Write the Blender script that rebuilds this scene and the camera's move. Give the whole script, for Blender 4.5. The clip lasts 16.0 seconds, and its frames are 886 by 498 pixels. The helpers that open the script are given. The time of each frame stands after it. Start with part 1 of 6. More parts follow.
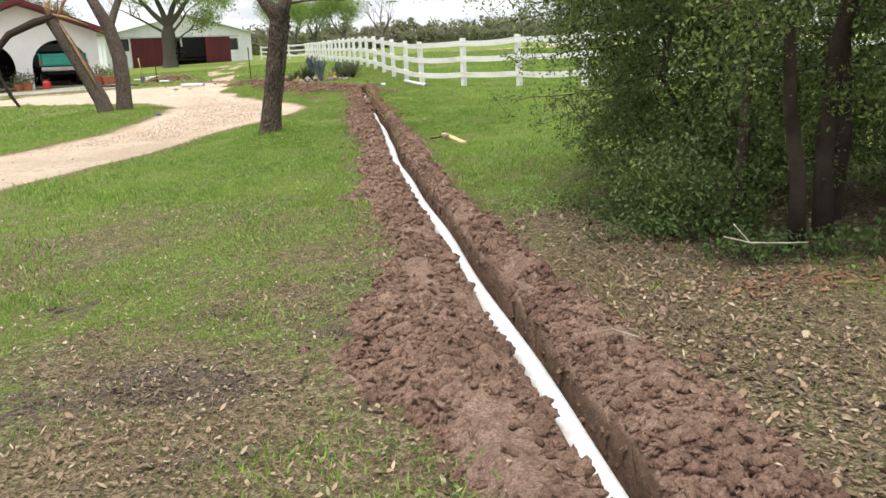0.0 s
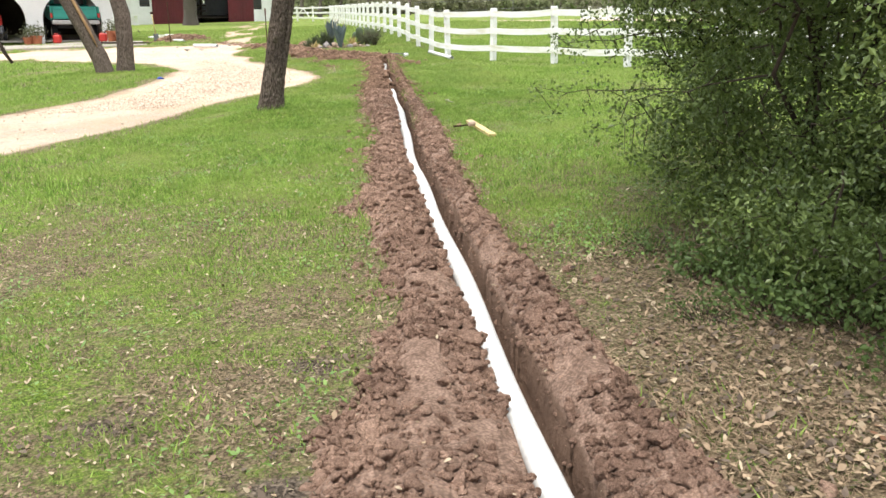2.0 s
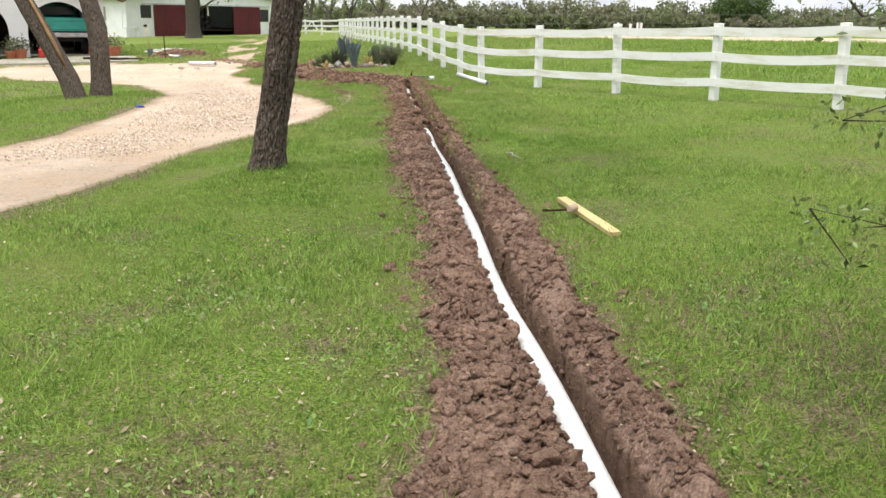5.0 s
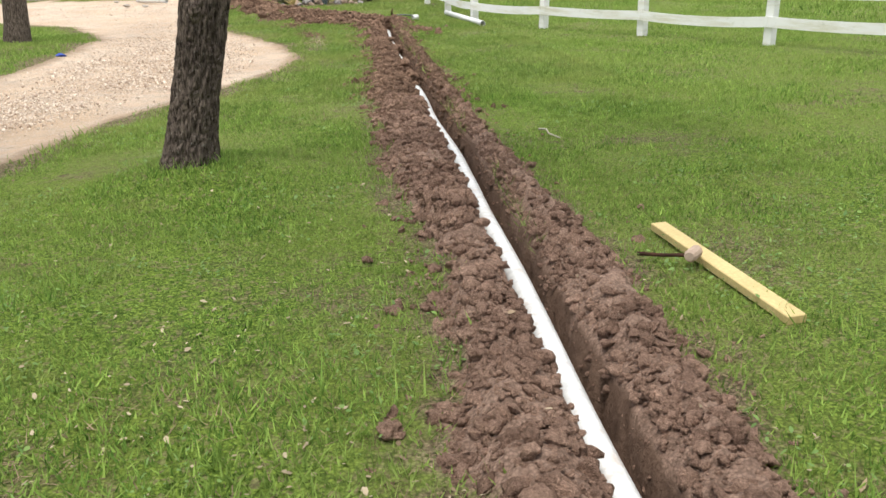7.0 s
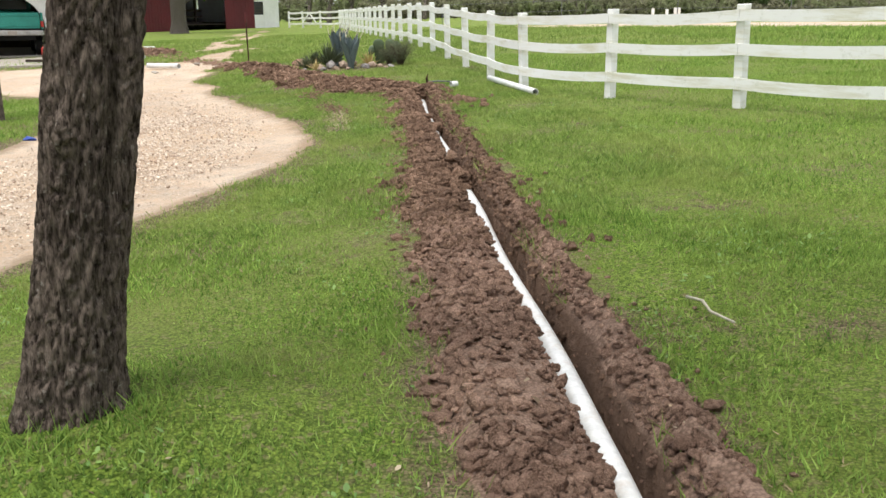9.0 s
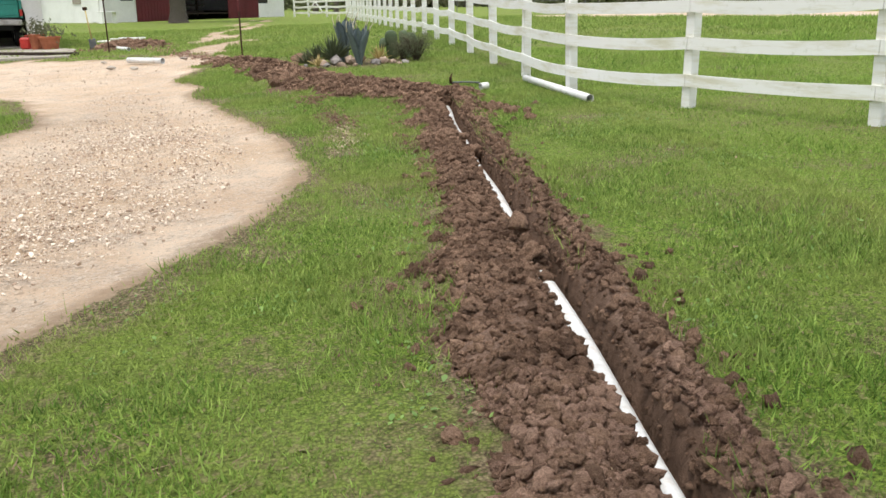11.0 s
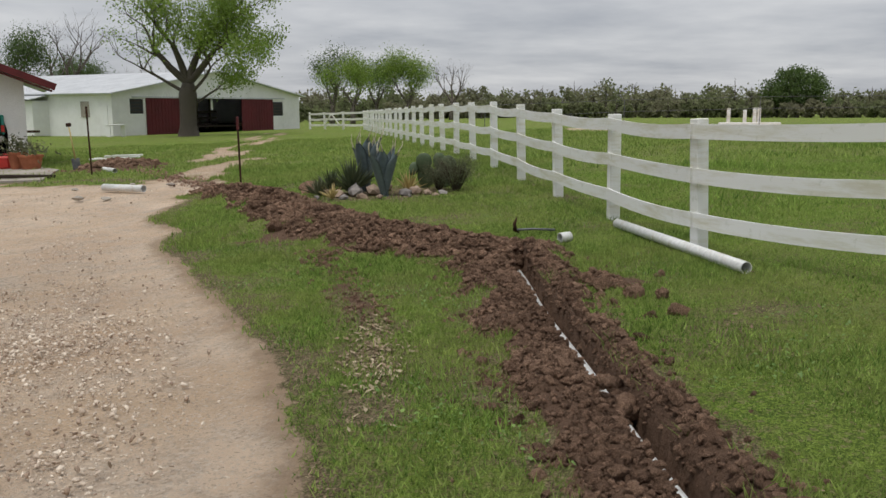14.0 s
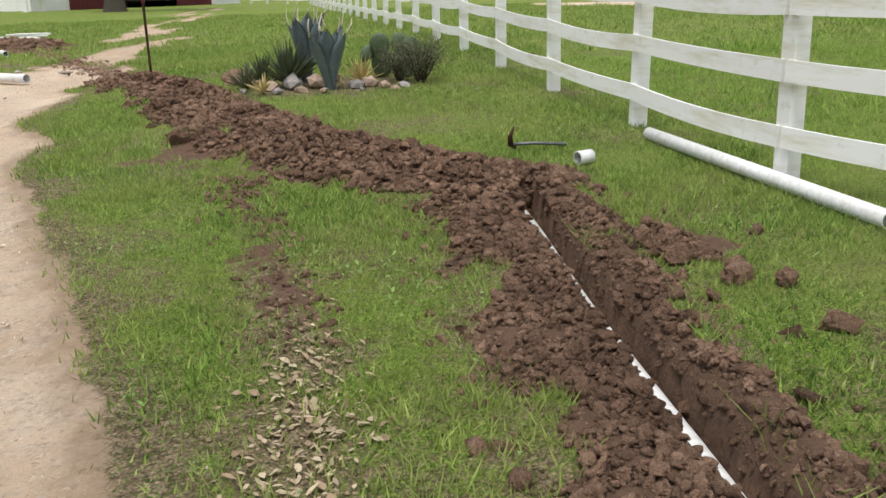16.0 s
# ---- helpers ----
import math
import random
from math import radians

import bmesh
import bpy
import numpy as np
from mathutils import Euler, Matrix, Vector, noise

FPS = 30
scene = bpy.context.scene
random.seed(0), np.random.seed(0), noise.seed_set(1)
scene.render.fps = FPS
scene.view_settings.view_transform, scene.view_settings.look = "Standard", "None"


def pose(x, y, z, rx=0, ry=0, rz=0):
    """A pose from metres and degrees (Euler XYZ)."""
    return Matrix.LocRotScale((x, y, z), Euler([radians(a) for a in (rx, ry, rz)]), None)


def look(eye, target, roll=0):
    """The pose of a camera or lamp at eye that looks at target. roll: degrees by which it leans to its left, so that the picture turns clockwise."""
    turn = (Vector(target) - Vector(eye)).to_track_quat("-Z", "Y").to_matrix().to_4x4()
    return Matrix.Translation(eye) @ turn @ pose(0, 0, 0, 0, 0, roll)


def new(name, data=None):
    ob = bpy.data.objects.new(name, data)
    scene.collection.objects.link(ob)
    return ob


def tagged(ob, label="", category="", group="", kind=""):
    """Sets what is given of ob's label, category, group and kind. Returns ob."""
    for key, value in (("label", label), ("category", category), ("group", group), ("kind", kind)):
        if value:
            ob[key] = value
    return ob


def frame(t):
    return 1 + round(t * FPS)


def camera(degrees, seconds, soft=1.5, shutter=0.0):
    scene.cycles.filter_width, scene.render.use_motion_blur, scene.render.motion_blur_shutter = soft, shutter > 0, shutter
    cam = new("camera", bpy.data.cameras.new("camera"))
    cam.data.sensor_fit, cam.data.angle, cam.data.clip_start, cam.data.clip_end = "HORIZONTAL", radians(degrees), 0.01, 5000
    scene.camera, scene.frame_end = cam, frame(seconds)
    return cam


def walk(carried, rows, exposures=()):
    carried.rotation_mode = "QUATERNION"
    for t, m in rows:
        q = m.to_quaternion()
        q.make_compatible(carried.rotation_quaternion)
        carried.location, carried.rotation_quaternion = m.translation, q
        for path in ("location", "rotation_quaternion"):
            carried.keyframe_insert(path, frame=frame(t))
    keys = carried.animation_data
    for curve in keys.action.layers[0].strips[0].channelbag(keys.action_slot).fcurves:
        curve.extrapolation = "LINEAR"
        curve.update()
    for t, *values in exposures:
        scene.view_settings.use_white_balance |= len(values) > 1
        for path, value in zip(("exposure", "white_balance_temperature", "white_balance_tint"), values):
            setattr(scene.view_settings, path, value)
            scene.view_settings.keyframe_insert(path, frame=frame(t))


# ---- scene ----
cam = camera(54.0, 16.0)
SKY, SUN = 0.85, 1.75
METRES, EYE, TILT, LEAN, TURN = 22.388, 1.5, 0.0, -3.0, -6.4
ROWS = [
    (0.0, 0.0, 0.0, 0.0, -1.17, -13.83, 4.75),
    (0.5, 0.0033, 0.0216, -0.0016, -3.62, -16.9, 4.13),
    (1.0, 0.0093, 0.0431, -0.0052, -3.24, -20.71, 4.89),
    (1.5, 0.0098, 0.0626, -0.0011, -0.1, -19.47, 4.03),
    (2.0, 0.0005, 0.0853, 0.001, 0.65, -15.73, 2.47),
    (2.5, -0.0045, 0.1111, -0.0002, 1.47, -15.16, 2.82),
    (3.0, -0.0088, 0.1397, 0.002, 1.93, -14.97, 2.54),
    (3.5, -0.0164, 0.1685, 0.0045, 1.2, -14.04, 1.77),
    (6.0, -0.0382, 0.3289, 0.0018, 1.0, -16.1, 2.59),
    (6.5, -0.0401, 0.3641, -0.0004, 0.53, -17.14, 3.29),
    (7.0, -0.0438, 0.3955, -0.001, -0.47, -18.96, 2.13),
    (7.5, -0.0469, 0.4281, 0.0006, -1.04, -19.44, 1.82),
    (8.0, -0.0479, 0.4617, 0.0025, 1.34, -18.44, 2.21),
    (8.5, -0.0525, 0.4953, 0.0025, 1.1, -15.72, 1.84),
    (9.0, -0.0551, 0.5299, -0.0, 1.33, -15.45, 2.91),
    (11.5, -0.0776, 0.6947, -0.0015, 2.13, -16.14, 2.63),
    (12.0, -0.0827, 0.7245, 0.0006, 2.48, -15.66, 1.38),
    (12.5, -0.0878, 0.7583, 0.0024, -1.0, -13.66, 0.65),
    (13.0, -0.0903, 0.7922, 0.0042, -2.04, -10.66, 1.64),
    (13.5, -0.098, 0.8238, 0.0047, -0.69, -8.15, 2.5),
    (14.0, -0.1041, 0.8538, 0.0034, 2.68, -9.09, 2.98),
    (14.5, -0.1088, 0.8836, 0.0062, 4.13, -10.84, 3.36),
    (15.0, -0.1135, 0.9151, 0.0072, 2.55, -11.42, 3.53),
    (15.5, -0.1143, 0.9514, 0.0029, 1.48, -14.05, 3.56),
    (16.0, -0.1161, 0.9832, -0.0006, -0.43, -17.1, 2.83),
]
walk(cam, [(t, pose(0, 0, EYE, TILT, LEAN, TURN) @ pose(METRES * x, METRES * y, METRES * z, 90 + pitch, roll, yaw)) for t, x, y, z, yaw, pitch, roll in ROWS],
     [(0, 1.05), (0.6, 1.15), (1.2, 1.6), (1.6, 1.72), (2.2, 1.25), (2.6, 1.1), (3.5, 1.15), (7, 0.97), (8, 1.12), (9, 1.0), (11.5, 0.9), (12.5, 0.93), (13.0, 0.62), (13.5, 0.08), (14.0, 0.02), (14.5, 0.24), (15.5, 0.46), (16, 0.68)])

# ---- world and sun ----
world = bpy.data.worlds.new("overcast_sky")
scene.world = world
world.use_nodes = True
wn, wl = world.node_tree.nodes, world.node_tree.links
wn.clear()
w_out = wn.new("ShaderNodeOutputWorld")
w_bg = wn.new("ShaderNodeBackground")
w_sky = wn.new("ShaderNodeTexSky")
w_sky.sky_type = "NISHITA"
w_sky.sun_disc = False
w_sky.sun_elevation, w_sky.sun_rotation = radians(74), radians(214)
w_scale = wn.new("ShaderNodeVectorMath")
w_scale.operation = "SCALE"
w_scale.inputs["Scale"].default_value = 0.09
wl.new(w_sky.outputs[0], w_scale.inputs[0])
w_tc = wn.new("ShaderNodeTexCoord")
w_sep = wn.new("ShaderNodeSeparateXYZ")
wl.new(w_tc.outputs["Generated"], w_sep.inputs[0])
w_abs = wn.new("ShaderNodeMath"); w_abs.operation = "ABSOLUTE"
wl.new(w_sep.outputs[2], w_abs.inputs[0])
w_add = wn.new("ShaderNodeMath"); w_add.operation = "ADD"; w_add.inputs[1].default_value = 0.10
wl.new(w_abs.outputs[0], w_add.inputs[0])
w_dx = wn.new("ShaderNodeMath"); w_dx.operation = "DIVIDE"
w_dy = wn.new("ShaderNodeMath"); w_dy.operation = "DIVIDE"
wl.new(w_sep.outputs[0], w_dx.inputs[0]); wl.new(w_add.outputs[0], w_dx.inputs[1])
wl.new(w_sep.outputs[1], w_dy.inputs[0]); wl.new(w_add.outputs[0], w_dy.inputs[1])
w_com = wn.new("ShaderNodeCombineXYZ")
wl.new(w_dx.outputs[0], w_com.inputs[0]); wl.new(w_dy.outputs[0], w_com.inputs[1])
w_noise = wn.new("ShaderNodeTexNoise")
w_noise.inputs["Scale"].default_value, w_noise.inputs["Detail"].default_value = 0.75, 6.0
w_noise.inputs["Roughness"].default_value = 0.55
wl.new(w_com.outputs[0], w_noise.inputs["Vector"])
w_ramp = wn.new("ShaderNodeValToRGB")
w_ramp.color_ramp.elements[0].position, w_ramp.color_ramp.elements[0].color = 0.33, (0.52, 0.545, 0.60, 1)
w_ramp.color_ramp.elements[1].position, w_ramp.color_ramp.elements[1].color = 0.66, (0.84, 0.85, 0.875, 1)
wl.new(w_noise.outputs["Fac"], w_ramp.inputs[0])
w_mix = wn.new("ShaderNodeMix"); w_mix.data_type = "RGBA"
w_mix.inputs["Factor"].default_value = 0.90
wl.new(w_scale.outputs[0], w_mix.inputs["A"]); wl.new(w_ramp.outputs[0], w_mix.inputs["B"])
w_up = wn.new("ShaderNodeMath"); w_up.operation = "MULTIPLY_ADD"
w_up.inputs[1].default_value, w_up.inputs[2].default_value = 0.34, 0.88
wl.new(w_abs.outputs[0], w_up.inputs[0])
w_dome = wn.new("ShaderNodeVectorMath"); w_dome.operation = "SCALE"
wl.new(w_mix.outputs["Result"], w_dome.inputs[0]); wl.new(w_up.outputs[0], w_dome.inputs["Scale"])
wl.new(w_dome.outputs[0], w_bg.inputs[0])
w_bg.inputs[1].default_value = SKY
wl.new(w_bg.outputs[0], w_out.inputs[0])

sun_data = bpy.data.lights.new("sun", "SUN")
sun_data.energy, sun_data.angle, sun_data.color = SUN, radians(22), (1.0, 0.96, 0.9)
sun = new("sun", sun_data)
sun.matrix_world = look((-6, -9, 38), (0, 0, 0))


# ---- materials ----
def rgb(r, g, b):
    return (r, g, b, 1.0)


class Nodes:
    """A small builder for one node material."""

    def __init__(self, name):
        self.m = bpy.data.materials.new(name)
        self.m.use_nodes = True
        self.t = self.m.node_tree
        self.b = self.t.nodes["Principled BSDF"]
        self.out = self.t.nodes["Material Output"]

    def n(self, kind, **sets):
        node = self.t.nodes.new(kind)
        for key, value in sets.items():
            node.inputs[key.replace("_", " ")].default_value = value
        return node

    def link(self, a, b):
        self.t.links.new(a, b)

    def pos(self):
        return self.t.nodes.new("ShaderNodeNewGeometry").outputs["Position"]

    def noise(self, scale, detail=3.0, rough=0.55, vec=None):
        x = self.n("ShaderNodeTexNoise", Scale=scale, Detail=detail, Roughness=rough)
        self.link(vec if vec is not None else self.pos(), x.inputs["Vector"])
        return x.outputs["Fac"]

    def ramp(self, fac, lo, hi, a, b):
        r = self.t.nodes.new("ShaderNodeValToRGB")
        e = r.color_ramp.elements
        e[0].position, e[0].color, e[1].position, e[1].color = lo, a, hi, b
        self.link(fac, r.inputs[0])
        return r.outputs[0]

    def mix(self, fac, a, b, blend="MIX"):
        x = self.t.nodes.new("ShaderNodeMix")
        x.data_type, x.blend_type = "RGBA", blend
        for v, slot in ((fac, "Factor"), (a, "A"), (b, "B")):
            if isinstance(v, (tuple, float, int)):
                x.inputs[slot].default_value = v
            else:
                self.link(v, x.inputs[slot])
        return x.outputs["Result"]

    def math(self, op, a, b=0.0, c=0.0):
        x = self.t.nodes.new("ShaderNodeMath")
        x.operation = op
        for i, v in enumerate((a, b, c)):
            if isinstance(v, (int, float)):
                x.inputs[i].default_value = v
            else:
                self.link(v, x.inputs[i])
        return x.outputs[0]

    def attr(self, name):
        x = self.t.nodes.new("ShaderNodeAttribute")
        x.attribute_name = name
        return x.outputs["Fac"]

    def bump(self, height, strength=0.4, distance=0.02):
        x = self.n("ShaderNodeBump", Strength=strength, Distance=distance)
        self.link(height, x.inputs["Height"])
        self.link(x.outputs[0], self.b.inputs["Normal"])

    def finish(self, colour, rough=0.8, metal=0.0):
        if isinstance(colour, tuple):
            self.b.inputs["Base Color"].default_value = colour
        else:
            self.link(colour, self.b.inputs["Base Color"])
        if isinstance(rough, float):
            self.b.inputs["Roughness"].default_value = rough
        else:
            self.link(rough, self.b.inputs["Roughness"])
        self.b.inputs["Metallic"].default_value = metal
        self.b.inputs["Specular IOR Level"].default_value = 0.12 if isinstance(rough, float) and rough > 0.75 else 0.4
        return self.m


def worn(name, base, dark, scale=3.0, fine=40.0, rough=0.7, bump=0.25, metal=0.0, distance=0.006, stain=None):
    """A surface of one colour with broad stains, fine grain and relief."""
    k = Nodes(name)
    broad = k.ramp(k.noise(scale, 5.0), 0.35, 0.65, dark, base)
    grain = k.noise(fine, 4.0, 0.65)
    col = k.mix(0.55, broad, k.ramp(grain, 0.3, 0.75, rgb(0.55, 0.55, 0.55), rgb(1.1, 1.1, 1.1)), "MULTIPLY")
    if stain:
        col = k.mix(k.math("MULTIPLY", k.ramp(k.noise(scale * 2.3, 6.0, 0.7), 0.52, 0.72, rgb(0, 0, 0), rgb(1, 1, 1)), 0.7), col, stain)
    k.bump(grain, bump, distance)
    return k.finish(col, rough, metal)


def leafy(name, a, b, c, rough=0.55, through_light=0.35, patch=0.35, mottle=0.0):
    """Leaves or blades: every island its own tint, with broad patches, and some light let through."""
    k = Nodes(name)
    rnd = k.t.nodes.new("ShaderNodeNewGeometry").outputs["Random Per Island"]
    col = k.mix(rnd, a, b)
    col = k.mix(k.ramp(k.noise(patch, 4.0), 0.42, 0.68, rgb(0, 0, 0), rgb(1, 1, 1)), col, c)
    if mottle:
        tuft = k.ramp(k.noise(mottle * 1.6, 8.0, 0.82), 0.38, 0.64, rgb(0.58, 0.60, 0.54), rgb(1.58, 1.50, 1.52))
        col = k.mix(0.85, col, tuft, "MULTIPLY")
        old = k.ramp(k.noise(mottle * 0.45, 6.0, 0.75), 0.56, 0.68, rgb(0, 0, 0), rgb(0.6, 0.6, 0.6))
        col = k.mix(old, col, rgb(0.335, 0.330, 0.130))
    k.finish(col, rough)
    tr = k.n("ShaderNodeBsdfTranslucent")
    k.link(col, tr.inputs["Color"])
    mx = k.t.nodes.new("ShaderNodeMixShader")
    mx.inputs[0].default_value = through_light
    k.link(k.b.outputs[0], mx.inputs[1]); k.link(tr.outputs[0], mx.inputs[2])
    k.link(mx.outputs[0], k.out.inputs["Surface"])
    return k.m


def ground_material():
    k = Nodes("ground_surface")
    fine, mid, broad = k.noise(160.0, 4.0, 0.7), k.noise(14.0, 5.0, 0.65), k.noise(0.8, 4.0)
    bits = k.n("ShaderNodeTexVoronoi", Scale=75.0)
    k.link(k.pos(), bits.inputs["Vector"])
    cell = k.n("ShaderNodeTexVoronoi", Scale=38.0)
    k.link(k.pos(), cell.inputs["Vector"])
    pick = k.t.nodes.new("ShaderNodeSeparateColor")
    k.link(cell.outputs["Color"], pick.inputs[0])
    pick2 = k.t.nodes.new("ShaderNodeSeparateColor")
    k.link(bits.outputs["Color"], pick2.inputs[0])
    gap = k.ramp(bits.outputs["Distance"], 0.25, 0.80, rgb(1.15, 1.15, 1.15), rgb(0.5, 0.5, 0.5))
    turf = k.mix(pick2.outputs[0], rgb(0.060, 0.115, 0.016), rgb(0.270, 0.385, 0.062))
    turf = k.mix(k.ramp(pick.outputs[1], 0.80, 0.92, rgb(0, 0, 0), rgb(0.8, 0.8, 0.8)), turf, rgb(0.30, 0.27, 0.13))
    turf = k.mix(k.ramp(broad, 0.42, 0.66, rgb(0, 0, 0), rgb(0.6, 0.6, 0.6)), turf, rgb(0.200, 0.255, 0.050))
    turf = k.mix(k.ramp(k.noise(0.22, 5.0, 0.6), 0.45, 0.68, rgb(0, 0, 0), rgb(0.7, 0.7, 0.7)), turf, rgb(0.235, 0.250, 0.085))
    turf = k.mix(0.8, turf, gap, "MULTIPLY")
    straw = k.mix(pick.outputs[0], rgb(0.145, 0.106, 0.064), rgb(0.46, 0.365, 0.235))
    dark_bits = k.mix(pick2.outputs[1], rgb(0.080, 0.062, 0.035), rgb(0.31, 0.240, 0.140))
    litter = k.mix(k.ramp(mid, 0.38, 0.60, rgb(0, 0, 0), rgb(1, 1, 1)), straw, dark_bits)
    litter = k.mix(k.ramp(pick2.outputs[2], 0.78, 0.85, rgb(0, 0, 0), rgb(0.8, 0.8, 0.8)), litter, rgb(0.085, 0.120, 0.030))
    litter = k.mix(0.9, litter, gap, "MULTIPLY")
    soil = k.mix(k.ramp(mid, 0.3, 0.7, rgb(0, 0, 0), rgb(1, 1, 1)), rgb(0.235, 0.150, 0.108), rgb(0.48, 0.325, 0.245))
    soil = k.mix(0.8, soil, k.ramp(bits.outputs["Distance"], 0.2, 0.8, rgb(1.15, 1.15, 1.15), rgb(0.5, 0.5, 0.5)), "MULTIPLY")
    # Damp clay, with the trench's shade also put into this darker colour.
    soil = k.mix(k.attr("damp_and_shade"), soil, k.mix(mid, rgb(0.085, 0.052, 0.036), rgb(0.220, 0.138, 0.094)))
    vor = k.n("ShaderNodeTexVoronoi", Scale=42.0)
    k.link(k.pos(), vor.inputs["Vector"])
    sand = k.mix(k.ramp(broad, 0.38, 0.62, rgb(0, 0, 0), rgb(1, 1, 1)), rgb(0.61, 0.455, 0.325), rgb(0.75, 0.600, 0.455))
    sand = k.mix(k.ramp(k.noise(3.2, 6.0, 0.7), 0.44, 0.62, rgb(0, 0, 0), rgb(0.75, 0.75, 0.75)), sand, k.mix(vor.outputs["Color"], rgb(0.27, 0.20, 0.15), rgb(0.74, 0.64, 0.53)))
    sand = k.mix(k.ramp(k.noise(0.55, 6.0, 0.65), 0.46, 0.66, rgb(0, 0, 0), rgb(0.65, 0.65, 0.65)), sand, rgb(0.62, 0.455, 0.305))
    sand = k.mix(k.ramp(pick2.outputs[0], 0.72, 0.86, rgb(0, 0, 0), rgb(0.55, 0.55, 0.55)), sand, k.mix(pick.outputs[2], rgb(0.26, 0.20, 0.15), rgb(0.80, 0.72, 0.62)))
    verge = k.math("ADD", k.attr("gravel"), k.math("MULTIPLY", k.math("SUBTRACT", k.noise(4.0, 5.0, 0.7), 0.5), 0.8))
    sand = k.mix(k.ramp(verge, 0.62, 0.98, rgb(0.75, 0.75, 0.75), rgb(0, 0, 0)), sand, k.mix(mid, rgb(0.20, 0.135, 0.085), rgb(0.46, 0.34, 0.23)))
    sand = k.mix(0.5, sand, k.ramp(fine, 0.3, 0.7, rgb(0.72, 0.70, 0.68), rgb(1.16, 1.16, 1.16)), "MULTIPLY")

    def edge(name, wobble, lo=0.42, hi=0.58):
        v = k.math("ADD", k.attr(name), k.math("MULTIPLY", k.math("SUBTRACT", k.noise(7.0, 7.0, 0.78), 0.5), wobble))
        return k.ramp(v, lo, hi, rgb(0, 0, 0), rgb(1, 1, 1))

    col = k.mix(edge("bare", 1.5, 0.35, 0.65), turf, litter)
    rotted = k.mix(pick2.outputs[1], rgb(0.065, 0.050, 0.037), rgb(0.250, 0.200, 0.150))
    col = k.mix(edge("mulch", 1.0, 0.42, 0.66), col, k.mix(0.9, rotted, gap, "MULTIPLY"))
    col = k.mix(edge("gravel", 0.6, 0.46, 0.54), col, sand)
    col = k.mix(edge("soil", 0.5), col, soil)
    rel = k.math("ADD", k.math("MULTIPLY", mid, 1.6), k.math("SUBTRACT", fine, k.math("MULTIPLY", vor.outputs["Distance"], 0.6)))
    k.bump(rel, 0.85, 0.025)
    return k.finish(col, 0.95)


def bark_material(name, dark, light):
    k = Nodes(name)
    tc = k.t.nodes.new("ShaderNodeTexCoord")
    mp = k.t.nodes.new("ShaderNodeMapping")
    mp.inputs["Scale"].default_value = (88.0, 88.0, 15.0)
    k.link(tc.outputs["Object"], mp.inputs[0])
    vor = k.n("ShaderNodeTexVoronoi", Scale=1.0)
    vor.feature = "DISTANCE_TO_EDGE"
    warp = k.n("ShaderNodeTexNoise", Scale=6.0, Detail=3.0)
    k.link(tc.outputs["Object"], warp.inputs["Vector"])
    vm = k.t.nodes.new("ShaderNodeVectorMath")
    vm.operation = "MULTIPLY_ADD"
    vm.inputs[1].default_value = (2.2, 2.2, 2.2)
    k.link(warp.outputs["Color"], vm.inputs[0]); k.link(mp.outputs[0], vm.inputs[2])
    k.link(vm.outputs[0], vor.inputs["Vector"])
    d = vor.outputs["Distance"]
    col = k.ramp(d, 0.03, 0.30, dark, light)
    col = k.mix(0.6, col, k.ramp(k.noise(60.0, 5.0, 0.7), 0.3, 0.7, rgb(0.5, 0.5, 0.5), rgb(1.25, 1.25, 1.25)), "MULTIPLY")
    fib = k.t.nodes.new("ShaderNodeMapping")
    fib.inputs["Scale"].default_value = (70.0, 70.0, 9.0)
    k.link(tc.outputs["Object"], fib.inputs[0])
    col = k.mix(0.75, col, k.ramp(k.noise(1.0, 6.0, 0.75, fib.outputs[0]), 0.34, 0.66, rgb(0.45, 0.45, 0.45), rgb(1.45, 1.42, 1.40)), "MULTIPLY")
    lich = k.ramp(k.noise(28.0, 4.0, 0.6), 0.66, 0.72, rgb(0, 0, 0), rgb(0.8, 0.8, 0.8))
    col = k.mix(lich, col, rgb(0.33, 0.33, 0.29))
    k.bump(k.math("MINIMUM", d, 0.35), 1.0, 0.05)
    return k.finish(col, 0.95)


def fence_paint():
    k = Nodes("white_fence_paint")
    z = k.n("ShaderNodeMapping")
    z.inputs["Scale"].default_value = (1.2, 1.2, 9.0)
    k.link(k.pos(), z.inputs[0])
    streak = k.noise(1.0, 6.0, 0.7, z.outputs[0])
    col = k.mix(k.ramp(streak, 0.47, 0.68, rgb(0, 0, 0), rgb(0.75, 0.75, 0.75)), rgb(0.82, 0.82, 0.80), rgb(0.58, 0.55, 0.40))
    col = k.mix(k.ramp(k.noise(7.0, 6.0, 0.75), 0.58, 0.74, rgb(0, 0, 0), rgb(0.6, 0.6, 0.6)), col, rgb(0.42, 0.44, 0.33))
    k.bump(k.noise(60.0, 3.0), 0.2, 0.004)
    return k.finish(col, 0.6)


def siding(name, a, b, step):
    """Upright sheet ribs, with dirt."""
    k = Nodes(name)
    col = k.mix(k.ramp(k.noise(0.9, 6.0, 0.7), 0.40, 0.70, rgb(0, 0, 0), rgb(1, 1, 1)), a, b)
    wave = k.n("ShaderNodeTexWave", Scale=step, Distortion=0.0)
    tc = k.t.nodes.new("ShaderNodeTexCoord")
    k.link(tc.outputs["Object"], wave.inputs["Vector"])
    k.bump(wave.outputs["Fac"], 0.6, 0.03)
    return k.finish(col, 0.6)


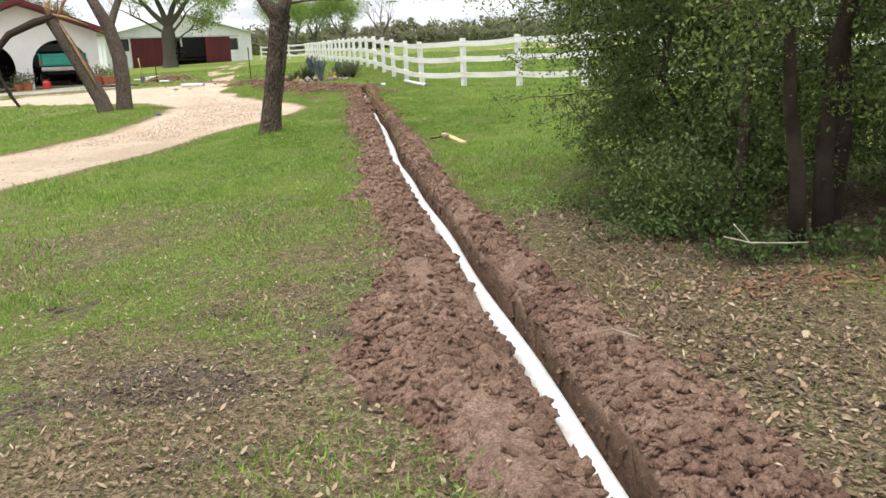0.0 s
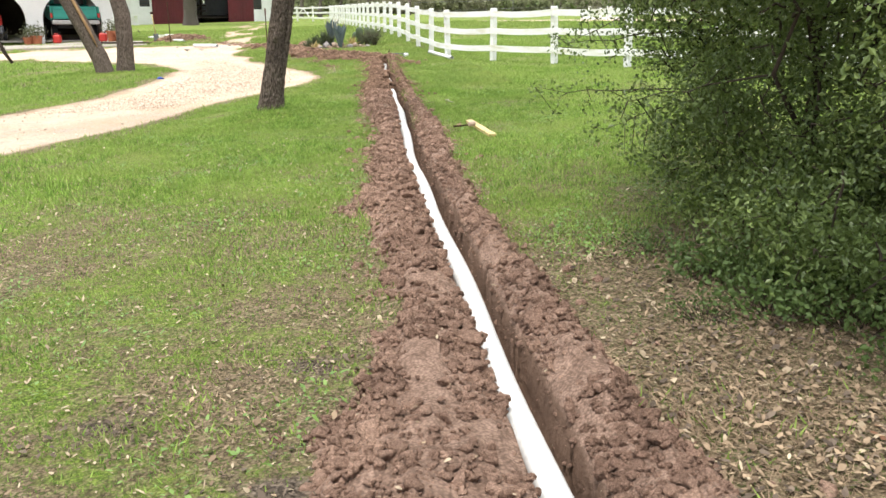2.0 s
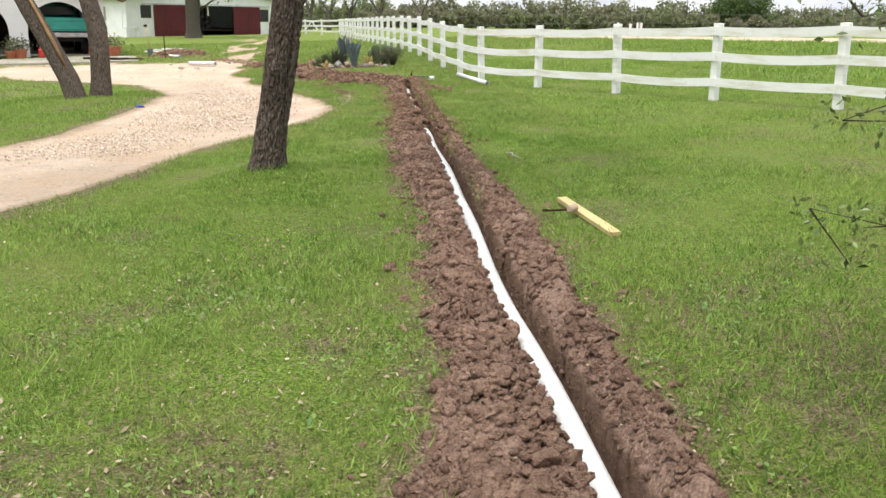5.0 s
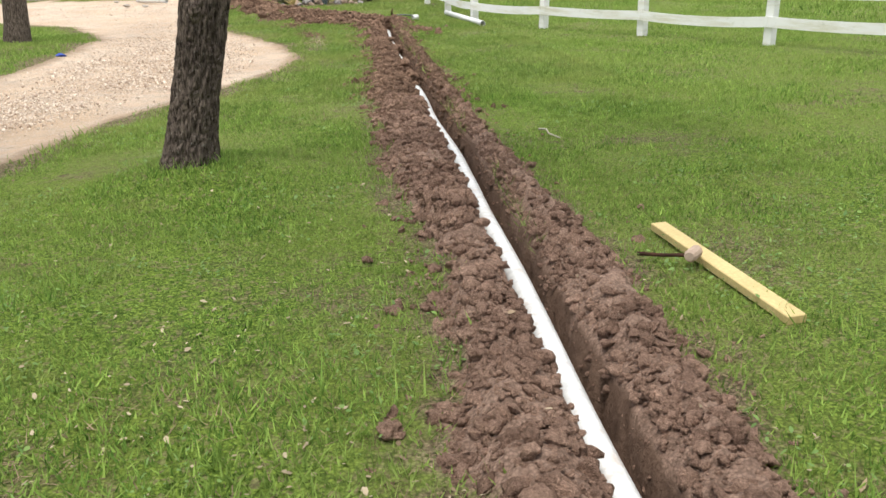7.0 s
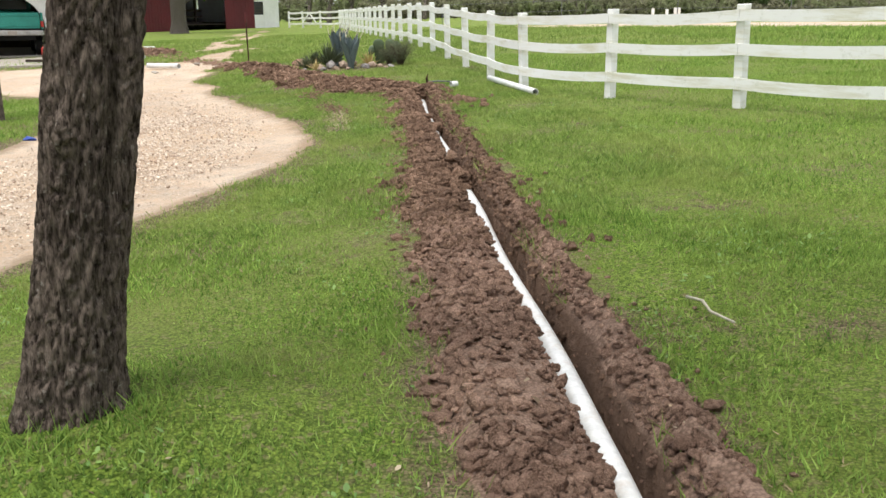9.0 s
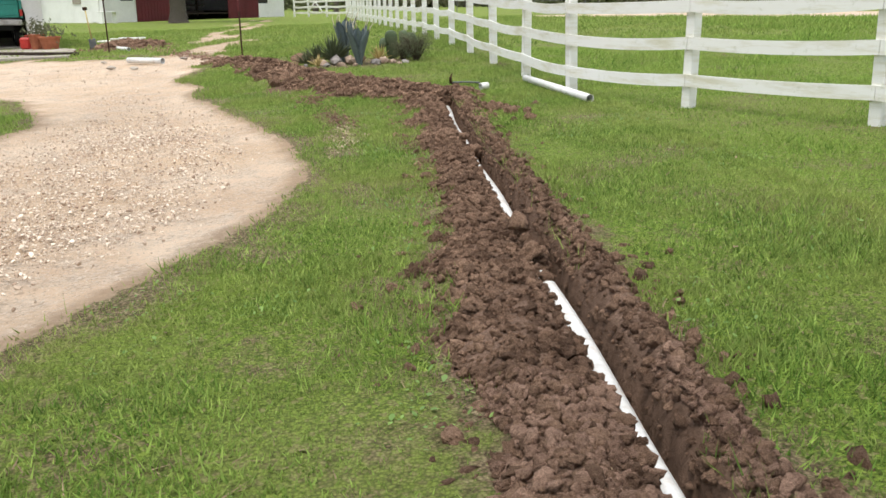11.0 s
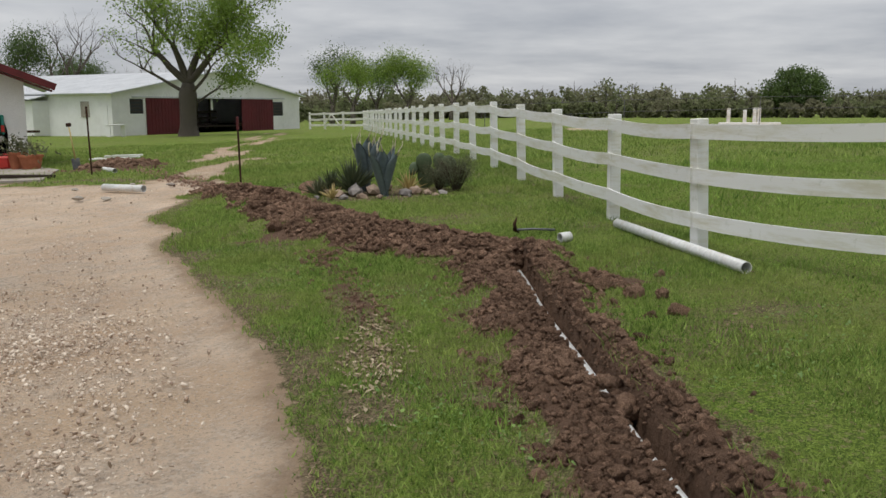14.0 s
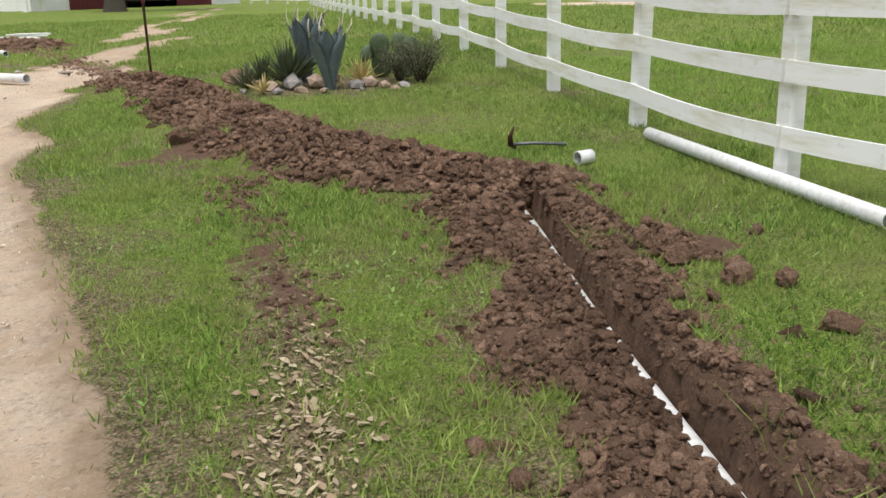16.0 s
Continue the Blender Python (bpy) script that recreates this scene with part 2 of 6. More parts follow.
M_GROUND = ground_material()
M_GRASS = leafy("grass_blades", rgb(0.080, 0.175, 0.030), rgb(0.335, 0.480, 0.110), rgb(0.265, 0.365, 0.092), 0.8, 0.38, 0.7, 4.5)
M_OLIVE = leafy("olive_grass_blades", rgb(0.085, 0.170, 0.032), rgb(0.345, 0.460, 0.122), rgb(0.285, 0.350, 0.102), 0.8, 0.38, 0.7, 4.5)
M_DRY = leafy("dry_leaf", rgb(0.100, 0.069, 0.045), rgb(0.450, 0.335, 0.220), rgb(0.245, 0.178, 0.116), 0.8, 0.15, 2.0)
M_PALELEAF = leafy("bleached_leaf", rgb(0.26, 0.205, 0.135), rgb(0.60, 0.50, 0.35), rgb(0.40, 0.32, 0.22), 0.8, 0.15, 2.0)
M_MULCH = leafy("rotted_leaf", rgb(0.045, 0.034, 0.026), rgb(0.20, 0.155, 0.115), rgb(0.095, 0.072, 0.055), 0.8, 0.05, 2.0)
M_CLOVER = leafy("round_weed_leaf", rgb(0.095, 0.200, 0.040), rgb(0.260, 0.400, 0.100), rgb(0.165, 0.270, 0.075), 0.55, 0.3, 2.0)
M_REDLEAF = leafy("russet_leaf", rgb(0.17, 0.085, 0.050), rgb(0.34, 0.20, 0.125), rgb(0.24, 0.14, 0.085), 0.8, 0.15, 2.0)
M_HOLLY = leafy("small_dark_leaf", rgb(0.030, 0.056, 0.014), rgb(0.270, 0.350, 0.098), rgb(0.110, 0.160, 0.044), 0.36, 0.30, 0.9)
M_SPRING = leafy("spring_leaf", rgb(0.13, 0.22, 0.035), rgb(0.30, 0.40, 0.075), rgb(0.20, 0.30, 0.05), 0.55, 0.4, 0.3)
M_OAKLEAF = leafy("oak_leaf", rgb(0.055, 0.10, 0.025), rgb(0.12, 0.18, 0.045), rgb(0.09, 0.14, 0.035), 0.55, 0.25, 0.2)
# Leaf colours made paler to carry the haze of distance.
M_FARLEAF = leafy("hazed_distant_leaf", rgb(0.165, 0.180, 0.100), rgb(0.265, 0.300, 0.145), rgb(0.285, 0.260, 0.185), 0.9, 0.5, 0.05)
M_BARK = bark_material("furrowed_bark", rgb(0.042, 0.031, 0.024), rgb(0.190, 0.146, 0.117))
def plated_bark():
    k = Nodes("plated_bark")
    tc = k.t.nodes.new("ShaderNodeTexCoord")
    mp = k.t.nodes.new("ShaderNodeMapping")
    mp.inputs["Scale"].default_value = (62.0, 62.0, 13.0)
    k.link(tc.outputs["Object"], mp.inputs[0])
    col = k.ramp(k.noise(1.0, 6.0, 0.72, mp.outputs[0]), 0.38, 0.62, rgb(0.026, 0.019, 0.015), rgb(0.195, 0.156, 0.130))
    col = k.mix(0.6, col, k.ramp(k.noise(2.2, 4.0, 0.6), 0.3, 0.7, rgb(0.70, 0.68, 0.66), rgb(1.25, 1.24, 1.20)), "MULTIPLY")
    col = k.mix(k.ramp(k.noise(34.0, 5.0, 0.7), 0.60, 0.70, rgb(0, 0, 0), rgb(0.7, 0.7, 0.7)), col, rgb(0.32, 0.30, 0.26))
    k.bump(k.math("ADD", k.noise(120.0, 4.0, 0.7), k.noise(1.6, 5.0, 0.7, mp.outputs[0])), 0.8, 0.012)
    return k.finish(col, 0.95)


M_OAKBARK = plated_bark()
M_GREYBARK = bark_material("grey_bark", rgb(0.085, 0.072, 0.060), rgb(0.30, 0.265, 0.225))
M_SPLINTER = worn("raw_split_wood", rgb(0.42, 0.27, 0.14), rgb(0.26, 0.155, 0.08), 6.0, 60.0, 0.8)
M_TWIG = worn("dark_twig", rgb(0.085, 0.066, 0.050), rgb(0.045, 0.034, 0.026), 5.0, 50.0, 0.9)
M_FENCE = fence_paint()
M_PVC = worn("white_plastic_pipe", rgb(0.82, 0.83, 0.82), rgb(0.74, 0.75, 0.73), 4.0, 25.0, 0.35, 0.04, stain=rgb(0.50, 0.42, 0.34))
M_PVCIN = worn("pipe_bore", rgb(0.60, 0.61, 0.60), rgb(0.48, 0.48, 0.46), 4.0, 25.0, 0.5, 0.05)
def clod_material(name, base, dark):
    k = Nodes(name)
    rnd = k.t.nodes.new("ShaderNodeNewGeometry").outputs["Random Per Island"]
    col = k.mix(k.math("MULTIPLY_ADD", rnd, 0.6, 0.25), dark, base)
    dried = k.ramp(k.noise(1.7, 5.0, 0.65), 0.40, 0.66, rgb(0.74, 0.70, 0.68), rgb(1.32, 1.30, 1.28))
    col = k.mix(0.9, col, dried, "MULTIPLY")
    grain, crumb = k.noise(150.0, 4.0, 0.7), k.noise(52.0, 5.0, 0.75)
    col = k.mix(0.7, col, k.ramp(grain, 0.3, 0.7, rgb(0.5, 0.5, 0.5), rgb(1.2, 1.2, 1.2)), "MULTIPLY")
    col = k.mix(0.8, col, k.ramp(crumb, 0.34, 0.66, rgb(0.55, 0.52, 0.50), rgb(1.40, 1.40, 1.40)), "MULTIPLY")
    k.bump(k.math("ADD", grain, k.math("MULTIPLY", crumb, 2.2)), 1.0, 0.022)
    return k.finish(col, 0.95)


M_CLOD = clod_material("clay_clod", rgb(0.60, 0.405, 0.305), rgb(0.275, 0.178, 0.130))
M_WETCLOD = clod_material("damp_clod", rgb(0.490, 0.325, 0.228), rgb(0.110, 0.068, 0.047))
def pebble_material():
    k = Nodes("pale_pebble")
    rnd = k.t.nodes.new("ShaderNodeNewGeometry").outputs["Random Per Island"]
    col = k.mix(rnd, rgb(0.36, 0.265, 0.195), rgb(0.86, 0.75, 0.62))
    col = k.mix(0.4, col, k.ramp(k.noise(160.0, 3.0, 0.6), 0.3, 0.7, rgb(0.75, 0.75, 0.75), rgb(1.15, 1.15, 1.15)), "MULTIPLY")
    return k.finish(col, 0.9)


M_PEBBLE = pebble_material()
M_STUCCO = worn("white_stucco", rgb(0.90, 0.89, 0.87), rgb(0.82, 0.81, 0.78), 0.8, 55.0, 0.85, 0.4)
M_BARNWHITE = siding("white_barn_sheet", rgb(0.88, 0.88, 0.87), rgb(0.78, 0.78, 0.76), 8.0)
M_BARNRED = siding("dark_red_barn_door", rgb(0.130, 0.016, 0.022), rgb(0.090, 0.012, 0.016), 8.0)
M_ROOF = siding("pale_metal_roof", rgb(0.62, 0.64, 0.66), rgb(0.48, 0.50, 0.52), 5.0)
M_FASCIA = worn("red_fascia", rgb(0.135, 0.016, 0.018), rgb(0.09, 0.012, 0.013), 2.0, 30.0, 0.6)
M_DARK = worn("dark_interior", rgb(0.030, 0.026, 0.024), rgb(0.018, 0.016, 0.015), 1.0, 10.0, 0.9)
M_DARKWOOD = worn("dark_board", rgb(0.060, 0.045, 0.035), rgb(0.035, 0.026, 0.020), 2.0, 30.0, 0.9)
M_CONCRETE = worn("pale_concrete", rgb(0.46, 0.42, 0.36), rgb(0.34, 0.30, 0.26), 1.2, 45.0, 0.9)
M_TEAL = worn("teal_car_paint", rgb(0.035, 0.30, 0.235), rgb(0.028, 0.24, 0.19), 2.0, 20.0, 0.35, 0.05)
M_CHROME = worn("dull_chrome", rgb(0.55, 0.55, 0.54), rgb(0.35, 0.34, 0.33), 4.0, 30.0, 0.35, 0.1, 0.8)
M_RUBBER = worn("black_rubber", rgb(0.022, 0.022, 0.022), rgb(0.014, 0.014, 0.014), 5.0, 40.0, 0.85)
M_REDPLASTIC = worn("red_plastic", rgb(0.55, 0.035, 0.025), rgb(0.42, 0.03, 0.02), 4.0, 30.0, 0.5, 0.1)
M_TERRA = worn("terracotta", rgb(0.46, 0.17, 0.09), rgb(0.34, 0.12, 0.065), 5.0, 40.0, 0.85)
M_PINE = worn("fresh_pine", rgb(0.66, 0.52, 0.24), rgb(0.56, 0.43, 0.19), 5.0, 60.0, 0.65, 0.15)
M_RUST = worn("rusty_iron", rgb(0.10, 0.050, 0.032), rgb(0.045, 0.026, 0.020), 12.0, 60.0, 0.8, 0.4, 0.3)
M_STEEL = worn("grey_steel", rgb(0.24, 0.25, 0.27), rgb(0.12, 0.12, 0.13), 9.0, 50.0, 0.55, 0.2, 0.6)
M_AGAVE = worn("blue_grey_agave", rgb(0.150, 0.195, 0.205), rgb(0.105, 0.140, 0.150), 6.0, 30.0, 0.5, 0.15)
M_TIP = worn("dry_leaf_tip", rgb(0.66, 0.62, 0.48), rgb(0.50, 0.45, 0.32), 8.0, 40.0, 0.8)
M_YUCCA = leafy("yucca_blade", rgb(0.060, 0.085, 0.040), rgb(0.125, 0.150, 0.075), rgb(0.085, 0.105, 0.055), 0.6, 0.1, 2.0)
M_STRAWBLADE = leafy("straw_blade", rgb(0.42, 0.33, 0.14), rgb(0.60, 0.50, 0.24), rgb(0.48, 0.38, 0.18), 0.8, 0.15, 2.0)
M_CACTUS = worn("cactus_pad", rgb(0.11, 0.155, 0.075), rgb(0.075, 0.11, 0.055), 6.0, 50.0, 0.6, 0.3)
M_ROCK = worn("pinkish_rock", rgb(0.50, 0.385, 0.30), rgb(0.28, 0.20, 0.15), 4.0, 35.0, 0.9, 0.6)
M_GREYROCK = worn("grey_rock", rgb(0.36, 0.33, 0.31), rgb(0.22, 0.20, 0.19), 4.0, 35.0, 0.9, 0.6)
M_SHRUB = leafy("wispy_shrub", rgb(0.085, 0.105, 0.050), rgb(0.190, 0.205, 0.110), rgb(0.145, 0.145, 0.085), 0.7, 0.2, 3.0)
M_GLASS = worn("dark_window", rgb(0.030, 0.033, 0.036), rgb(0.018, 0.020, 0.022), 1.0, 10.0, 0.15, 0.0)
M_STICKW = worn("bleached_stick", rgb(0.55, 0.52, 0.42), rgb(0.40, 0.36, 0.27), 9.0, 50.0, 0.85)

# ---- building helpers ----
rng = np.random.default_rng(7)


def sstep(a, b, v):
    t = np.clip((v - a) / (b - a), 0, 1)
    return t * t * (3 - 2 * t)


def data(name, verts, faces, material, smooth=False):
    me = bpy.data.meshes.new(name)
    me.from_pydata([tuple(v) for v in verts], [], [tuple(f) for f in faces])
    if material:
        me.materials.append(material)
    if smooth:
        me.shade_smooth()
    me.update()
    return me


def big_mesh(name, verts, faces, material, smooth=False):
    """A mesh of many faces of one kind, straight from arrays."""
    me = bpy.data.meshes.new(name)
    n, k = faces.shape
    me.vertices.add(len(verts)); me.loops.add(n * k); me.polygons.add(n)
    me.vertices.foreach_set("co", np.ascontiguousarray(verts, dtype=np.float32).ravel())
    me.loops.foreach_set("vertex_index", np.ascontiguousarray(faces, dtype=np.int32).ravel())
    me.polygons.foreach_set("loop_start", np.arange(0, n * k, k, dtype=np.int32))
    me.update(calc_edges=True)
    me.validate()
    if smooth:
        me.shade_smooth()
    else:
        me.shade_flat()
    me.materials.append(material)
    return me


def thing(name, label, category, group="", m=None):
    ob = new(name)
    ob.empty_display_size = 0.1
    if m is not None:
        ob.matrix_world = m
    return tagged(ob, label, category, group)


def child(name, me, parent, m=None, label=""):
    ob = new(name, me)
    ob.parent = parent
    if m is not None:
        ob.matrix_basis = m
    return tagged(ob, label)


def box_mesh(name, sx, sy, sz, material, bevel=0.006, base=False):
    """A bevelled box, centred, or standing on its base."""
    bm = bmesh.new()
    bmesh.ops.create_cube(bm, size=1)
    bmesh.ops.scale(bm, vec=(sx, sy, sz), verts=bm.verts)
    if base:
        bmesh.ops.translate(bm, vec=(0, 0, sz / 2), verts=bm.verts)
    if bevel:
        bmesh.ops.bevel(bm, geom=bm.edges[:], offset=min(bevel, 0.3 * min(sx, sy, sz)), segments=1, affect="EDGES")
    me = bpy.data.meshes.new(name)
    bm.to_mesh(me); bm.free()
    me.materials.append(material)
    return me


class Tubes:
    """Collects tapered tubes into one mesh."""

    def __init__(self):
        self.v, self.f = [], []

    def add(self, pts, radii, seg=7, cap=True, lump=0.0):
        pts = [Vector(p) for p in pts]
        base = len(self.v)
        side = None
        for i, p in enumerate(pts):
            d = (pts[min(i + 1, len(pts) - 1)] - pts[max(i - 1, 0)]).normalized()
            if side is None:
                side = d.orthogonal().normalized()
            side = (side - d * side.dot(d)).normalized()
            up = d.cross(side)
            for k in range(seg):
                a = 2 * math.pi * k / seg
                r = radii[i] * (1 + lump * noise.noise(p * 3.1 + Vector((k * 1.7, 0, 0))))
                self.v.append(p + (side * math.cos(a) + up * math.sin(a)) * r)
        for i in range(len(pts) - 1):
            for k in range(seg):
                a, b = base + i * seg + k, base + i * seg + (k + 1) % seg
                self.f.append((a, b, b + seg, a + seg))
        if cap:
            self.f.append(tuple(base + (len(pts) - 1) * seg + k for k in range(seg)))
            self.f.append(tuple(base + seg - 1 - k for k in range(seg)))

    def mesh(self, name, material, smooth=True):
        return data(name, self.v, self.f, material, smooth)


def leaves(name, centres, size, material, aspect=0.5, droop=0.0):
    """Rhombic folded leaves at the centres, turned at random."""
    c = np.asarray(centres, dtype=np.float64)
    n = len(c)
    d = rng.normal(size=(n, 3)); d[:, 2] -= droop
    d /= np.linalg.norm(d, axis=1)[:, None]
    e = np.cross(d, rng.normal(size=(n, 3)))
    e /= np.linalg.norm(e, axis=1)[:, None]
    s = (size * rng.uniform(0.6, 1.3, n))[:, None]
    nrm = np.cross(d, e)
    v = np.empty((n, 4, 3))
    v[:, 0], v[:, 2] = c - d * s * 0.5, c + d * s * 0.5
    v[:, 1], v[:, 3] = c + e * s * 0.5 * aspect + nrm * s * 0.08, c - e * s * 0.5 * aspect + nrm * s * 0.08
    return big_mesh(name, v.reshape(-1, 3), np.arange(n * 4).reshape(n, 4), material)


# ---- the lie of the land ----
LAND_Y = [-60, 0, 26, 28, 31, 34, 37, 42, 55, 85, 200, 4000]
LAND_Z = [0.3, 0, -0.15, -0.155, -0.09, 0, 0.1, 0.15, 0.1, -0.08, -0.8, -1.2]


def land(x, y):
    s = np.where(x < 0, 30 * np.tanh(x / 30), 14 * np.tanh(x / 14))
    roots = 0.17 * np.exp(-((x + 0.97) ** 2 + (y - 14.98) ** 2) / 0.55)
    island = 0.18 * np.exp(-((x + 6.2) ** 2 + (y - 25.8) ** 2) / 3.0)
    return 0.0524 * s * (1 - 0.5 * sstep(52, 80, y)) + np.interp(y, LAND_Y, LAND_Z) + roots + island


def hold(x, y):
    return float(land(np.float64(x), np.float64(y)))


def pipe_x(y):
    return np.interp(y, [0, 3, 8, 10.5, 12.5, 14.5, 18, 22, 25, 28], [0.90, 0.87, 0.84, 0.82, 0.86, 0.93, 0.96, 1.02, 1.05, 1.14])


def pipe_drop(y):
    """How far the pipe's axis lies under the turf."""
    return np.interp(y, [0, 9, 14, 18, 21, 24, 28], [0.07, 0.07, 0.08, 0.10, 0.115, 0.125, 0.15])


def spoil_left(y):
    return np.interp(y, [0, 2.5, 3, 3.5, 4.1, 4.8, 5.6, 6.6, 7.5, 8.2, 8.5, 8.9, 9.8, 11, 13, 15, 16, 17.5, 18.1, 18.5, 18.9, 19.5, 20.1, 22, 24, 26, 28],
                    [0.45, 0.42, 0.38, 0.10, -0.04, 0.10, 0.36, 0.42, 0.36, 0.36, 0.12, 0.24, 0.38, 0.36, 0.52, 0.34, 0.38, 0.42, 0.44, 0.28, 0.43, 0.30, 0.46, 0.56, 0.50, 0.44, 0.5])


def spoil_right(y):
    return np.interp(y, [0, 2.3, 3.2, 4.6, 6, 8, 9.5, 11, 12.5, 13.5, 16, 20, 24, 26, 28], [1.56, 1.52, 1.50, 1.34, 1.28, 1.17, 1.18, 1.24, 1.36, 1.32, 1.26, 1.33, 1.36, 1.46, 1.65])


def near_line(x, y, pts):
    """Distance to a broken line, and how far along it."""
    best, along = np.full(np.shape(x), 1e9), np.zeros(np.shape(x))
    run = 0.0
    for (ax, ay), (bx, by) in zip(pts, pts[1:]):
        lx, ly = bx - ax, by - ay
        ln = math.hypot(lx, ly)
        t = np.clip(((x - ax) * lx + (y - ay) * ly) / ln ** 2, 0, 1)
        d = np.hypot(x - ax - t * lx, y - ay - t * ly)
        along = np.where(d < best, run + t * ln, along)
        best = np.minimum(best, d)
        run += ln
    return best, along


def inside(x, y, pts):
    """Signed distance to a polygon, positive inside."""
    d, _ = near_line(x, y, pts + pts[:1])
    odd = np.zeros(np.shape(x), dtype=bool)
    for (ax, ay), (bx, by) in zip(pts, pts[1:] + pts[:1]):
        if ay != by:
            odd ^= ((ay > y) != (by > y)) & (x < (bx - ax) * (y - ay) / (by - ay) + ax)
    return np.where(odd, d, -d)


BRANCH = [(1.05, 28.1), (0.35, 28.95), (-0.6, 30.3), (-1.5, 32.2), (-2.3, 34.1), (-3.3, 35.8)]
DRIVE = [(-24, -16), (-9.5, 3.0), (-6.0, 8.0), (-3.78, 13.2), (-3.0, 14.8), (-2.1, 17.9), (-1.35, 19.6), (-0.72, 21.2), (-0.55, 22.6), (-0.6, 23.4), (-1.0, 25.1),
         (-1.55, 26.7), (-2.2, 28.3), (-3.15, 30.6), (-3.0, 31.5), (-3.8, 32.7), (-3.75, 34.3), (-3.4, 36.4), (-4.4, 38.6), (-7.2, 40.2), (-16, 41.0), (-24, 40), (-24, 36),
         (-12.4, 35.2), (-9.8, 33.4), (-6.1, 30.8), (-4.65, 27.5), (-4.55, 25.0), (-4.9, 20.2), (-5.6, 18.1), (-8.0, 13.0), (-12.5, 7.5), (-27, -12)]
TRACK = [(-4.2, 37.5), (-4.9, 42.0), (-5.4, 47.0), (-6.2, 55.0), (-6.9, 66.0), (-7.6, 80.0)]
ARENA = [(8, 58), (12.5, 48.5), (19, 43), (40, 36), (90, 29), (130, 32), (130, 58), (40, 60), (20, 63), (9, 65)]


def wob(x, y, scale, seed=0.0):
    """A cheap smooth wobble, about -1 to 1."""
    a = np.sin(x * scale * 1.3 + 1.7 * np.sin(y * scale * 0.9 + seed)) + np.sin(y * scale * 1.1 + 2.1 * np.sin(x * scale * 0.7 + seed * 1.3))
    b = np.sin((x + y) * scale * 2.3 + seed * 2.0) * np.sin((x - y) * scale * 1.9 + seed)
    return 0.4 * a + 0.3 * b


def masks(x, y):
    px = pipe_x(y)
    ragged = 0.07 * wob(x, y, 6.0) + 0.045 * wob(x, y, 17.0, 2.0)
    run = np.minimum(x - spoil_left(y) + ragged, spoil_right(y) - x + ragged)
    run = np.minimum(run, 28.6 - y)
    d, along = near_line(x, y, BRANCH)
    side = 0.62 - d + 2.2 * ragged - 0.12 * sstep(7.5, 9.0, along)
    soil = np.maximum(run - (0.13 * sstep(17, 21, y) + 0.22 * sstep(22, 25, y)) * np.clip(wob(x, y, 4.2, 6.0) - 0.10, 0, 1) * (np.abs(x - px) > 0.2), side - 0.45 * np.clip(wob(x, y, 3.0, 2.0) - 0.25, 0, 1) * sstep(0.15, 0.35, d))
    crumbs = 0.30 - np.hypot((x + 1.35) * 0.7, y - 30.4) * 0.6 + 3.0 * ragged
    heap2 = 1.0 - np.hypot((x + 7.6) * 0.7, y - 44.2) + 3.0 * ragged
    spread = 0.24 - np.hypot(x - 1.72, (y - 26.7) * 0.7) + 2.0 * ragged
    spill = 0.30 - near_line(x, y, [(-3.2, 35.9), (-4.6, 38.6), (-6.9, 43.4)])[0] + 4.0 * ragged
    ruts = 0.03 - near_line(x, y, [(-1.0, 29.3), (-0.66, 27.6), (-0.45, 26.6), (-0.34, 25.65)])[0] + 2.6 * ragged + 0.16 * wob(x, y, 3.7, 1.0)
    soil = np.maximum.reduce([soil, np.minimum(ruts, 0.03), np.minimum(crumbs, 0.05), np.minimum(heap2, 0.3), spread, np.minimum(spill, 0.005)])
    gravel = inside(x, y, DRIVE) + 0.03 * wob(x, y, 2.2) + 0.03 * wob(x, y, 7.0, 1.0)
    gravel = gravel - 0.9 * sstep(31, 35, y) * np.clip(wob(x, y, 1.6, 4.0) - 0.1, 0, 1) * (y < 45)
    lawn_gap = 0.85 - near_line(x, y, [(-16, 39.6), (-10.5, 39.4), (-7.2, 40.0), (-5.6, 38.4)])[0] + 0.7 * wob(x, y, 1.3, 6.0) + 0.3 * wob(x, y, 3.7, 2.0)
    gravel = gravel - 1.4 * np.clip(lawn_gap, 0, 1)
    td, ta = near_line(x, y, TRACK)
    worn_way = np.minimum(0.12 - np.abs(td - 0.45) * 0.5 + 0.42 * wob(x * 1.6, y * 0.35, 1.3, 3.0) + 0.16 * wob(x * 1.4, y * 0.6, 3.3, 1.0), 0.12)
    gravel = np.maximum(gravel, worn_way * 1.2)
    gravel = np.maximum(gravel, inside(x, y, ARENA))
    bed = 0.75 - np.hypot((x + 0.3) * 0.5, (y - 34.2) * 0.9) + 0.15 * wob(x, y, 4.0, 1.0)
    under = 0.9 - np.maximum(near_line(x, y, [(1.5, 1.0), (1.85, 5.2), (2.5, 6.1), (3.4, 6.2), (6.0, 4.0)])[0] * 0.62, 0) + 0.25 * wob(x, y, 2.6, 5.0)
    left_worn = 0.74 - np.hypot((x + 0.9) * 0.55, (y - 3.2) * 0.42) + 0.35 * wob(x, y, 3.1, 1.0)
    left_worn = np.maximum(left_worn, 0.42 - np.hypot(x + 0.2, (y - 5.4) * 0.55) + 0.3 * wob(x, y, 4.0, 4.0))
    rut = 0.26 - near_line(x, y, [(-0.5, 26.8), (-0.35, 25.75), (-0.28, 25.0), (-0.25, 23.6)])[0] + 0.18 * wob(x, y, 6.0, 2.0)
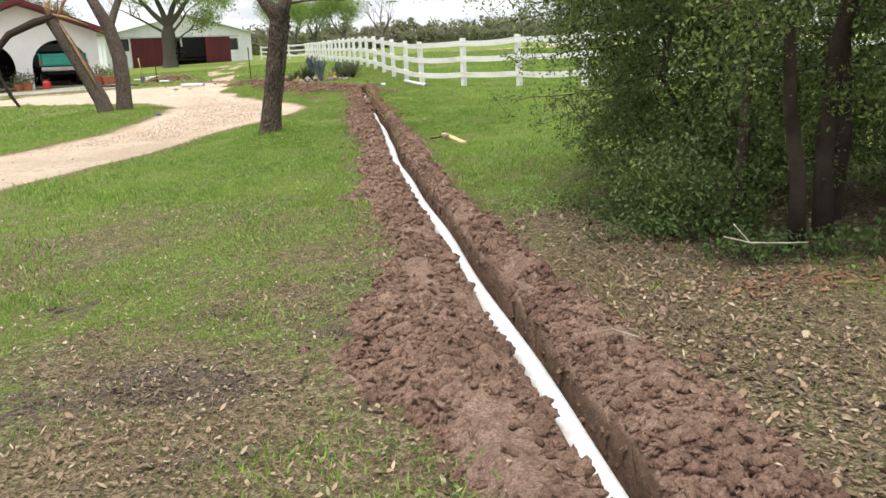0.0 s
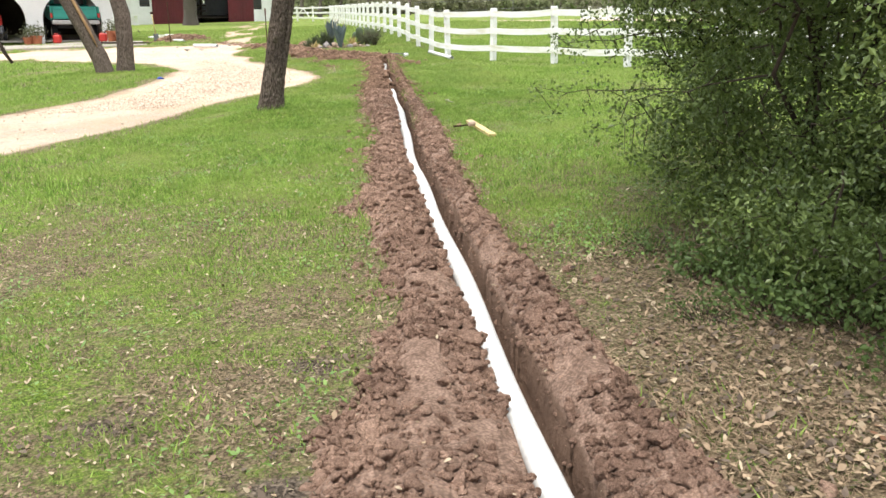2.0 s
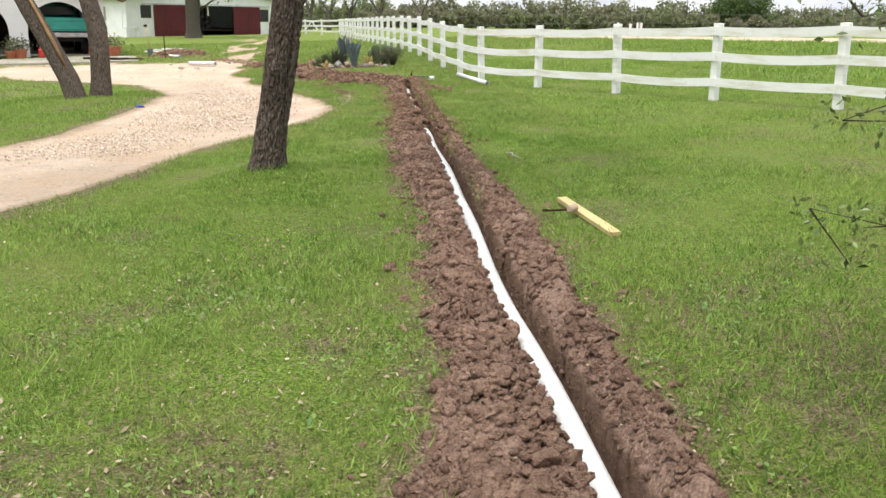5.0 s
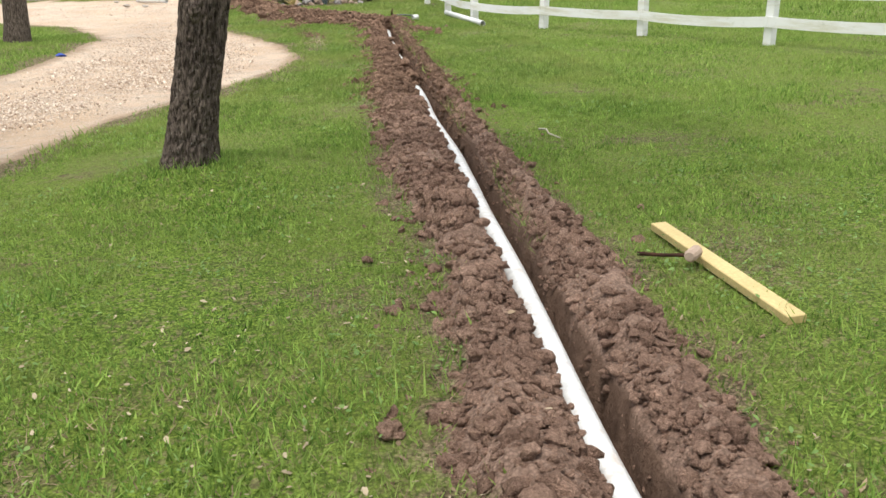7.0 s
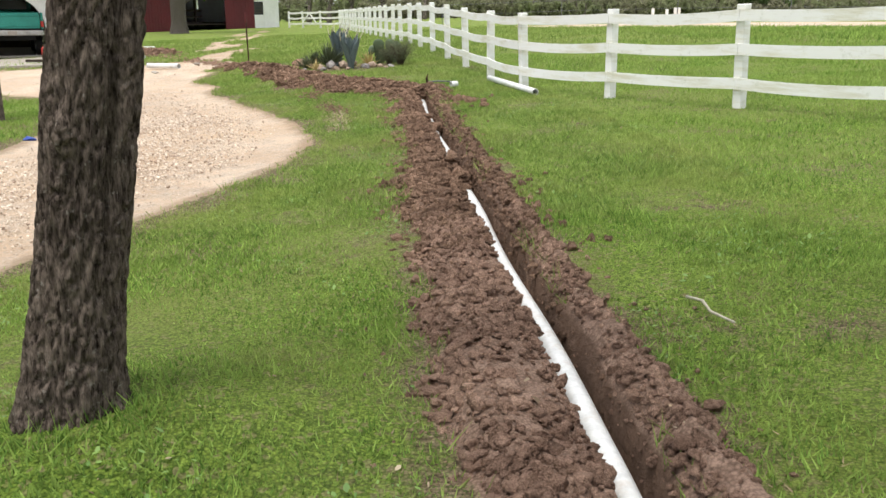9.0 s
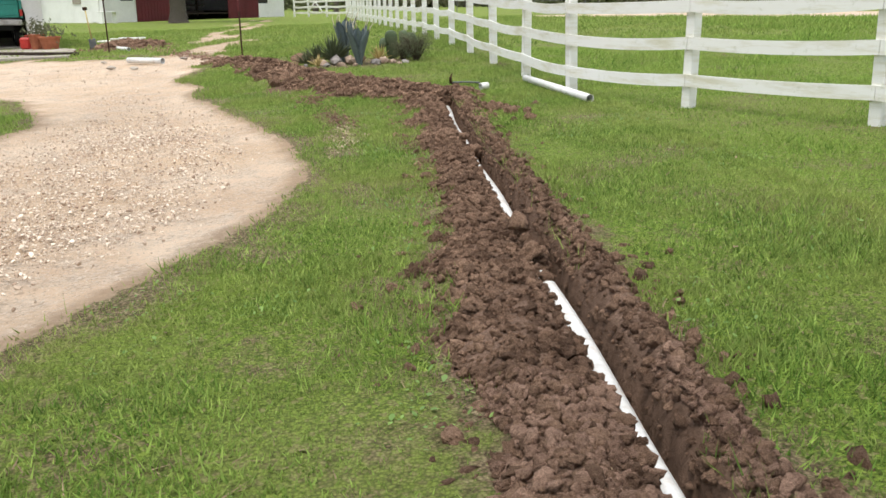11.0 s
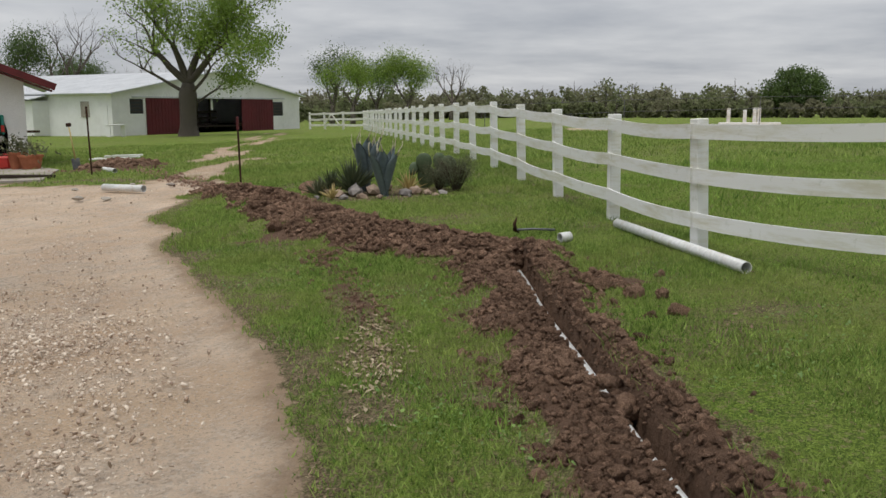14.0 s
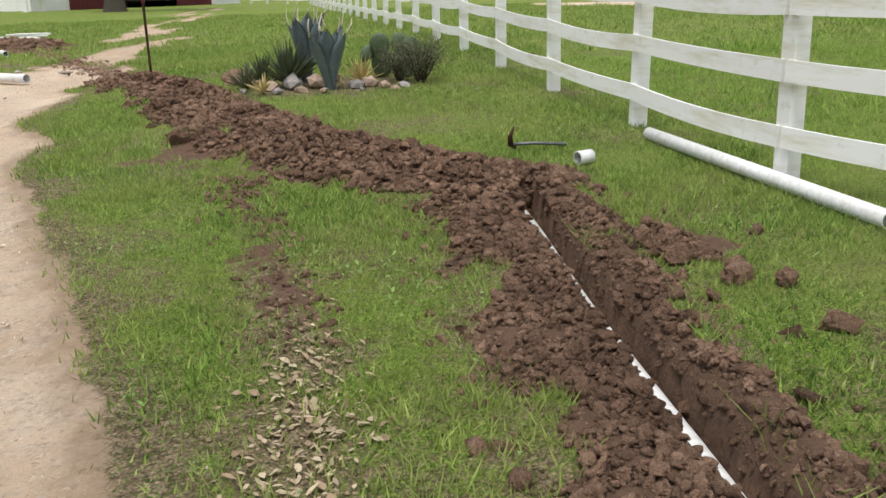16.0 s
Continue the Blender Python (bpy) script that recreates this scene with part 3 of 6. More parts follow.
    shoulder = 0.25 - np.abs(inside(x, y, DRIVE)) * 0.8 + 0.2 * wob(x, y, 3.0, 7.0)
    thin = 0.16 * wob(x, y, 1.1, 9.0) + 0.10 * wob(x, y, 4.3, 2.0) - 0.19 + 0.31 * (1 - sstep(5, 14, y))
    olive = 0.10 * sstep(17, 21, y) * (1 - sstep(34, 40, y)) * (1 - sstep(2, 4, x)) + 0.22 * wob(x, y, 2.4, 5.0) - 0.16 * 1.0
    thin = np.maximum(thin, olive)
    strip = 0.16 - np.abs(run) * 1.2 + 0.1 * wob(x, y, 5.0, 3.0)
    bare = np.maximum.reduce([under, left_worn, rut, shoulder, thin, strip, bed])
    bare = np.where(y > 60, -0.3, bare)
    return soil, gravel, bare


def mulch(x, y):
    """Dark rotted leaves trodden into the turf, positive inside the patches."""
    m = 0.34 - np.hypot((x + 1.0) * 0.45, (y - 3.95) * 1.0)
    for cx, cy, r in ((-0.83, 5.02, 0.17), (-0.04, 5.52, 0.22), (-0.05, 4.45, 0.2), (-1.7, 5.6, 0.15), (-0.55, 3.1, 0.22)):
        m = np.maximum(m, r - np.hypot((x - cx) * 0.8, y - cy))
    return m + 0.13 * wob(x, y, 4.6, 2.0) + 0.06 * wob(x, y, 15.0, 4.0)


def relief(x, y):
    """Height of the worked earth over the turf: spoil banks, trench, mound."""
    px, lo, hi = pipe_x(y), spoil_left(y), spoil_right(y)
    hug = 0.012 * sstep(14, 19, y)
    slim = 0.024 * sstep(14, 18, y)
    l_lip, r_lip = px - 0.065 + hug, px + 0.128 - slim
    h = np.zeros(np.shape(x))
    t = np.clip((x - lo) / (l_lip - lo), 0, 1)
    left = (0.095 - 0.03 * sstep(15, 20, y)) * np.sin(np.pi * np.clip(t * 0.93 + 0.02, 0, 1)) ** 0.8 * sstep(0, 0.25, t)
    u = np.clip((hi - x) / (hi - r_lip), 0, 1)
    right = 0.10 * np.sin(np.pi * np.clip(u * 0.95 + 0.02, 0, 1)) ** 0.8 * sstep(0, 0.25, u)
    near = (y < 28.2)
    lump = 1 + 0.35 * wob(x, y, 5.0) + 0.25 * wob(x, y, 13.0, 3.0)
    h = np.where((x > lo) & (x <= l_lip) & near, left * lump, h)
    h = np.where((x >= r_lip) & (x < hi) & near, right * lump, h)
    d, along = near_line(x, y, BRANCH)
    mound = 0.145 * np.clip(1 - (d / 0.66) ** 2, 0, 1) * (1 + 0.4 * wob(x, y, 4.0, 2.0) + 0.3 * wob(x, y, 11.0)) * (1 - 0.6 * sstep(8, 9.3, along))
    groove = 0.17 * np.exp(-((d - 0.05) / 0.11) ** 2) * sstep(4.0, 6.5, along)
    h = np.maximum(h, mound - groove)
    heap2 = 0.24 * np.clip(1 - ((x + 7.6) / 1.5) ** 2 - ((y - 44.2) / 0.9) ** 2, 0, 1)
    h = np.maximum(h, heap2)
    depth = pipe_drop(y) + 0.062 + (0.10 + 0.05 * sstep(14, 18, y)) * sstep(px + 0.045, px + 0.070, x)
    xr = x + 0.020 * wob(y * 0.7, y, 5.0, 1.0) + 0.012 * wob(y, y * 1.3, 17.0, 2.0)
    cut = sstep(px - 0.085 + hug, px - 0.055 + hug, x) * (1 - sstep(px + 0.098 - slim, px + 0.120 - slim, xr)) * (1 - sstep(27.9, 28.3, y))
    return h * (1 - cut) - depth * cut


# ---- ground ----
def spaced(bands, far_lo, far_hi):
    vals = []
    for a, b, step in bands:
        vals += list(np.arange(a, b - 1e-6, step))
    vals.append(bands[-1][1])
    out, step = [], bands[-1][2]
    v = vals[-1]
    while v < far_hi:
        step *= 1.22
        v += step
        out.append(v)
    low, step, v = [], bands[0][2], vals[0]
    while v > far_lo:
        step *= 1.22
        v -= step
        low.append(v)
    return np.array(low[::-1] + vals + out)


gx = spaced([(-12, -4.5, 0.3), (-4.5, -0.5, 0.12), (-0.5, 0.72, 0.045), (0.72, 1.32, 0.0165), (1.32, 2.2, 0.045), (2.2, 6, 0.2), (6, 10, 0.5)], -3000, 3000)
gy = spaced([(-3, 1, 0.3), (1, 29.5, 0.065), (29.5, 38, 0.09), (38, 60, 0.22)], -600, 3500)
GX, GY = np.meshgrid(gx, gy)
GZ = land(GX, GY) + relief(GX, GY)
soil_m, gravel_m, bare_m = masks(GX, GY)
on_soil = sstep(-0.02, 0.06, soil_m)
GZ = GZ + on_soil * sstep(0.12, 0.20, np.abs(GX - pipe_x(GY) - 0.03)) * (0.014 * wob(GX, GY, 23.0) + 0.012 * wob(GX, GY, 49.0, 2.0)) - 0.03 * sstep(0, 0.4, gravel_m) * (GY < 60)
GZ = GZ + (1 - on_soil) * 0.012 * wob(GX, GY, 2.0) * (GY < 60)
ny_, nx_ = GX.shape
idx = np.arange(ny_ * nx_).reshape(ny_, nx_)
quads = np.stack([idx[:-1, :-1], idx[:-1, 1:], idx[1:, 1:], idx[1:, :-1]], -1).reshape(-1, 4)
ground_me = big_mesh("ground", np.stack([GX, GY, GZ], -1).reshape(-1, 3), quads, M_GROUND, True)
# Damp grows beyond y 14.5; the band along the pipe adds painted trench shade.
for nm, vals in (("soil", 0.5 + soil_m * 5.0), ("gravel", 0.5 + gravel_m * 2.0), ("bare", 0.45 + bare_m * 1.3), ("damp_and_shade", np.maximum(np.clip((GY - 14.5) / 8.0, 0, 1), 0.9 * (np.abs(GX - pipe_x(GY) - 0.03) < 0.10) * (GY < 28.3))), ("mulch", 0.40 + mulch(GX, GY) * 1.5)):
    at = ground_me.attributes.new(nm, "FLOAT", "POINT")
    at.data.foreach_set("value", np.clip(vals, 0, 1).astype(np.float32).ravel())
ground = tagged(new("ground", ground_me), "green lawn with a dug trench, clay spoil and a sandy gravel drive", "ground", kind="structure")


def surface(x, y):
    return land(x, y) + relief(x, y)


# ---- grass ----
def blades(name, n, box, height, width, label, material, keep=None, lean=0.55, dry=False, wild=False):
    x = rng.uniform(box[0], box[1], n); y = rng.uniform(box[2], box[3], n)
    s, gv, b = masks(x, y)
    b = np.maximum(b, 1.2 * mulch(x, y))
    ok = (s < 0.045 * rng.uniform(0, 1, n) ** 2) & (gv < 0.02 + 0.12 * rng.uniform(-1, 1, n) ** 3) & (rng.uniform(0, 1, n) < np.clip(0.95 - 1.5 * np.clip(b + 0.22, 0, 0.62), 0.05, 1))
    if dry:
        ok = (s < 0.01) & (gv < 0.04) & (rng.uniform(0, 1, n) < np.clip(0.30 + 1.2 * b, 0.06, 0.95))
    if wild:
        ok = rng.uniform(0, 1, n) < 1.0
    if keep is not None:
        ok &= keep(x, y)
    x, y, b = x[ok], y[ok], b[ok]
    n = len(x)
    z = surface(x, y) - 0.008
    patch = 1 + 0.45 * wob(x, y, 1.7, 3.0) + 0.3 * wob(x, y, 0.6, 1.0)
    h = height * rng.uniform(0.4, 1.4, n) * np.clip(patch, 0.4, 1.9)
    a, t = rng.uniform(0, 2 * np.pi, n), rng.uniform(0, 2 * np.pi, n)
    l = h * rng.uniform(0.1, lean * 2, n)
    w = width * rng.uniform(0.7, 1.3, n) * 0.5
    v = np.empty((n, 3, 3))
    v[:, 0] = np.stack([x - np.cos(a) * w, y - np.sin(a) * w, z], 1)
    v[:, 1] = np.stack([x + np.cos(a) * w, y + np.sin(a) * w, z], 1)
    v[:, 2] = np.stack([x + np.cos(t) * l, y + np.sin(t) * l, z + h], 1)
    me = big_mesh(name, v.reshape(-1, 3), np.arange(n * 3).reshape(n, 3), material)
    return tagged(new(name, me), label, "grass", kind="stuff")


GRASS = "short uneven green lawn grass"
blades("grass", 330000, (-2.3, 3.3, 1.8, 18), 0.034, 0.0105, GRASS, M_GRASS)
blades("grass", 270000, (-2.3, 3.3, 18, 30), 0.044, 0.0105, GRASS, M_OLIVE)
blades("grass", 150000, (-7.5, -2.3, 6, 34), 0.06, 0.014, GRASS, M_GRASS)
blades("grass", 210000, (3.3, 10, 6, 36), 0.048, 0.012, GRASS, M_GRASS)
blades("grass", 70000, (10, 26, 18, 50), 0.11, 0.035, GRASS, M_GRASS)
blades("grass", 26000, (3.5, 17, 20, 36), 0.17, 0.020, "lush taller growth in the pasture beyond the fence", M_GRASS,
       lambda x, y: (x > 7.6 - 0.52 * (y - 21) ) & (x > 3.6) & (wob(x, y, 1.1, 2.0) + 0.5 * wob(x, y, 3.2, 5.0) > 0.25))
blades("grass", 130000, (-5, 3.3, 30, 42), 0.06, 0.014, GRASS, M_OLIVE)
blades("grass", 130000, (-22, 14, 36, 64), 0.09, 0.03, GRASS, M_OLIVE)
blades("grass", 60000, (-18, -7.5, 12, 36), 0.08, 0.026, GRASS, M_GRASS)
blades("grass", 1300, (-1.5, -0.6, 14.3, 15.5), 0.11, 0.008, "longer grass tufts at the foot of the tree", M_GRASS,
       lambda x, y: np.abs(np.hypot(x + 0.99, y - 14.98) - 0.27) < 0.1)


blades("grass", 60000, (-1.6, 3.0, 8, 29), 0.085, 0.010, "taller tufts standing in the lawn", M_GRASS,
       lambda x, y: wob(x, y, 2.3, 8.0) + 0.5 * wob(x, y, 6.0, 3.0) > 0.55)
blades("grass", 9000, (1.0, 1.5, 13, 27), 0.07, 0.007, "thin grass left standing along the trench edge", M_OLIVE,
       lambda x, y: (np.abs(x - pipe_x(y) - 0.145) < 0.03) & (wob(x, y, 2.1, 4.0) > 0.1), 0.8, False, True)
blades("dry_grass", 260000, (-2.6, 4.2, 1.6, 12), 0.024, 0.005, "dry straw and dead grass in the thin turf", M_DRY, None, 2.2, True)
blades("dry_grass", 70000, (-3.0, 3.0, 12, 28), 0.022, 0.007, "dry straw and dead grass in the thin turf", M_DRY, None, 2.2, True)


# ---- leaf litter ----
def litter(name, n, box, size, material, label, wanted, lift=0.012, category="leaf litter"):
    x = rng.uniform(box[0], box[1], n); y = rng.uniform(box[2], box[3], n)
    ok = rng.uniform(0, 1, n) < wanted(x, y)
    x, y = x[ok], y[ok]
    c = np.stack([x, y, surface(x, y) + lift * rng.uniform(0.6, 1.4, len(x))], 1)
    n = len(c)
    a = rng.uniform(0, 2 * np.pi, n)
    d = np.stack([np.cos(a), np.sin(a), rng.normal(0, 0.4, n)], 1)
    e = np.stack([-np.sin(a), np.cos(a), rng.uniform(-0.35, 0.35, n)], 1)
    s = (size * np.minimum(np.exp(rng.normal(0, 0.45, n)), 2.0))[:, None]
    slim = rng.uniform(0.25, 1.1, n)[:, None]
    up = np.zeros((n, 3)); up[:, 2] = 1
    v = np.empty((n, 6, 3))
    curl = rng.uniform(0.0, 0.35, n)[:, None]
    for i, (p, q, r) in enumerate(((-0.5, 0, 0.3), (-0.15, 0.34, 1.0), (0.2, 0.28, 1.0), (0.55, 0, 0.5), (0.2, -0.28, 0.9), (-0.15, -0.34, 0.9))):
        v[:, i] = c + d * s * p + e * s * q * slim + d * s * rng.normal(0, 0.07, (n, 1)) + up * s * curl * r * 0.6
    me = big_mesh(name, v.reshape(-1, 3), np.arange(n * 6).reshape(n, 6), material)
    return tagged(new(name, me), label, category, kind="stuff")


def lie(x, y):
    s, gv, b = masks(x, y)
    return np.clip((b - 0.08) * 1.6, 0, 1) * (s < 0.02) * (gv < 0.05)


litter("leaf_litter", 42000, (1.2, 5, 1.5, 9.5), 0.021, M_DRY, "dry curled brown leaves under the shrubs", lie)
litter("leaf_litter", 5000, (1.2, 5, 1.5, 9.5), 0.027, M_PALELEAF, "pale bleached leaves lying on the litter", lambda x, y: lie(x, y) * 0.5)
litter("leaf_litter", 14000, (1.2, 5, 1.5, 9.5), 0.024, M_MULCH, "dark rotted leaves under the shrubs", lie)
litter("leaf_litter", 26000, (-3.2, 0.6, 1.5, 9), 0.021, M_DRY, "dry leaves trodden into thin turf", lambda x, y: lie(x, y) + 0.015)
litter("leaf_litter", 14000, (-2.2, 0.6, 2.2, 6.4), 0.021, M_MULCH, "dark rotted leaves trodden into the turf", lambda x, y: np.clip(mulch(x, y) * 2.0 + 0.22, 0, 1) * (masks(x, y)[0] < 0.01))
litter("leaf_litter", 4200, (-0.8, 0.2, 23.4, 27), 0.026, M_PALELEAF, "pale dry leaves in a wheel rut", lambda x, y: np.exp(-((x + 0.27) / 0.16) ** 2 - ((y - 24.75) / 0.75) ** 2))
litter("leaf_litter", 2500, (-0.8, 0.2, 23.4, 27), 0.026, M_DRY, "brown leaves gathered in a wheel rut", lambda x, y: np.exp(-((x + 0.3) / 0.18) ** 2 - ((y - 25.0) / 0.9) ** 2))
litter("leaf_litter", 15000, (-3.5, 1.5, 2, 15), 0.017, M_PALELEAF, "dead leaf bits scattered through the lawn", lambda x, y: (masks(x, y)[0] < 0) * 0.55 * (1 - sstep(8, 15, y)) + 0.06)
litter("leaf_litter", 4000, (-4, 4, 8, 30), 0.024, M_DRY, "stray dry leaves on the lawn", lambda x, y: 0.06 + 0 * x)
litter("leaf_litter", 2200, (2.0, 3.6, 3.9, 4.7), 0.031, M_REDLEAF, "russet fallen leaves at the shrub's edge", lambda x, y: np.exp(-((x - 2.6) / 0.5) ** 2 - ((y - 4.35) / 0.16) ** 2))


def weedy(seed, scale, level):
    def pick(x, y):
        sl, gv, b = masks(x, y)
        return (sl < -0.01) * (gv < -0.05) * (b < 0.3) * (mulch(x, y) < 0.02) * np.clip((wob(x, y, scale, seed) + 0.4 * wob(x, y, scale * 3.1, seed + 1.0) - level) * 2.5, 0, 1)
    return pick


litter("lawn_weeds", 42000, (-2.6, 3.2, 2.2, 14), 0.016, M_CLOVER, "small round-leaved weeds growing through the lawn", weedy(3.0, 2.7, 0.05), 0.030, "weeds")
litter("lawn_weeds", 36000, (-2.6, 3.4, 14, 31), 0.017, M_CLOVER, "small round-leaved weeds growing through the lawn", weedy(5.0, 2.2, 0.15), 0.034, "weeds")
litter("lawn_weeds", 3600, (1.3, 2.3, 6.1, 8.2), 0.019, M_CLOVER, "bright green low weeds beside the spoil bank", lambda x, y: np.clip(1.2 - np.hypot((x - 1.72) / 0.42, (y - 7.35) / 0.7), 0, 1), 0.030, "weeds")


# ---- clods ----
def clods(name, n, sampler, size, material, label, proud=0.10):
    """Angular crumbs and fewer larger lumps, in one mesh."""
    t = (1 + 5 ** 0.5) / 2
    ico = np.array([(-1, t, 0), (1, t, 0), (-1, -t, 0), (1, -t, 0), (0, -1, t), (0, 1, t), (0, -1, -t), (0, 1, -t), (t, 0, -1), (t, 0, 1), (-t, 0, -1), (-t, 0, 1)]) / 1.9
    ico_f = np.array([(0, 11, 5), (0, 5, 1), (0, 1, 7), (0, 7, 10), (0, 10, 11), (1, 5, 9), (5, 11, 4), (11, 10, 2), (10, 7, 6), (7, 1, 8),
                      (3, 9, 4), (3, 4, 2), (3, 2, 6), (3, 6, 8), (3, 8, 9), (4, 9, 5), (2, 4, 11), (6, 2, 10), (8, 6, 7), (9, 8, 1)])
    octa = np.array([(1, 0, 0), (0, 1, 0), (-1, 0, 0), (0, -1, 0), (0, 0, 1), (0, 0, -1)], dtype=float)
    octa_f = np.array([(0, 1, 4), (1, 2, 4), (2, 3, 4), (3, 0, 4), (1, 0, 5), (2, 1, 5), (3, 2, 5), (0, 3, 5)])
    fine, fine_f, mids = list(ico), [], {}

    def halfway(i, j):
        key = (min(i, j), max(i, j))
        if key not in mids:
            m = (ico[i] + ico[j]) / 2
            mids[key] = len(fine)
            fine.append(m / np.linalg.norm(m) * np.linalg.norm(ico[0]))
        return mids[key]

    for i, j, k in ico_f:
        p, q, r = halfway(i, j), halfway(j, k), halfway(k, i)
        fine_f += [(i, p, r), (p, j, q), (r, q, k), (p, q, r)]
    x, y = sampler(n)
    s = np.minimum(size * np.exp(rng.normal(0, 0.55, len(x))), size * 2.8)
    verts, faces, base = [], [], 0
    for shape, tri, pick, rough in ((np.array(fine), np.array(fine_f), s > size * 1.6, 0.28), (ico, ico_f, (s > size * 0.85) & (s <= size * 1.6), 0.22), (octa, octa_f, s <= size * 0.85, 0.10)):
        xs, ys, ss = x[pick], y[pick], s[pick]
        m, c = len(xs), len(shape)
        v = shape[None] * (1 + rng.uniform(-1.0, 1.3, (m, c, 1)) * rough) * rng.uniform(0.65, 1.4, (m, 1, 3))
        for _ in range(4):
            cut = rng.normal(size=(m, 1, 3)); cut /= np.linalg.norm(cut, axis=2)[..., None]
            over = np.maximum((v * cut).sum(2, keepdims=True) - rng.uniform(0.25, 0.75, (m, 1, 1)), 0)
            v = v - cut * over
        v = v + rng.normal(0, 0.07, (m, c, 3))
        q = rng.normal(size=(m, 4)); q /= np.linalg.norm(q, axis=1)[:, None]
        w, i, j, k = q.T
        R = np.stack([1 - 2 * (j * j + k * k), 2 * (i * j - k * w), 2 * (i * k + j * w), 2 * (i * j + k * w), 1 - 2 * (i * i + k * k), 2 * (j * k - i * w),
                      2 * (i * k - j * w), 2 * (j * k + i * w), 1 - 2 * (i * i + j * j)], 1).reshape(m, 3, 3)
        v = np.einsum("nij,nkj->nki", R, v) * ss[:, None, None]
        v[:, :, 2] *= 0.85
        v += np.stack([xs, ys, surface(xs, ys) + ss * proud], 1)[:, None, :]
        verts.append(v.reshape(-1, 3))
        faces.append((tri[None] + (np.arange(m) * c)[:, None, None]).reshape(-1, 3) + base)
        base += m * c
    me = big_mesh(name, np.concatenate(verts), np.concatenate(faces), material, True)
    return tagged(new(name, me), label, "soil clods", kind="stuff")


def on_banks(y0, y1, reach=0.03):
    def pick(n):
        y = rng.uniform(y0, y1, n * 3)
        x = rng.uniform(-0.3, 1.9, n * 3)
        s = masks(x, y)[0]
        ok = (s > -reach * rng.uniform(0, 1, n * 3) ** 2) & (wob(x, y, 3.3, 1.0) + 0.35 * rng.normal(size=n * 3) > -0.38 - 0.4 * sstep(15, 18, y)) & ((x < pipe_x(y) - 0.085 + 0.015 * sstep(14, 19, y)) | (x > pipe_x(y) + 0.135))
        trodden = np.minimum(np.hypot((x - 0.53) / 0.15, (y - 2.8) / 0.5), np.hypot((x - 0.50) / 0.12, (y - 5.1) / 0.45)) + 0.3 * wob(x, y, 9.0)
        ok &= trodden + 0.25 * rng.normal(size=n * 3) > 1.0
        return x[ok][:n], y[ok][:n]
    return pick


def in_trench(y0, y1):
    def pick(n):
        y = rng.uniform(y0, y1, n)
        side = rng.uniform(0, 1, n) < 0.3
        x = pipe_x(y) + np.where(side, rng.normal(-0.055, 0.012, n), rng.uniform(0.06, 0.12, n))
        return x, y
    return pick


clods("clay_crumbs", 2500, in_trench(1.8, 15), 0.007, M_CLOD, "loose clay crumbs fallen into the trench")
clods("damp_crumbs", 2600, in_trench(15, 28), 0.010, M_WETCLOD, "damp crumbs fallen into the trench")


def on_mound(n):
    x, y = rng.uniform(-4, 2.2, n * 6), rng.uniform(27.3, 37, n * 6)
    d, _ = near_line(x, y, BRANCH)
    ok = (d < 0.62 + 0.1 * rng.normal(size=n * 6)) & (masks(x, y)[0] > -0.04 * rng.uniform(0, 1, n * 6))
    return x[ok][:n], y[ok][:n]


def strewn(y0, y1):
    def pick(n):
        y = rng.uniform(y0, y1, n)
        left = rng.uniform(0, 1, n) < 0.6
        off = np.abs(rng.normal(0, 0.16, n))
        return np.where(left, spoil_left(y) - off, spoil_right(y) + off), y
    return pick


clods("clay_clods", 14000, on_banks(1.8, 9), 0.0118, M_CLOD, "crumbled pinkish clay clods dug from the trench", 0.25)
clods("clay_clods", 14500, on_banks(9, 18), 0.0128, M_CLOD, "crumbled pinkish clay clods dug from the trench", 0.30)
clods("clay_crumbs", 14000, on_banks(1.8, 18), 0.0060, M_CLOD, "fine clay crumbs between the clods")
clods("damp_clods", 18500, on_banks(17, 28.4), 0.0120, M_WETCLOD, "damp dark clay clods dug from the trench", 0.35)
clods("damp_clods", 13000, on_mound, 0.0180, M_WETCLOD, "coarse dark clods heaped over the side trench", 0.4)
clods("damp_crumbs", 9000, on_banks(17, 28.4), 0.0068, M_WETCLOD, "fine damp crumbs between the clods")
clods("stray_clods", 450, strewn(2, 17), 0.014, M_CLOD, "stray clods scattered on the grass")
clods("stray_clods", 600, strewn(17, 28), 0.018, M_WETCLOD, "damp stray clods scattered on the grass")


def on_rut(n):
    t = rng.uniform(0, 1, n) ** 1.3
    return np.interp(t, [0, 0.35, 0.7, 1], [-1.0, -0.66, -0.45, -0.34]) + rng.normal(0, 0.15, n), 29.2 - 3.5 * t + rng.normal(0, 0.08, n)


clods("damp_clods", 700, on_rut, 0.012, M_WETCLOD, "dark clods strewn along a wheel rut")


def over_pipe(n):
    y = rng.uniform(15.5, 28, n * 4)
    ok = wob(y * 0.9, y * 1.7, 1.0, 4.0) + 0.5 * wob(y, y * 0.4, 3.1, 2.0) + 0.4 * rng.normal(size=n * 4) > 0.95 - 0.35 * sstep(18, 26, y)
    y = y[ok][:n]
    return pipe_x(y) + rng.normal(-0.03, 0.02, len(y)), y


def bridging(n):
    y = np.concatenate([rng.normal(19.85, 0.15, n * 3 // 4), rng.normal(23.65, 0.07, n - n * 3 // 4)])
    return pipe_x(y) + rng.uniform(-0.09, 0.06, n), y


clods("damp_clods", 260, bridging, 0.026, M_WETCLOD, "damp clods fallen across the pipe", 2.2)
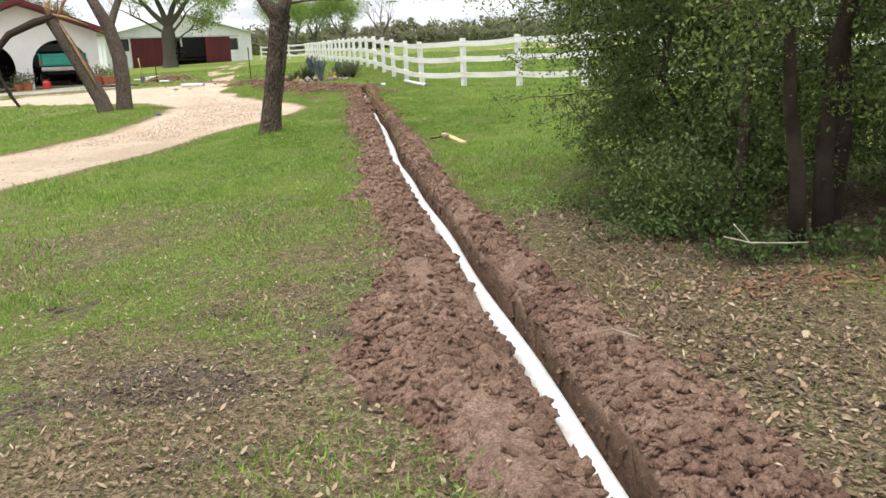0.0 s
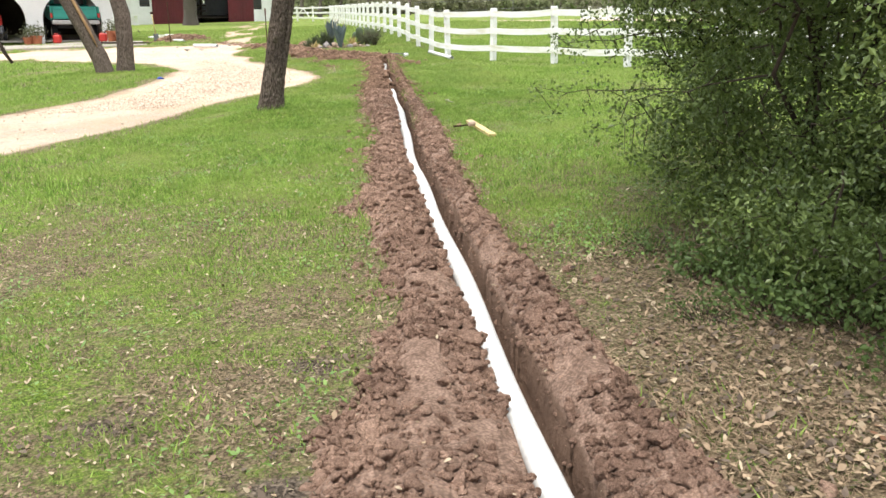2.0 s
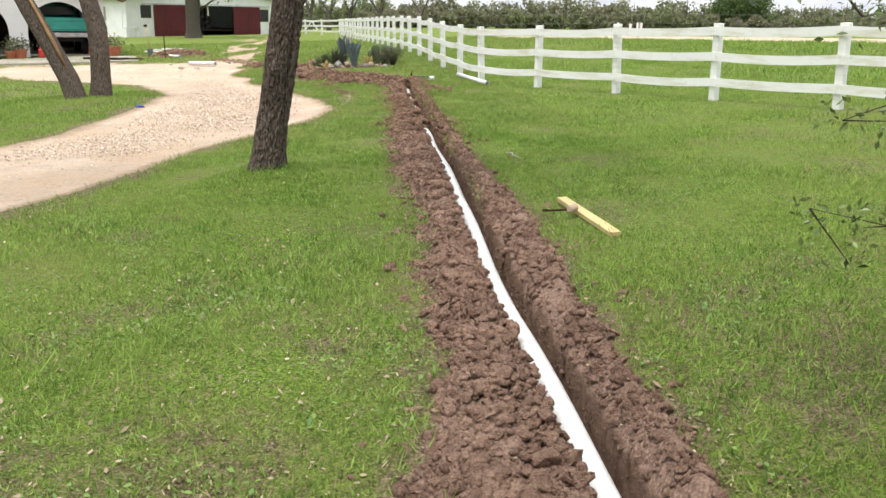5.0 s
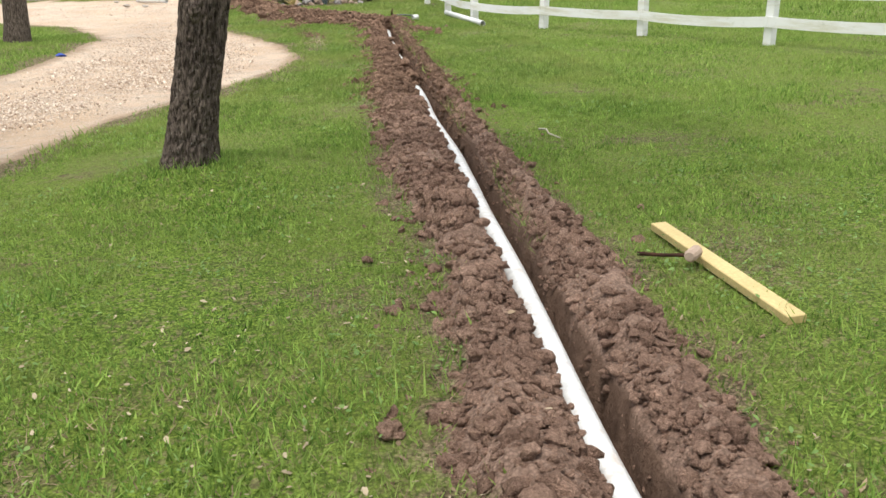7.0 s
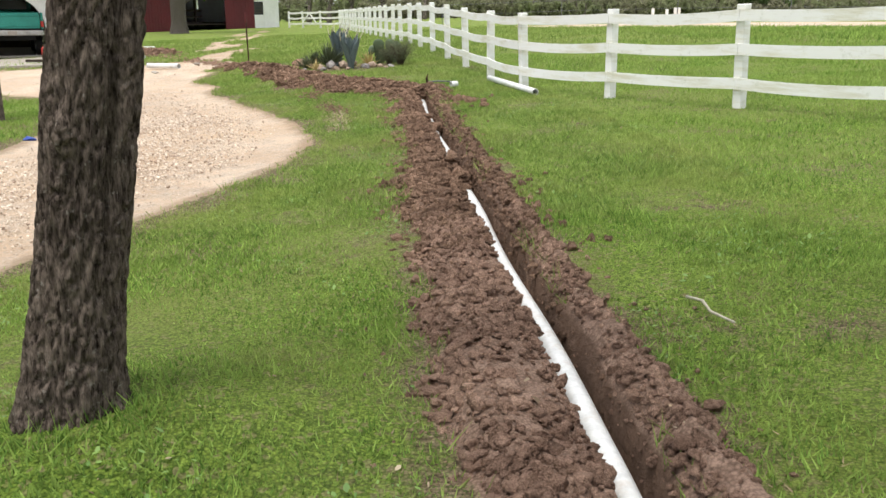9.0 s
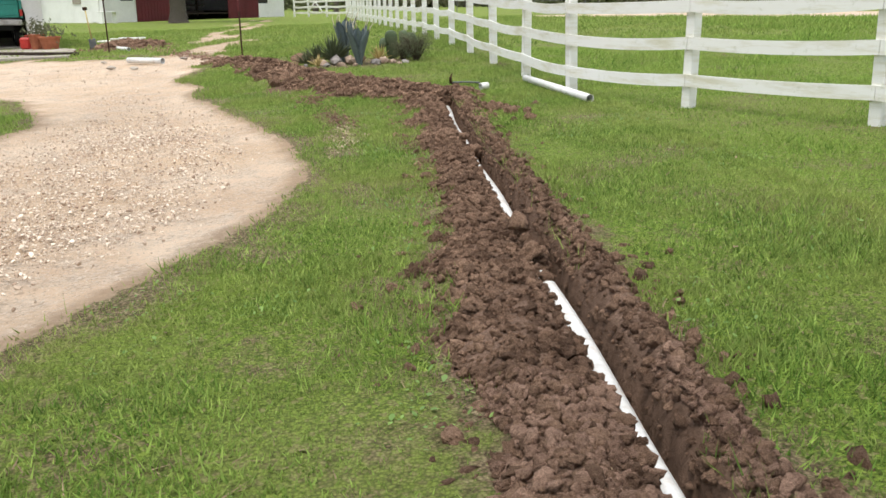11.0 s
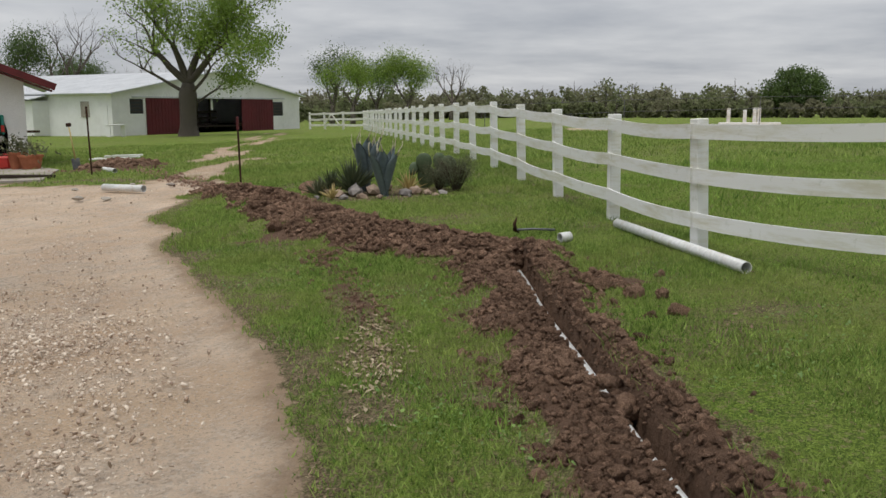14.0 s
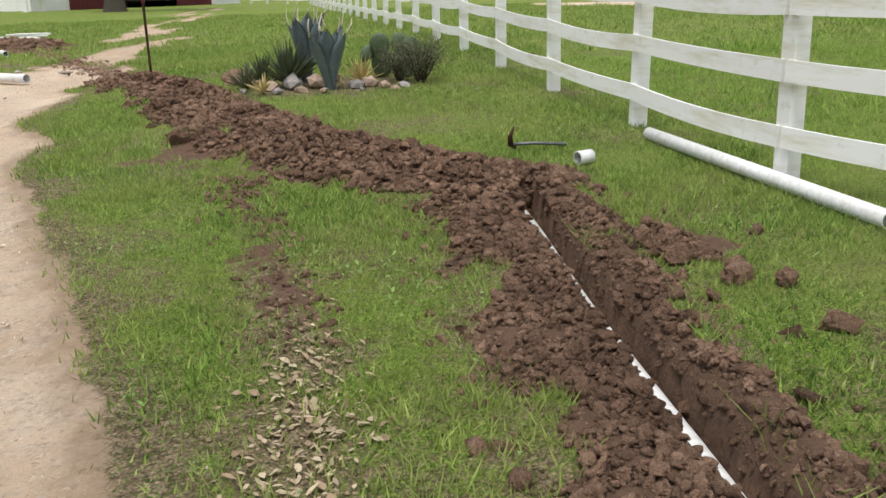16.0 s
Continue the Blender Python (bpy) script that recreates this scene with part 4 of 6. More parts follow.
clods("damp_crumbs", 350, over_pipe, 0.012, M_WETCLOD, "damp crumbs fallen onto the pipe")


def on_drive(box):
    def pick(n):
        x, y = rng.uniform(box[0], box[1], n * 3), rng.uniform(box[2], box[3], n * 3)
        ok = (inside(x, y, DRIVE) > 0.05 + 0.9 * rng.uniform(0, 1, n * 3) ** 0.5) & (wob(x, y, 1.4, 2.0) + 0.8 * rng.normal(size=n * 3) > 0.3)
        return x[ok][:n], y[ok][:n]
    return pick


clods("drive_pebbles", 9000, on_drive((-4.6, -0.5, 17, 31)), 0.0050, M_PEBBLE, "pale loose pebbles on the sandy drive")
clods("drive_pebbles", 24000, on_drive((-5.6, -1.2, 17.5, 28.5)), 0.0064, M_PEBBLE, "coarse pale gravel gathered along the drive's verge")
clods("drive_pebbles", 5000, on_drive((-8, -2, 11, 38)), 0.0065, M_PEBBLE, "pale loose pebbles on the sandy drive")


def heap_pick(n):
    return rng.normal(-7.7, 0.55, n), rng.normal(44.2, 0.35, n)


def spill_pick(n):
    t = rng.uniform(0, 1, n)
    x = np.interp(t, [0, 0.35, 1], [-3.2, -4.6, -6.9]) + rng.normal(0, 0.22, n)
    return x, np.interp(t, [0, 0.35, 1], [35.9, 38.6, 43.4]) + rng.normal(0, 0.12, n)


clods("spilled_clods", 700, spill_pick, 0.017, M_CLOD, "clods spilled in a line across the drive")
clods("heap_clods", 900, heap_pick, 0.035, M_WETCLOD, "clods on a small earth heap")


def lump_mesh(name, size, material, seed, flat=0.7, fine=3):
    bm = bmesh.new()
    bmesh.ops.create_icosphere(bm, subdivisions=fine, radius=1.0)
    for v in bm.verts:
        k = 1 + 0.34 * noise.noise(v.co * 1.4 + Vector((seed * 3.3, 0, 0))) + 0.22 * noise.noise(v.co * 3.7 + Vector((0, seed, 0))) + 0.24 * noise.noise(v.co * 6.5 + Vector((seed, 0, 0)))
        co = v.co * k
        for j in range(5):
            cut = Vector((math.sin(seed * 7.1 + j * 2.3), math.cos(seed * 3.7 + j * 4.1), math.sin(seed * 1.9 + j * 5.7))).normalized()
            co -= cut * max(co.dot(cut) - 0.58, 0)
        v.co = Vector((co.x * size, co.y * size * 0.85, co.z * size * flat))
    me = bpy.data.meshes.new(name)
    bm.to_mesh(me); bm.free()
    me.materials.append(material)
    return me


for i, (x, y, s) in enumerate(((1.80, 26.02, 0.10), (1.86, 26.16, 0.075), (2.0, 25.9, 0.07), (1.94, 25.33, 0.085), (2.25, 26.75, 0.06), (1.62, 26.35, 0.085), (1.55, 26.7, 0.07),
                               (-1.55, 34.9, 0.20), (-0.35, 30.9, 0.10), (-1.7, 30.9, 0.12), (-2.3, 33.6, 0.12), (0.62, 15.0, 0.05), (0.16, 11.35, 0.05))):
    ob = new("soil_lump", lump_mesh("soil_lump", s, M_WETCLOD if y > 17 else M_CLOD, i + 1.0, 0.9))
    ob.matrix_world = pose(x, y, float(surface(np.float64(x), np.float64(y))) + s * 0.35, 0, 0, i * 47)
    tagged(ob, "large dark lump of clay lying on the grass", "soil lump", "soil lumps")


lump_shapes = {m.name: [lump_mesh("bank_clod", 1.0, m, 40.0 + k, 0.7, 3) for k in range(4)] for m in (M_CLOD, M_WETCLOD)}
for shapes in lump_shapes.values():
    for me in shapes:
        me.shade_smooth()
for y0, y1, m, count in ((2.2, 9, M_CLOD, 70), (9, 17, M_CLOD, 60), (17, 28, M_WETCLOD, 90)):
    bx, by = on_banks(y0, y1, 0.0)(count)
    for i, (x, y) in enumerate(zip(bx, by)):
        s = float(np.clip(0.036 * np.exp(rng.normal(0, 0.3)), 0.022, 0.065))
        ob = new("bank_clod", lump_shapes[m.name][i % 4])
        ob.matrix_world = pose(x, y, float(surface(np.float64(x), np.float64(y))) + s * 0.35, rng.uniform(-25, 25), rng.uniform(-25, 25), rng.uniform(0, 360)) @ Matrix.Diagonal((s, s, s, 1))
        tagged(ob, "rounded lump of clay resting on the spoil bank", "soil clod", "clods on the spoil bank")


# ---- the drain pipe in the trench ----
def pipe_run(name, pts, label, radius=0.056):
    """A hollow pipe: outer wall, bore and end rings."""
    holder = thing(name, label, "pipe")
    bm = bmesh.new()
    seg = 20
    P = [Vector(p) for p in pts]
    rings = []
    for r in (radius, radius - 0.008):
        ring_set = []
        side = None
        for i, p in enumerate(P):
            d = (P[min(i + 1, len(P) - 1)] - P[max(i - 1, 0)]).normalized()
            if side is None:
                side = d.orthogonal().normalized()
            side = (side - d * side.dot(d)).normalized()
            up = d.cross(side)
            ring_set.append([bm.verts.new(p + (side * math.cos(2 * math.pi * k / seg) + up * math.sin(2 * math.pi * k / seg)) * r) for k in range(seg)])
        rings.append(ring_set)
    outer, inner = rings
    for i in range(len(P) - 1):
        for k in range(seg):
            m = (k + 1) % seg
            bm.faces.new((outer[i][k], outer[i][m], outer[i + 1][m], outer[i + 1][k]))
            f = bm.faces.new((inner[i][m], inner[i][k], inner[i + 1][k], inner[i + 1][m]))
            f.material_index = 1
    for e in (0, -1):
        for k in range(seg):
            m = (k + 1) % seg
            bm.faces.new((outer[e][k], inner[e][k], inner[e][m], outer[e][m]))
    bmesh.ops.recalc_face_normals(bm, faces=bm.faces[:])
    me = bpy.data.meshes.new("pipe_wall")
    bm.to_mesh(me); bm.free()
    me.materials.append(M_PVC); me.materials.append(M_PVCIN)
    me.shade_smooth()
    child("pipe_wall", me, holder)
    return holder


trench_pts = [(float(pipe_x(y)) + 0.012 * math.sin(y * 2.1), y, hold(float(pipe_x(y)), y) - float(pipe_drop(y))) for y in np.arange(0.0, 28.4, 0.25)]
pipe_run("drain_pipe", trench_pts, "long white plastic drain pipe laid in the open trench")
loose = pipe_run("loose_pipe", [(2.97, 26.6, hold(2.97, 26.6) + 0.06), (2.6, 29.55, hold(2.6, 29.55) + 0.06)], "white plastic pipe length lying on the grass by the fence")
coup = pipe_run("pipe_coupling", [(1.75, 28.80, hold(1.8, 28.8) + 0.057), (1.875, 28.85, hold(1.9, 28.9) + 0.057)], "short white plastic pipe coupling lying on the grass", 0.057)
pipe_run("loose_pipe", [(-5.88, 37.2, hold(-5.9, 37.2) + 0.07), (-4.9, 36.48, hold(-4.85, 36.4) + 0.07)], "white plastic pipe offcut lying by the drive", 0.07)
pipe_run("loose_pipe", [(-9.17, 46.0, hold(-9.2, 46) + 0.06), (-7.2, 42.3, hold(-7.2, 42.3) + 0.06)], "white plastic pipe lying beside the earth heap", 0.06)


# ---- fence ----
def fence_line(name, posts, label, close_front=True):
    holder = thing(name, label, "fence")
    post_me = box_mesh("post", 0.135, 0.135, 1.40, M_FENCE, 0.008)
    tops = []
    for i, (x, y) in enumerate(posts):
        a = posts[max(i - 1, 0)]; b = posts[min(i + 1, len(posts) - 1)]
        yaw = math.degrees(math.atan2(b[1] - a[1], b[0] - a[0]))
        lean = -1.6 + 1.0 * math.sin(i * 2.7)
        z = hold(x, y)
        m = pose(x, y, z, 0, lean, 0) @ pose(0, 0, 0.655 + 0.012 * math.sin(i * 5.1), 0, 0, yaw)
        child("post", post_me, holder, m)
        tops.append((x, y, z, lean, yaw))
    for i in range(len(tops) - 1):
        (x0, y0, z0, l0, w0), (x1, y1, z1, l1, w1) = tops[i], tops[i + 1]
        for j, h in enumerate((1.222, 0.782, 0.332)):
            p = Vector((x0 + math.sin(radians(l0)) * h, y0, z0 + h)); q = Vector((x1 + math.sin(radians(l1)) * h, y1, z1 + h))
            d = (q - p)
            front = Vector((d.y, -d.x, 0)).normalized() * -0.081
            mid = (p + q) / 2 + front
            sag = -0.03 * abs(math.sin(i * 1.9 + j)) - 0.01
            ln, th, ht = d.length - 0.006, 0.026, 0.150
            vs, fs = [], []
            n = 6
            for k in range(n + 1):
                u = k / n
                c = sag * 4 * u * (1 - u)
                for (ty, tz) in ((-th / 2, -ht / 2), (th / 2, -ht / 2), (th / 2, ht / 2), (-th / 2, ht / 2)):
                    vs.append(((u - 0.5) * ln, ty, tz + c))
            for k in range(n):
                for e in range(4):
                    s0, s1 = k * 4 + e, k * 4 + (e + 1) % 4
                    fs.append((s0, s1, s1 + 4, s0 + 4))
            fs += [(3, 2, 1, 0), (n * 4, n * 4 + 1, n * 4 + 2, n * 4 + 3)]
            rot = d.to_track_quat("X", "Z").to_matrix().to_4x4()
            child("rail", data("rail", vs, fs, M_FENCE), holder, Matrix.Translation(mid) @ rot)
    return holder


near_posts = [(6.35 + 1.18 * k, 21.3 - 2.12 * k) for k in range(8, 0, -1)] + [(6.35, 21.3), (5.17, 23.45), (3.99, 25.65), (3.0, 27.85), (2.72, 30.2)]
far_posts = [(2.47 - 0.2 * k, 32.55 + 2.42 * k) for k in range(22)]
fence_line("board_fence", near_posts + far_posts, "white-painted three-rail wooden board fence, mildewed in places")
corner = far_posts[-1]
fence_line("board_fence", [corner, (-3.4, 86.4), (-5.0, 89.2), (-6.4, 92.0)], "white-painted board fence running to the barn")


# ---- trees and shrubs ----
def grow(tubes, p, d, length, r, depth, tips, spread=0.55, rise=0.12, bend=0.25, kids=(2, 3), shrink=0.72, pick=None):
    """A limb that bends, tapers and parts into thinner ones; the tips take the leaves."""
    pick = pick or random
    pts, rad = [Vector(p)], [r]
    n = 4 if depth > 1 else 3
    d = Vector(d).normalized()
    for i in range(n):
        d = (d + Vector((pick.uniform(-1, 1), pick.uniform(-1, 1), pick.uniform(-0.5, 0.8))) * bend * 0.5 + Vector((0, 0, rise * 0.4))).normalized()
        pts.append(pts[-1] + d * length / n)
        rad.append(r * (1 - 0.42 * (i + 1) / n))
    tubes.add(pts, rad, 8 if r > 0.06 else 5 if r > 0.02 else 4, cap=False)
    if depth <= 1:
        tips.extend(pts[1:])
    if depth == 0:
        return
    for _ in range(pick.randint(*kids)):
        e = (d + Vector((pick.gauss(0, 1), pick.gauss(0, 1), pick.gauss(0.1, 0.6))) * spread).normalized()
        grow(tubes, pts[-1], e, length * shrink * pick.uniform(0.75, 1.15), rad[-1] * 0.72, depth - 1, tips, spread, rise, bend, kids, shrink, pick)
    if depth > 1:
        e = (d + Vector((pick.gauss(0, 1), pick.gauss(0, 1), 0.2)) * spread * 1.3).normalized()
        grow(tubes, pts[-2], e, length * shrink * 0.8, rad[-2] * 0.5, depth - 2, tips, spread, rise, bend, kids, shrink, pick)


def around(points, each, sigma, keep=None):
    p = np.array([tuple(v) for v in points])
    c = np.repeat(p, each, axis=0) + rng.normal(0, sigma, (len(p) * each, 3))
    return c[keep(c)] if keep else c


def tree(name, x, y, label, trunk_pts, trunk_r, limbs, bark, leaf_mat, leaf_size, each, sigma, seed, keep=None, splits=None, bare=0.0):
    """trunk_pts: offsets from the foot. limbs: (from which point, direction, length, radius, depth)."""
    pick = random.Random(seed)
    holder = thing(name, label, "tree", "", pose(x, y, hold(x, y) - 0.03))
    tubes, tips = Tubes(), []
    tubes.add(trunk_pts, trunk_r, 16, lump=0.16)
    for at, d, ln, r, depth in limbs:
        grow(tubes, trunk_pts[at], d, ln, r, depth, tips, pick=pick, **(splits or {}))
    me = tubes.mesh("trunk", bark)
    child("trunk", me, holder, None, "furrowed bark trunk with its limbs")
    if bare:
        tips = [t for t in tips if pick.random() > bare]
    if each and tips:
        c = around(tips, each, sigma, keep)
        child("crown", leaves("crown", c, leaf_size, leaf_mat, 0.55), holder, None, "loose leaves with gaps")
    return holder


def furrowed_oak(x, y, label, seed):
    """A thick leaning trunk of two grown-together stems with plated bark, forking into limbs."""
    pick = random.Random(seed)
    holder = thing("oak_tree", label, "tree", "", pose(x, y, hold(x, y) - 0.03))
    rings, seg = 250, 120
    HZ = [-0.12, 0.0, 0.08, 0.2, 0.45, 0.9, 1.4, 1.7, 1.9]
    HR = [0.220, 0.195, 0.180, 0.166, 0.152, 0.142, 0.140, 0.141, 0.144]
    zs = np.linspace(-0.12, 1.9, rings + 1)
    verts, faces = [], []
    for z in zs:
        r0 = float(np.interp(z, HZ, HR))
        cx, cy = 0.02 + 0.152 * z, 0.012 * z
        foot = math.exp(-max(z, 0) / 0.16)
        for k in range(seg):
            a = 2 * math.pi * k / seg
            r = r0 * (1 + foot * (0.10 * math.cos(3 * a + 0.7) + 0.06 * math.cos(5 * a)))
            r += 0.034 * math.exp(-((math.atan2(math.sin(a + 0.28), math.cos(a + 0.28))) / 0.36) ** 2) * float(sstep(0.4, 1.0, np.float64(z)))
            r -= 0.045 * math.exp(-((math.atan2(math.sin(a + 0.74), math.cos(a + 0.74))) / 0.10) ** 2) * float(sstep(0.4, 0.9, np.float64(z)))
            r += 0.045 * math.exp(-((math.atan2(math.sin(a + 1.80), math.cos(a + 1.80))) / 0.22) ** 2 - ((z - 1.04) / 0.05) ** 2)
            r += 0.010 * noise.noise(Vector((math.cos(a) * 1.4, math.sin(a) * 1.4, z * 2.2)))
            warp = noise.noise(Vector((math.cos(a) * 2.0, math.sin(a) * 2.0, z * 3.0 + 5.0)))
            d = noise.voronoi(Vector((math.cos(a) * 11.0 + warp * 0.8, math.sin(a) * 11.0 + warp * 0.8, z * 8.0 + 1.6 * warp)))[0]
            plate = min((d[1] - d[0]) / 0.34, 1.0)
            r += 0.027 * (plate ** 0.6 - 0.6) + 0.005 * noise.noise(Vector((math.cos(a) * 17, math.sin(a) * 17, z * 22)))
            verts.append((cx + math.cos(a) * r, cy + math.sin(a) * r, z))
    for i in range(rings):
        for k in range(seg):
            p, q = i * seg + k, i * seg + (k + 1) % seg
            faces.append((p, q, q + seg, p + seg))
    child("trunk", data("trunk", verts, faces, M_OAKBARK, True), holder, None, "dark plated bark with a knot and a seam")
    tubes, tips = Tubes(), []
    top = Vector((0.02 + 0.152 * 1.9, 0.023, 1.84))
    tubes.add([top, top + Vector((-0.12, 0.02, 0.18)), top + Vector((-0.30, 0.05, 0.40)), top + Vector((-0.36, 0.1, 0.95))], [0.150, 0.115, 0.095, 0.080], 14, lump=0.2)
    tubes.add([top, top + Vector((0.10, 0.03, 0.24)), top + Vector((0.20, 0.06, 0.55)), top + Vector((0.34, 0.1, 0.95))], [0.140, 0.105, 0.088, 0.075], 14, lump=0.2)
    for st, d, ln, r, depth in (((-0.36, 0.1, 0.95), (-0.7, -0.3, 0.7), 1.9, 0.075, 4), ((-0.36, 0.1, 0.95), (0.1, -0.6, 0.8), 1.9, 0.06, 4), ((0.34, 0.1, 0.95), (0.7, -0.3, 0.6), 1.8, 0.07, 4),
                                ((0.20, 0.06, 0.55), (0.95, 0.25, 0.22), 1.5, 0.045, 4), ((0.10, 0.03, 0.24), (1.0, 0.1, 0.12), 1.0, 0.022, 2), ((0.34, 0.1, 0.95), (0.3, 0.6, 0.8), 1.3, 0.06, 3)):
        grow(tubes, top + Vector(st), d, ln, r, depth, tips, 0.6, -0.12, pick=pick)
    child("limb", tubes.mesh("limb", M_OAKBARK), holder, None, "forked dark limbs")
    child("crown", leaves("crown", around(tips, 14, 0.12), 0.062, M_SPRING, 0.55), holder, None, "loose fresh leaves with gaps")


furrowed_oak(-1.02, 14.97, "dark furrowed oak trunk leaning slightly, beside the drive", 3)
tree("oak_tree", -5.8, 26.2, "dark bending oak trunk standing on the grass island",
     [(0, 0, -0.1), (0, 0, 0.05), (0.02, 0, 0.4), (0.04, 0, 0.9), (0.01, 0, 1.5), (-0.16, 0, 2.3), (-0.6, 0.05, 3.2), (-0.9, 0.1, 4.1)],
     [0.28, 0.245, 0.22, 0.215, 0.205, 0.18, 0.14, 0.10],
     [(5, (0.35, 0.2, 1), 1.8, 0.12, 3), (6, (0.3, 0.3, 1), 1.8, 0.10, 3), (7, (-0.6, 0, 1), 1.7, 0.09, 3), (7, (0.5, 0.2, 0.8), 1.6, 0.08, 3)],
     M_OAKBARK, M_SPRING, 0.07, 5, 0.12, 5)
broken = thing("broken_tree", "storm-broken leaning oak trunk with splintered top and a hanging limb", "tree", "", pose(-6.2, 25.7, hold(-6.2, 25.7) - 0.03) @ Matrix.Diagonal((0.92, 0.92, 0.92, 1)))
tb = Tubes()
tb.add([(0, 0, -0.1), (0, 0, 0.05), (-0.12, 0, 0.45), (-0.5, 0, 1.3), (-0.9, 0, 2.1), (-1.22, 0, 2.75), (-1.32, 0, 2.95)], [0.29, 0.25, 0.23, 0.215, 0.20, 0.17, 0.10], 14, lump=0.24)
child("trunk", tb.mesh("trunk", M_OAKBARK), broken)
tb = Tubes()
tb.add([(-0.10, -0.20, 0.75), (-0.28, -0.20, 1.2), (-0.62, -0.185, 1.95), (-0.98, -0.15, 2.7)], [0.012, 0.045, 0.05, 0.02], 6, lump=0.5)
child("torn_strip", tb.mesh("torn_strip", M_SPLINTER), broken, None, "strip of raw wood where the bark was torn away")
tb = Tubes()
for k in range(9):
    a = random.Random(k).uniform(-0.12, 0.12)
    tb.add([(-1.2 + a, 0.05 * a, 2.75), (-1.15 + 2.2 * a, a, 3.05 + 0.1 * (k % 3)), (-1.05 + 3.0 * a, a, 3.2 + 0.12 * (k % 4))], [0.05, 0.035, 0.006], 5)
tb.add([(-1.2, -0.08, 2.95), (-0.8, -0.1, 2.85), (-0.2, -0.1, 2.62)], [0.04, 0.05, 0.015], 5)
child("splintered_wood", tb.mesh("splintered_wood", M_SPLINTER), broken, None, "raw orange splintered wood")
tb, tips = Tubes(), []
limb = [(-1.15, -0.06, 2.88), (-1.7, -0.1, 2.72), (-2.45, -0.15, 2.40), (-2.95, -0.15, 1.86), (-3.7, -0.2, 1.68), (-4.5, -0.2, 1.3)]
tb.add(limb, [0.10, 0.12, 0.11, 0.095, 0.08, 0.05], 10, lump=0.12)
tb.add([limb[3], (-2.85, -0.2, 1.2), (-2.6, -0.2, 0.6), (-2.42, -0.2, 0.30)], [0.05, 0.05, 0.055, 0.04], 7)
tb.add([limb[4], (-3.4, -0.3, 1.2), (-3.25, -0.3, 0.6), (-3.3, -0.3, 0.25)], [0.05, 0.04, 0.03, 0.015], 6)
pk = random.Random(12)
for k in range(9):
    grow(tb, Vector(limb[3 + k % 3]), (pk.uniform(-0.6, 0.6), pk.uniform(-0.5, 0.5), -1), 0.7, 0.025, 1, tips, 0.5, -0.2, pick=pk)
child("hanging_limb", tb.mesh("hanging_limb", M_BARK), broken, None, "dark broken limb hanging to the ground")
child("withered_leaves", leaves("withered_leaves", around(tips, 9, 0.10), 0.07, M_TWIG), broken, None, "dark withered leaves")


def right_heavy(c):
    return (c[:, 0] > -0.5 + 2.5 * rng.uniform(-1, 1, len(c))) | (rng.uniform(0, 1, len(c)) < 0.16)


tree("shade_tree", -12.85, 76.7, "tall forked shade tree with fresh leaves before the barn",
     [(0, 0, -0.1), (0, 0, 0.1), (0, 0, 0.8), (0, 0, 1.8), (0.05, 0, 2.7), (0.1, 0, 3.4)], [0.82, 0.66, 0.55, 0.52, 0.55, 0.38],
     [(5, (-0.95, 0, 0.8), 2.9, 0.27, 4), (5, (-0.35, 0.2, 1), 2.5, 0.28, 4), (5, (0.22, -0.1, 1), 3.0, 0.28, 4), (5, (0.75, 0.1, 0.9), 2.7, 0.26, 4), (4, (-1.0, -0.2, 0.45), 3.1, 0.12, 3), (4, (0.9, -0.3, 0.6), 2.6, 0.13, 4),
      (3, (0.9, 0.4, 0.6), 2.4, 0.09, 3)],
     M_GREYBARK, M_SPRING, 0.17, 40, 0.36, 21, right_heavy, splits=dict(spread=0.72, rise=0.04, bend=0.45), bare=0.48)
for i, (x, y, s, mat, each, lab) in enumerate(((-33, 112, 1.25, M_OAKLEAF, 0, "bare grey tree behind the barn"), (-26, 118, 0.85, M_SPRING, 0, "bare grey tree behind the barn"),
        (-38, 110, 1.0, M_OAKLEAF, 9, "dark green tree behind the garage"), (-36, 124, 0.8, M_OAKLEAF, 7, "dark green tree behind the barn"),
        (-4, 122, 0.8, M_SPRING, 5, "thinly leafed tree beyond the fence"), (2.5, 128, 0.85, M_SPRING, 8, "light green tree beyond the fence"), (-7, 132, 0.9, M_OAKLEAF, 4, "thinly leafed tree beyond the fence"),
        (9, 142, 0.9, M_SPRING, 0, "bare tree beyond the fence"), (-1.5, 138, 0.85, M_OAKLEAF, 5, "thinly leafed tree beyond the fence"))):
    tree("tree", x, y, lab, [(0, 0, -0.2), (0, 0, 0.6 * s), (0.1, 0, 1.8 * s), (0.1, 0.1, 2.6 * s)], [0.5 * s, 0.38 * s, 0.32 * s, 0.28 * s],
         [(3, (-0.6, 0.2, 1), 2.6 * s, 0.2 * s, 4), (3, (0.1, 0.5, 1), 2.8 * s, 0.2 * s, 4), (3, (0.6, -0.2, 1), 2.5 * s, 0.2 * s, 4), (2, (0.3, -0.5, 0.8), 2.2 * s, 0.15 * s, 3)],
         M_GREYBARK, mat, 0.20, each * 2, 0.62, 40 + i, bare=0.25)


